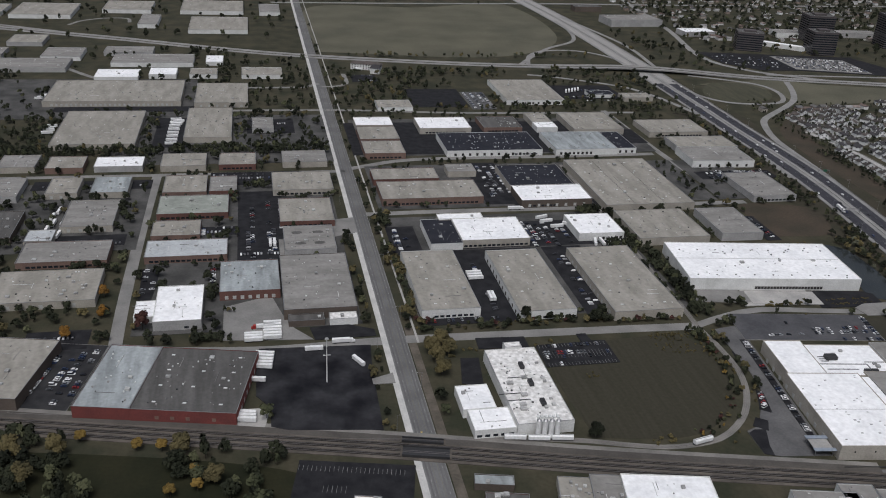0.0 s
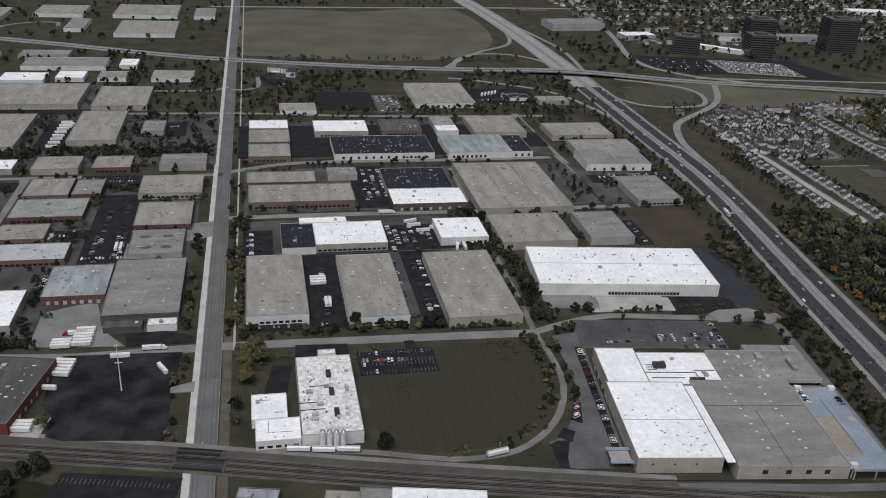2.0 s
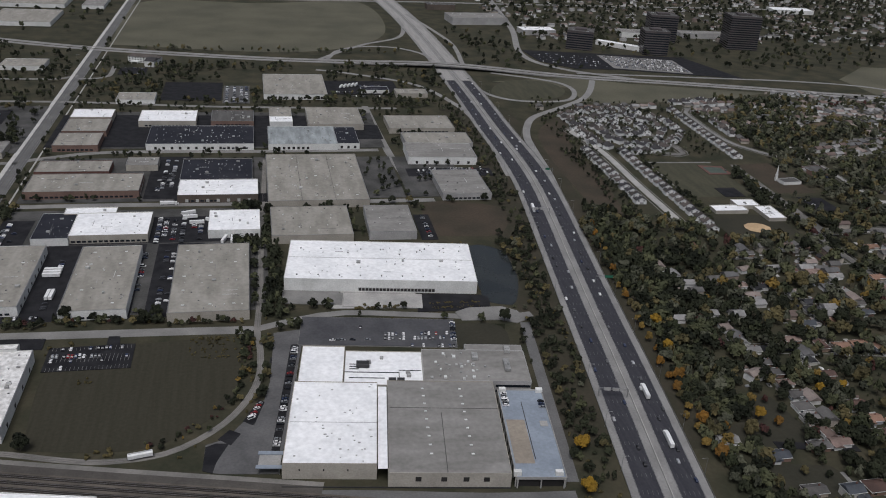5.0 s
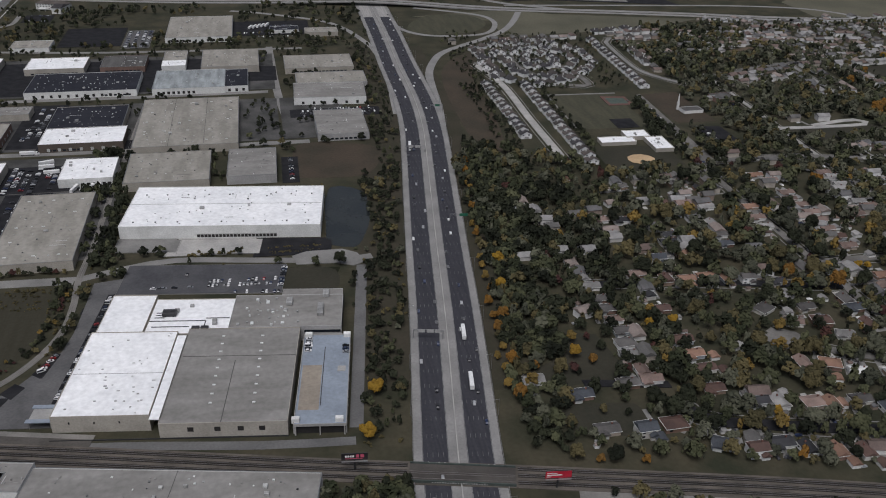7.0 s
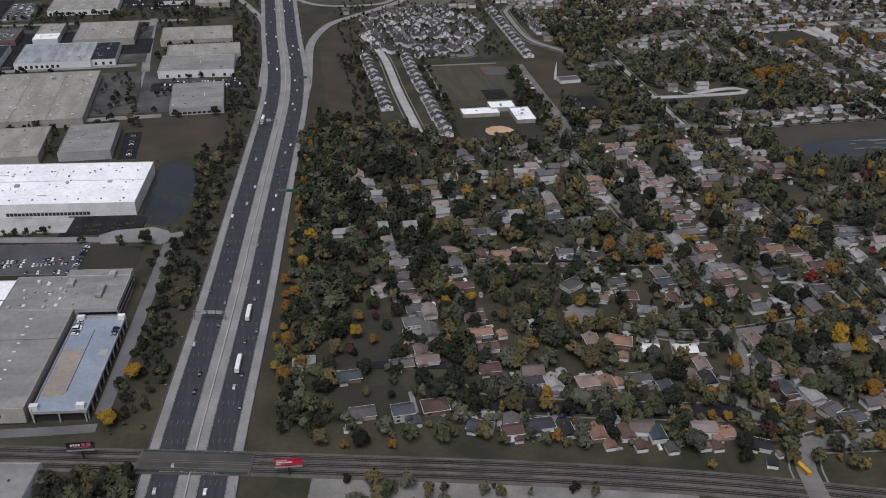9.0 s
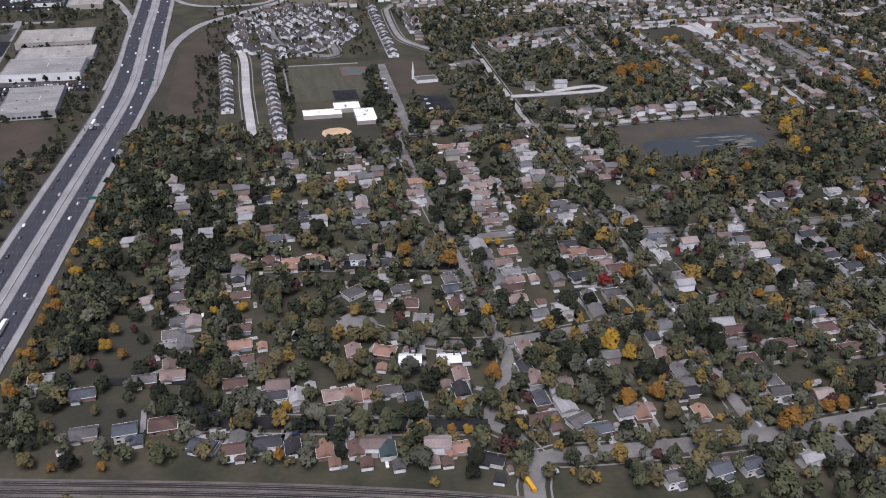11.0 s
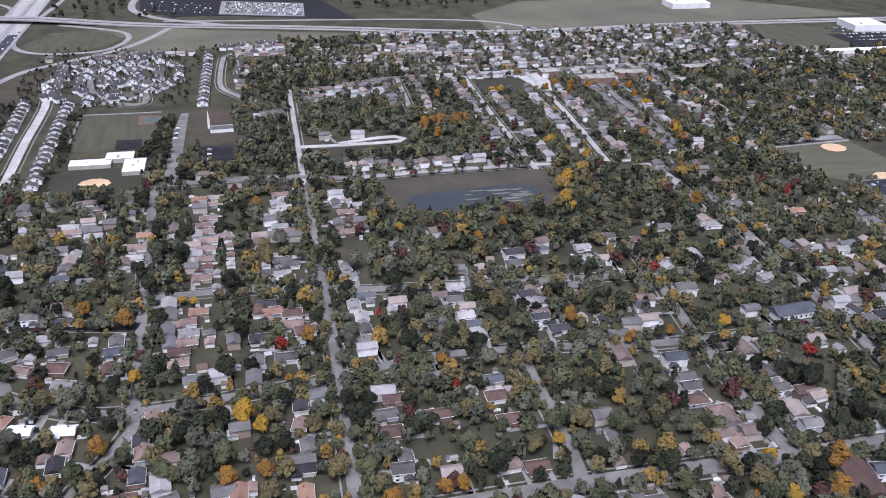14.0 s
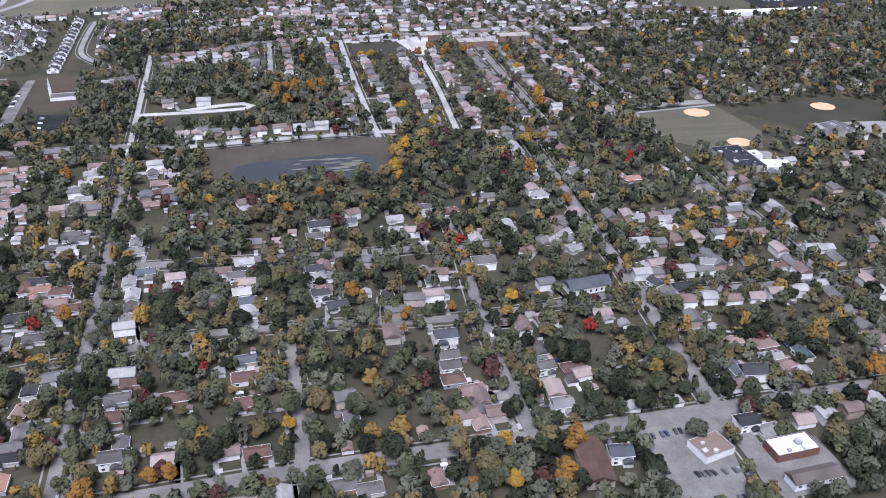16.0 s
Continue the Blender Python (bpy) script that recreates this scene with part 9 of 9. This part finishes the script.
sheds = tagged(new("garden_sheds", mesh_from("garden_sheds", *joined(walls), FARWALL)), "small pale garden sheds behind the houses", "sheds", kind="stuff")
tagged(part("roofs", mesh_from("roofs", *joined(roofs), FARROOF), None, sheds, "small shingle roofs"), kind="stuff")
tagged(new("patios", mesh_from("patios", *joined(slabs), CONCRETE)), "pale concrete patio slabs in the gardens", "patios", kind="stuff")
tagged(new("garden_cars", mesh_from("garden_cars", *joined(cars), CARMIX)), "family cars standing beside the houses", "cars", kind="stuff")
for x, y, size, tone in ((795, 440, 3.0, "ochre"), (801, 414, 2.6, "orange"), (775, 408, 2.2, "olive"), (812, 428, 2.8, "dark"), (806, 440, 2.0, "maroon"), (788, 404, 1.8, "dark"), (770, 398, 2.0, "green"), (816, 405, 2.4, "grey"), (790, 365, 2.2, "olive"), (804, 360, 1.8, "dark")):
    put_tree(x, y, size, tone, "coloured trees")
# the close-built rows of low houses
for x, y, w, d in ((1066, 560, 20, 300), (1120, 600, 18, 160), (1178, 560, 18, 260), (1178, 455, 16, 70), (1018, 585, 14, 70), (1360, 330, 16, 110)):
    claim(x, y, w, d, 0, 0)
# street trees on the grass between kerb and footpath
row_rnd = random.Random(41)
for line, half_width in STREETS:
    nn = normals(line)
    for side in (-1, 1):
        run = row_rnd.uniform(0, 12)
        for i in range(len(line) - 1):
            d = line[i + 1] - line[i]
            while run < d.length:
                p = line[i] + d * (run / d.length) + nn[i] * side * (half_width + row_rnd.uniform(0.6, 2.0))
                if row_rnd.random() < 0.75 and is_free(p.x, p.y) and 245 < p.y < 690:
                    claim(p.x, p.y, 6, 6, 0, 0)
                    mass_tree(p.x, p.y, row_rnd.uniform(2.4, 4.4), row_rnd.choice(TOWNMIX + ["olive", "ochre", "olive"]))
                run += row_rnd.uniform(7, 13)
            run -= d.length
# front gardens stay open
yard_rnd = random.Random(9)
for x, y, near in YARDS:
    if yard_rnd.random() < (0.5 if near else 0.7):
        claim(x, y - 9 if near else y - 7, 11, 16, 0, 0)
for line in OPEN:
    claim_line(line, -5, 5, 0)
claim(1217, 804, 116, 34)
claim(1081, 795, 36, 74)
claim(1083, 835, 36, 14)
claim(1046, 872, 22, 134)

# nearest gardens
scatter(850, 262, 1560, 330, 300, TOWNMIX, 1.8, 4.4, 8.0)
scatter(1010, 205, 1330, 262, 420, TOWNMIX, 2.6, 6.0, 9.5)
scatter(1100, 330, 1320, 470, 340, TOWNMIX, 2.0, 4.8, 8.0)
scatter(1330, 190, 1600, 262, 520, TOWNMIX, 3.2, 5.6, 9.5)
scatter(770, 380, 870, 700, 500, DARKWOOD, 2.6, 5.0, 6.0)
scatter(770, 268, 1620, 480, 2200, TOWNMIX, 1.8, 5.2, 7.6)
scatter(770, 268, 1620, 480, 1300, TOWNMIX, 0.9, 1.7, 4.0)
scatter(775, 470, 1640, 770, 3900, TOWNMIX, 2.0, 5.6, 7.8)
scatter(1040, 740, 1380, 1120, 2100, WOOD + WOOD + HAZEMIX, 2.8, 5.4, 8.5, keep=lambda x, y: x > 1110 or y < 930)
scatter(1380, 700, 1700, 1060, 1500, TOWNMIX + HAZEMIX, 2.2, 4.4, 8.5)
scatter(1620, 190, 2450, 1070, 9000, FALL + TOWNMIX + TOWNMIX + TOWNMIX + HAZEMIX + HAZEMIX, 3.0, 5.6, 7.6)
scatter(1280, 1040, 1930, 1250, 1700, TOWNMIX + HAZEMIX, 2.2, 3.8, 7.0)
scatter(850, 960, 1050, 1240, 520, DARKWOOD + ["grey", "green"], 1.6, 2.8, 5.5)
scatter(1050, 1100, 1120, 1240, 60, TOWNMIX, 1.8, 3.0, 6.5)
scatter(1100, 1040, 1300, 1230, 700, WOOD, 3.4, 5.4, 6.0, keep=lambda x, y: x > 1172 or y < 1130)
scatter(1008, 758, 1042, 905, 90, DARKWOOD + ["olive"], 3.0, 5.0, 6.5)
scatter(925, 728, 1062, 758, 90, DARKWOOD, 2.6, 4.6, 6.0)
scatter(1480, 275, 1645, 480, 700, TOWNMIX, 1.4, 4.2, 6.0)
# tree belt between the industrial blocks
scatter(-330, 1020, 200, 1046, 420, DARKWOOD, 2.4, 4.2, 5.0)
# woods on both sides of the highway
for y in range(400, 760, 13):
    put_tree(hw_x(y) + 34 + tree_rnd.uniform(-2, 2), y + tree_rnd.uniform(-4, 4), tree_rnd.uniform(1.8, 3.0), tree_rnd.choice(("ochre", "orange", "olive", "ochre", "grey")), "highway trees")
scatter(740, 330, 830, 800, 1800, DARKWOOD + WOOD, 2.2, 4.4, 5.0, keep=lambda x, y: hw_x(y) + 37 < x < hw_x(y) + 72)
scatter(640, 370, 760, 730, 1300, DARKWOOD + ["olive", "grey", "olive"], 1.2, 3.4, 4.2, keep=lambda x, y: hw_x(y) - 66 < x < hw_x(y) - 30)
scatter(690, 720, 780, 1200, 650, DARKWOOD + ["olive", "grey"], 1.4, 3.4, 4.4, keep=lambda x, y: hw_x(y) - 62 < x < hw_x(y) - 30)
scatter(700, 240, 1000, 312, 700, WOOD + FALL, 2.6, 4.6, 4.4, keep=lambda x, y: y > 318 - (x - 757) * 0.25 + 16)
scatter(600, 250, 690, 330, 300, WOOD, 3, 4.6, 4.5)
# green belts and street trees of the industrial district
scatter(-350, 590, 205, 1180, 2400, DARKWOOD + ["olive"], 2.2, 4.4, 6.5)
scatter(-420, 1180, 205, 1560, 800, DARKWOOD, 2.6, 4.6, 8.0, bare=-0.25)
scatter(222, 588, 470, 610, 110, DARKWOOD + ["olive", "maroon"], 1.4, 3.2, 4.5)
scatter(222, 590, 240, 830, 150, ["olive", "green", "dark"], 2.6, 4.6, 5.0)
scatter(440, 590, 480, 860, 420, DARKWOOD, 2.4, 4.4, 4.5)
scatter(220, 830, 720, 1200, 900, DARKWOOD, 2.0, 3.6, 7.5, bare=-0.25)
scatter(220, 1180, 760, 1430, 900, DARKWOOD + ["olive"], 2.4, 4.4, 7.0, bare=-0.25)
scatter(220, 1520, 720, 1700, 700, ["olive", "dark", "grey", "green"], 2.4, 4.4, 7.0, keep=lambda x, y: y < 1600)
scatter(455, 570, 660, 618, 160, DARKWOOD, 2.2, 3.8, 6.0)
scatter(450, 735, 720, 835, 240, DARKWOOD + ["olive"], 2.2, 4.0, 6.0)
scatter(228, 470, 246, 510, 6, ["olive", "green", "dark"], 3.0, 5.0, 5.0)
scatter(430, 440, 470, 570, 140, ["olive", "dark", "green"], 2.0, 3.4, 5.0)
scatter(62, 595, 120, 604, 40, ["dark"], 2.0, 3.0, 4.0)
scatter(186, 470, 197, 575, 24, ["olive", "dark"], 1.6, 2.6, 6.0)
scatter(-300, 380, 128, 520, 900, ["dark", "dark", "dark", "green", "dark"], 3.0, 5.0, 5.5, keep=lambda x, y: noise.noise(Vector((x * 0.02, y * 0.02, 1.0))) > 0.02)
scatter(-900, 600, -300, 1500, 1000, DARKWOOD, 3.2, 5.4, 8.0, bare=-0.25)
# beyond the arterial road
scatter(800, 1420, 2600, 1760, 800, DARKWOOD + ["olive"], 3.2, 5.2, 9.0)
scatter(980, 1700, 2500, 2700, 2600, DARKWOOD, 3.6, 5.8, 9.0)
scatter(-900, 1650, 700, 2700, 800, DARKWOOD, 3.2, 5.4, 10.0)
scatter(230, 1540, 620, 1660, 700, ["olive", "ochre", "dark", "olive", "green"], 1.6, 3.2, 5.0)
# low shrubs round the field, along the tracks and on the banks
BUSH = []
for x0, y0, x1, y1, n in ((300, 425, 450, 445, 60), (430, 440, 460, 560, 90), (240, 545, 470, 566, 60), (1225, 598, 1390, 620, 120), (640, 590, 650, 720, 60), (690, 400, 700, 700, 80), (780, 320, 1000, 345, 120), (500, 350, 680, 372, 60), (225, 590, 470, 604, 90), (560, 580, 660, 590, 40)):
    rnd = random.Random(int(x0 + y0))
    for _ in range(n):
        x, y = rnd.uniform(x0, x1), rnd.uniform(y0, y1)
        if is_free(x, y):
            BUSH.append((x, y, rnd.uniform(0.7, 1.5), rnd.uniform(0, 6.283)))


for x0, y0, x1, y1, n, lo, hi in ((412, 536, 454, 567, 110, 0.35, 0.8), (341, 513, 351, 519, 8, 0.6, 1.0), (536, 598, 580, 606, 16, 0.9, 1.4), (596, 594, 640, 598, 26, 0.5, 0.8), (596, 602, 640, 605, 26, 0.5, 0.8)):
    rnd = random.Random(int(x0 + y1))
    BUSH += [(rnd.uniform(x0, x1), rnd.uniform(y0, y1), rnd.uniform(lo, hi), rnd.uniform(0, 6.283)) for _ in range(n)]
hedge_rnd = random.Random(23)
for x0, x1, y, n in ((312, 334, 596, 5), (342, 362, 595, 6), (396, 452, 587, 13), (236, 246, 603, 3), (80, 92, 640, 3), (40, 66, 656, 4)):
    for k in range(n):
        mass_tree(x0 + (x1 - x0) * k / n + hedge_rnd.uniform(-1, 1), y + hedge_rnd.uniform(-1.5, 1.5), hedge_rnd.uniform(1.6, 2.9), hedge_rnd.choice(("dark", "dark", "green", "maroon", "olive")))

for i, p in enumerate(SPUR):
    # scrub inside the curving siding
    if p.x > 395 and p.y < 560:
        inward = (Vector((380, 505, 0)) - p).normalized()
        for _ in range(3):
            q = p + inward * row_rnd.uniform(5.0, 13.0) + Vector((row_rnd.uniform(-3, 3), row_rnd.uniform(-3, 3), 0))
            mass_tree(q.x, q.y, row_rnd.uniform(0.8, 1.9), row_rnd.choice(("dark", "olive", "dark", "green", "ochre", "maroon", "dark")))


def quad_mesh(name, pts, material, out=None):
    """One mesh of separate four-cornered tufts from an array of corners."""
    n = len(pts)
    me = bpy.data.meshes.new(name)
    me.vertices.add(n)
    me.vertices.foreach_set("co", pts.astype(np.float32).ravel())
    me.loops.add(n)
    me.loops.foreach_set("vertex_index", np.arange(n, dtype=np.int32))
    me.polygons.add(n // 4)
    me.polygons.foreach_set("loop_start", np.arange(0, n, 4, dtype=np.int32))
    me.update(calc_edges=True)
    me.materials.append(material)
    if out is not None:
        fluffed(me, out)
    return me


def placed(base, x, y, s, a, sz=1.0):
    c, k = math.cos(a) * s, math.sin(a) * s
    return np.stack((base[:, 0] * c - base[:, 1] * k + x, base[:, 0] * k + base[:, 1] * c + y, base[:, 2] * s * sz), 1)


total = 0
for tone, items in MASS.items():
    if not items:
        continue
    total += len(items)
    pts = np.concatenate([placed(LOW[k], x, y, s, a) for x, y, s, a, k in items])
    out = np.concatenate([placed(PUFF[k], 0, 0, 1, a) for x, y, s, a, k in items])
    tagged(new("woodland", quad_mesh("woodland", pts, LEAF[tone], out)), f"mass of {LEAFWORD[tone]} suburban tree crowns", "trees", kind="stuff")
pts = np.concatenate([placed(SHRUB, x, y, s, a) for x, y, s, a in BUSH])
tagged(new("shrubs", quad_mesh("shrubs", pts, LEAF["olive"])), "low scrubby olive bushes", "shrubs", kind="stuff")
prism = [(math.cos(a) * 0.22, math.sin(a) * 0.22) for a in (0, 2.094, 4.189)]
verts, faces = [], []
for x, y, size in POLES:
    o, s = len(verts), size / 4.4
    verts += [(x + u * s, y + v * s, -0.1) for u, v in prism] + [(x + u * s * 0.5, y + v * s * 0.5, 5.6 * s) for u, v in prism]
    faces += [(o + i, o + (i + 1) % 3, o + 3 + (i + 1) % 3, o + 3 + i) for i in range(3)]
tagged(new("tree_trunks", mesh_from("tree_trunks", verts, faces, BARK)), "trunks of the massed trees", "trees", kind="stuff")

# ---- poles, signs and markings ----
mast = thing("light_mast", pose(153, 531, 0), "tall pale steel light mast with a lamp ring", "light mast")
bm = bmesh.new()
c = bmesh.ops.create_cone(bm, cap_ends=True, segments=10, radius1=0.5, radius2=0.22, depth=36)
bmesh.ops.translate(bm, verts=c["verts"], vec=(0, 0, 18))
part("pole", bm, W_WHITE, mast)
part("crossbar", boxes("crossbar", [(0, 0, 22.5, 5.0, 0.35, 0.35)], W_WHITE), None, mast)
bm = bmesh.new()
c = bmesh.ops.create_cone(bm, cap_ends=True, segments=14, radius1=1.5, radius2=1.2, depth=0.7)
bmesh.ops.translate(bm, verts=c["verts"], vec=(0, 0, 36))
part("lamp_ring", bm, UNIT, mast)


def lamp_kind():
    ob = thing("street_lamp", pose(0, 0, -70), "slim grey highway lamp on a single bracket", "street lamp")
    bm = bmesh.new()
    c = bmesh.ops.create_cone(bm, cap_ends=True, segments=6, radius1=0.16, radius2=0.1, depth=12)
    bmesh.ops.translate(bm, verts=c["verts"], vec=(0, 0, 6))
    part("pole", bm, STAIN, ob)
    part("bracket", boxes("bracket", [(1.6, 0, 11.8, 3.2, 0.12, 0.12)], STAIN), None, ob)
    part("lamp_head", boxes("lamp_head", [(3.3, 0, 11.65, 0.9, 0.4, 0.22)], UNIT), None, ob)
    return ob


LAMP = lamp_kind()
for k, y in enumerate(range(240, 1300, 62)):
    i = along(HW, y)
    nn = normals(HW)[i]
    for s in (-1, 1):
        p = HW[i] + nn * s * 26.2
        tagged(copy_thing(LAMP, pose(p.x, p.y, 0, 0, 0, 0 if s < 0 else 180)), group="highway lamps")
for k, y in enumerate(range(470, 1450, 48)):
    tagged(copy_thing(LAMP, pose(209 + (9.6 if k % 2 else -15.5), y, 0, 0, 0, 180 if k % 2 else 0)), group="main road lamps")


def gantry(x, y, rz, span, boards, label):
    """A sign bridge over the lanes: two posts, a truss and sign boards."""
    ob = thing("sign_gantry", pose(x, y, 0.2, 0, 0, rz), label, "sign gantry")
    for s in (-1, 1):
        slab("post", STAIN, ob, s * span / 2, 0, 0, 0.5, 0.5, 7.2)
    for z in (5.9, 7.0):
        slab("truss_chord", STAIN, ob, 0, 0, z, span, 0.3, 0.25)
    for k in range(int(span / 2)):
        slab("truss_brace", STAIN, ob, -span / 2 + 1 + 2 * k, 0, 5.9, 0.15, 0.2, 1.2)
    for bx, w, material in boards:
        b = slab("sign_board", material, ob, bx, -0.35, 5.2, w, 0.15, 2.6)
    return ob


gantry(700.5, 459, -12, 20, ((-4.5, 4.6, W_GREY), (1.5, 4.6, W_GREY), (6.5, 4, W_GREY)), "steel sign gantry over the highway lanes seen from behind")
gantry(748, 786, -9, 20, ((-4, 4.6, W_GREY), (2.5, 4.6, W_GREY)), "steel sign gantry with two boards over the lanes")
gantry(760, 628, -10, 18, ((2.5, 7, GREENSIGN),), "sign gantry with a green board over the lanes")
gantry(793, 905, -6, 14, ((1, 5, GREENSIGN),), "sign gantry with a green board beside the ramp")


def billboard(x, y, rz, face, bars, label):
    """A roadside billboard: pole, frame, catwalk and a flat printed face."""
    ob = thing("billboard", pose(x, y, 0, 0, 0, rz), label, "billboard")
    bm = bmesh.new()
    c = bmesh.ops.create_cone(bm, cap_ends=True, segments=12, radius1=0.6, radius2=0.5, depth=9)
    bmesh.ops.translate(bm, verts=c["verts"], vec=(0, 0.6, 4.5))
    part("pole", bm, DARKMETAL, ob)
    part("frame", boxes("frame", [(0, 0.3, 7.6, 14, 0.5, 4.4)], DARKMETAL), None, ob)
    f = part("face", boxes("face", [(0, -0.02, 7.5, 14.2, 0.1, 4.6)], face), None, ob, "flat printed face")
    part("catwalk", boxes("catwalk", [(0, -0.9, 7.2, 14, 1.0, 0.12)], STAIN), None, ob)
    for bx, bz, w, h, material in bars:
        slab("print_bar", material, ob, bx, -0.1, 7.5 + bz, w, 0.06, h)
    return ob


billboard(638, 341, -6, BLACKSIGN, ((-4.6, 2.0, 1.0, 1.3, W_WHITE), (-3.3, 2.0, 1.0, 1.3, W_WHITE), (-2.0, 2.0, 1.0, 1.3, W_WHITE), (-0.7, 2.0, 1.0, 1.3, W_WHITE), (1.6, 1.8, 1.6, 2.1, PINKSIGN), (4.2, 1.8, 2.0, 2.1, PINKSIGN), (-0.4, 0.9, 9.5, 0.35, PINKSIGN)), "black billboard with white and pink print beside the tracks")
billboard(743, 309, -6, REDSIGN, ((-3.6, 3.1, 5.6, 0.4, W_WHITE), (-2.2, 1.7, 8.4, 0.7, W_WHITE), (-5.2, 0.7, 2.4, 0.4, W_WHITE)), "red billboard with white print beside the highway")


def stall_lines(cx, cy, n, pitch, length, rz, rows=1, gap=14.0, z=0.2):
    """Painted stalls of a car park."""
    items = []
    for r in range(rows):
        for k in range(n + 1):
            items.append(((k - n / 2) * pitch, (r - (rows - 1) / 2) * gap, 0, 0.16, length, 0.02))
    ob = new("stall_marking", boxes("stall_marking", items, PAINT))
    ob.matrix_basis = pose(cx, cy, z, 0, 0, rz)
    return tagged(ob, "worn white parking stall lines", "road marking", kind="structure")


stall_lines(160, 434, 24, 2.7, 5, -12.5, 1, 14, 0.5)
stall_lines(148, 418, 5, 2.7, 6, -12.5, 1, 14, 0.5)
stall_lines(*at_plant(41, 167), 19, 2.75, 4.6, RZ, 1, 14, 0.5)
stall_lines(*at_plant(41, 156), 19, 2.75, 4.6, RZ, 1, 14, 0.5)
stall_lines(*at_plant(5, 101), 18, 2.75, 9.5, RZ, 1, 14, 0.5)
stall_lines(345, 545.5, 20, 2.65, 9.5, -2, 1, 14, 0.5)
stall_lines(345, 558.5, 20, 2.65, 4.6, 0, 1, 14, 0.5)
stall_lines(345, 532.5, 20, 2.65, 4.6, 0, 1, 14, 0.5)

# painted arrows, a bus and road crossings
bus = thing("school_bus", pose(1008, 262, 0.2, 0, 0, 100), "yellow school bus waiting at the junction", "bus")
part("coach", mesh_from("coach", *tapered_body(9.5, 2.4, 0.7, 2.7, 3.0, 0.3), YELLOWBUS), None, bus)
part("bonnet", boxes("bonnet", [(5.2, 0, 0.7, 1.4, 2.0, 1.0)], YELLOWBUS), None, bus)
for k in range(6):
    for s in (-1, 1):
        slab("window", GLASS, bus, -3.6 + 1.4 * k, s * 1.2, 1.75, 1.0, 0.06, 0.7)
for x in (-3, 3.6):
    for s in (-1, 1):
        part("wheel", WHEEL_TRUCK, None, bus, "", pose(x, s * 1.1, 0.5))

# ---- the patterns that were copied go ----
for ob in [o for o in scene.objects if o.parent is None and o.matrix_basis.translation.z < -50]:
    for o in (*ob.children_recursive, ob):
        bpy.data.objects.remove(o)


# ---- to the model's units ----
for ob in list(scene.objects):
    if ob.parent is None and ob.type in {"MESH", "EMPTY"}:
        ob.matrix_basis = Matrix.Scale(UNIT_LENGTH, 4) @ ob.matrix_basis
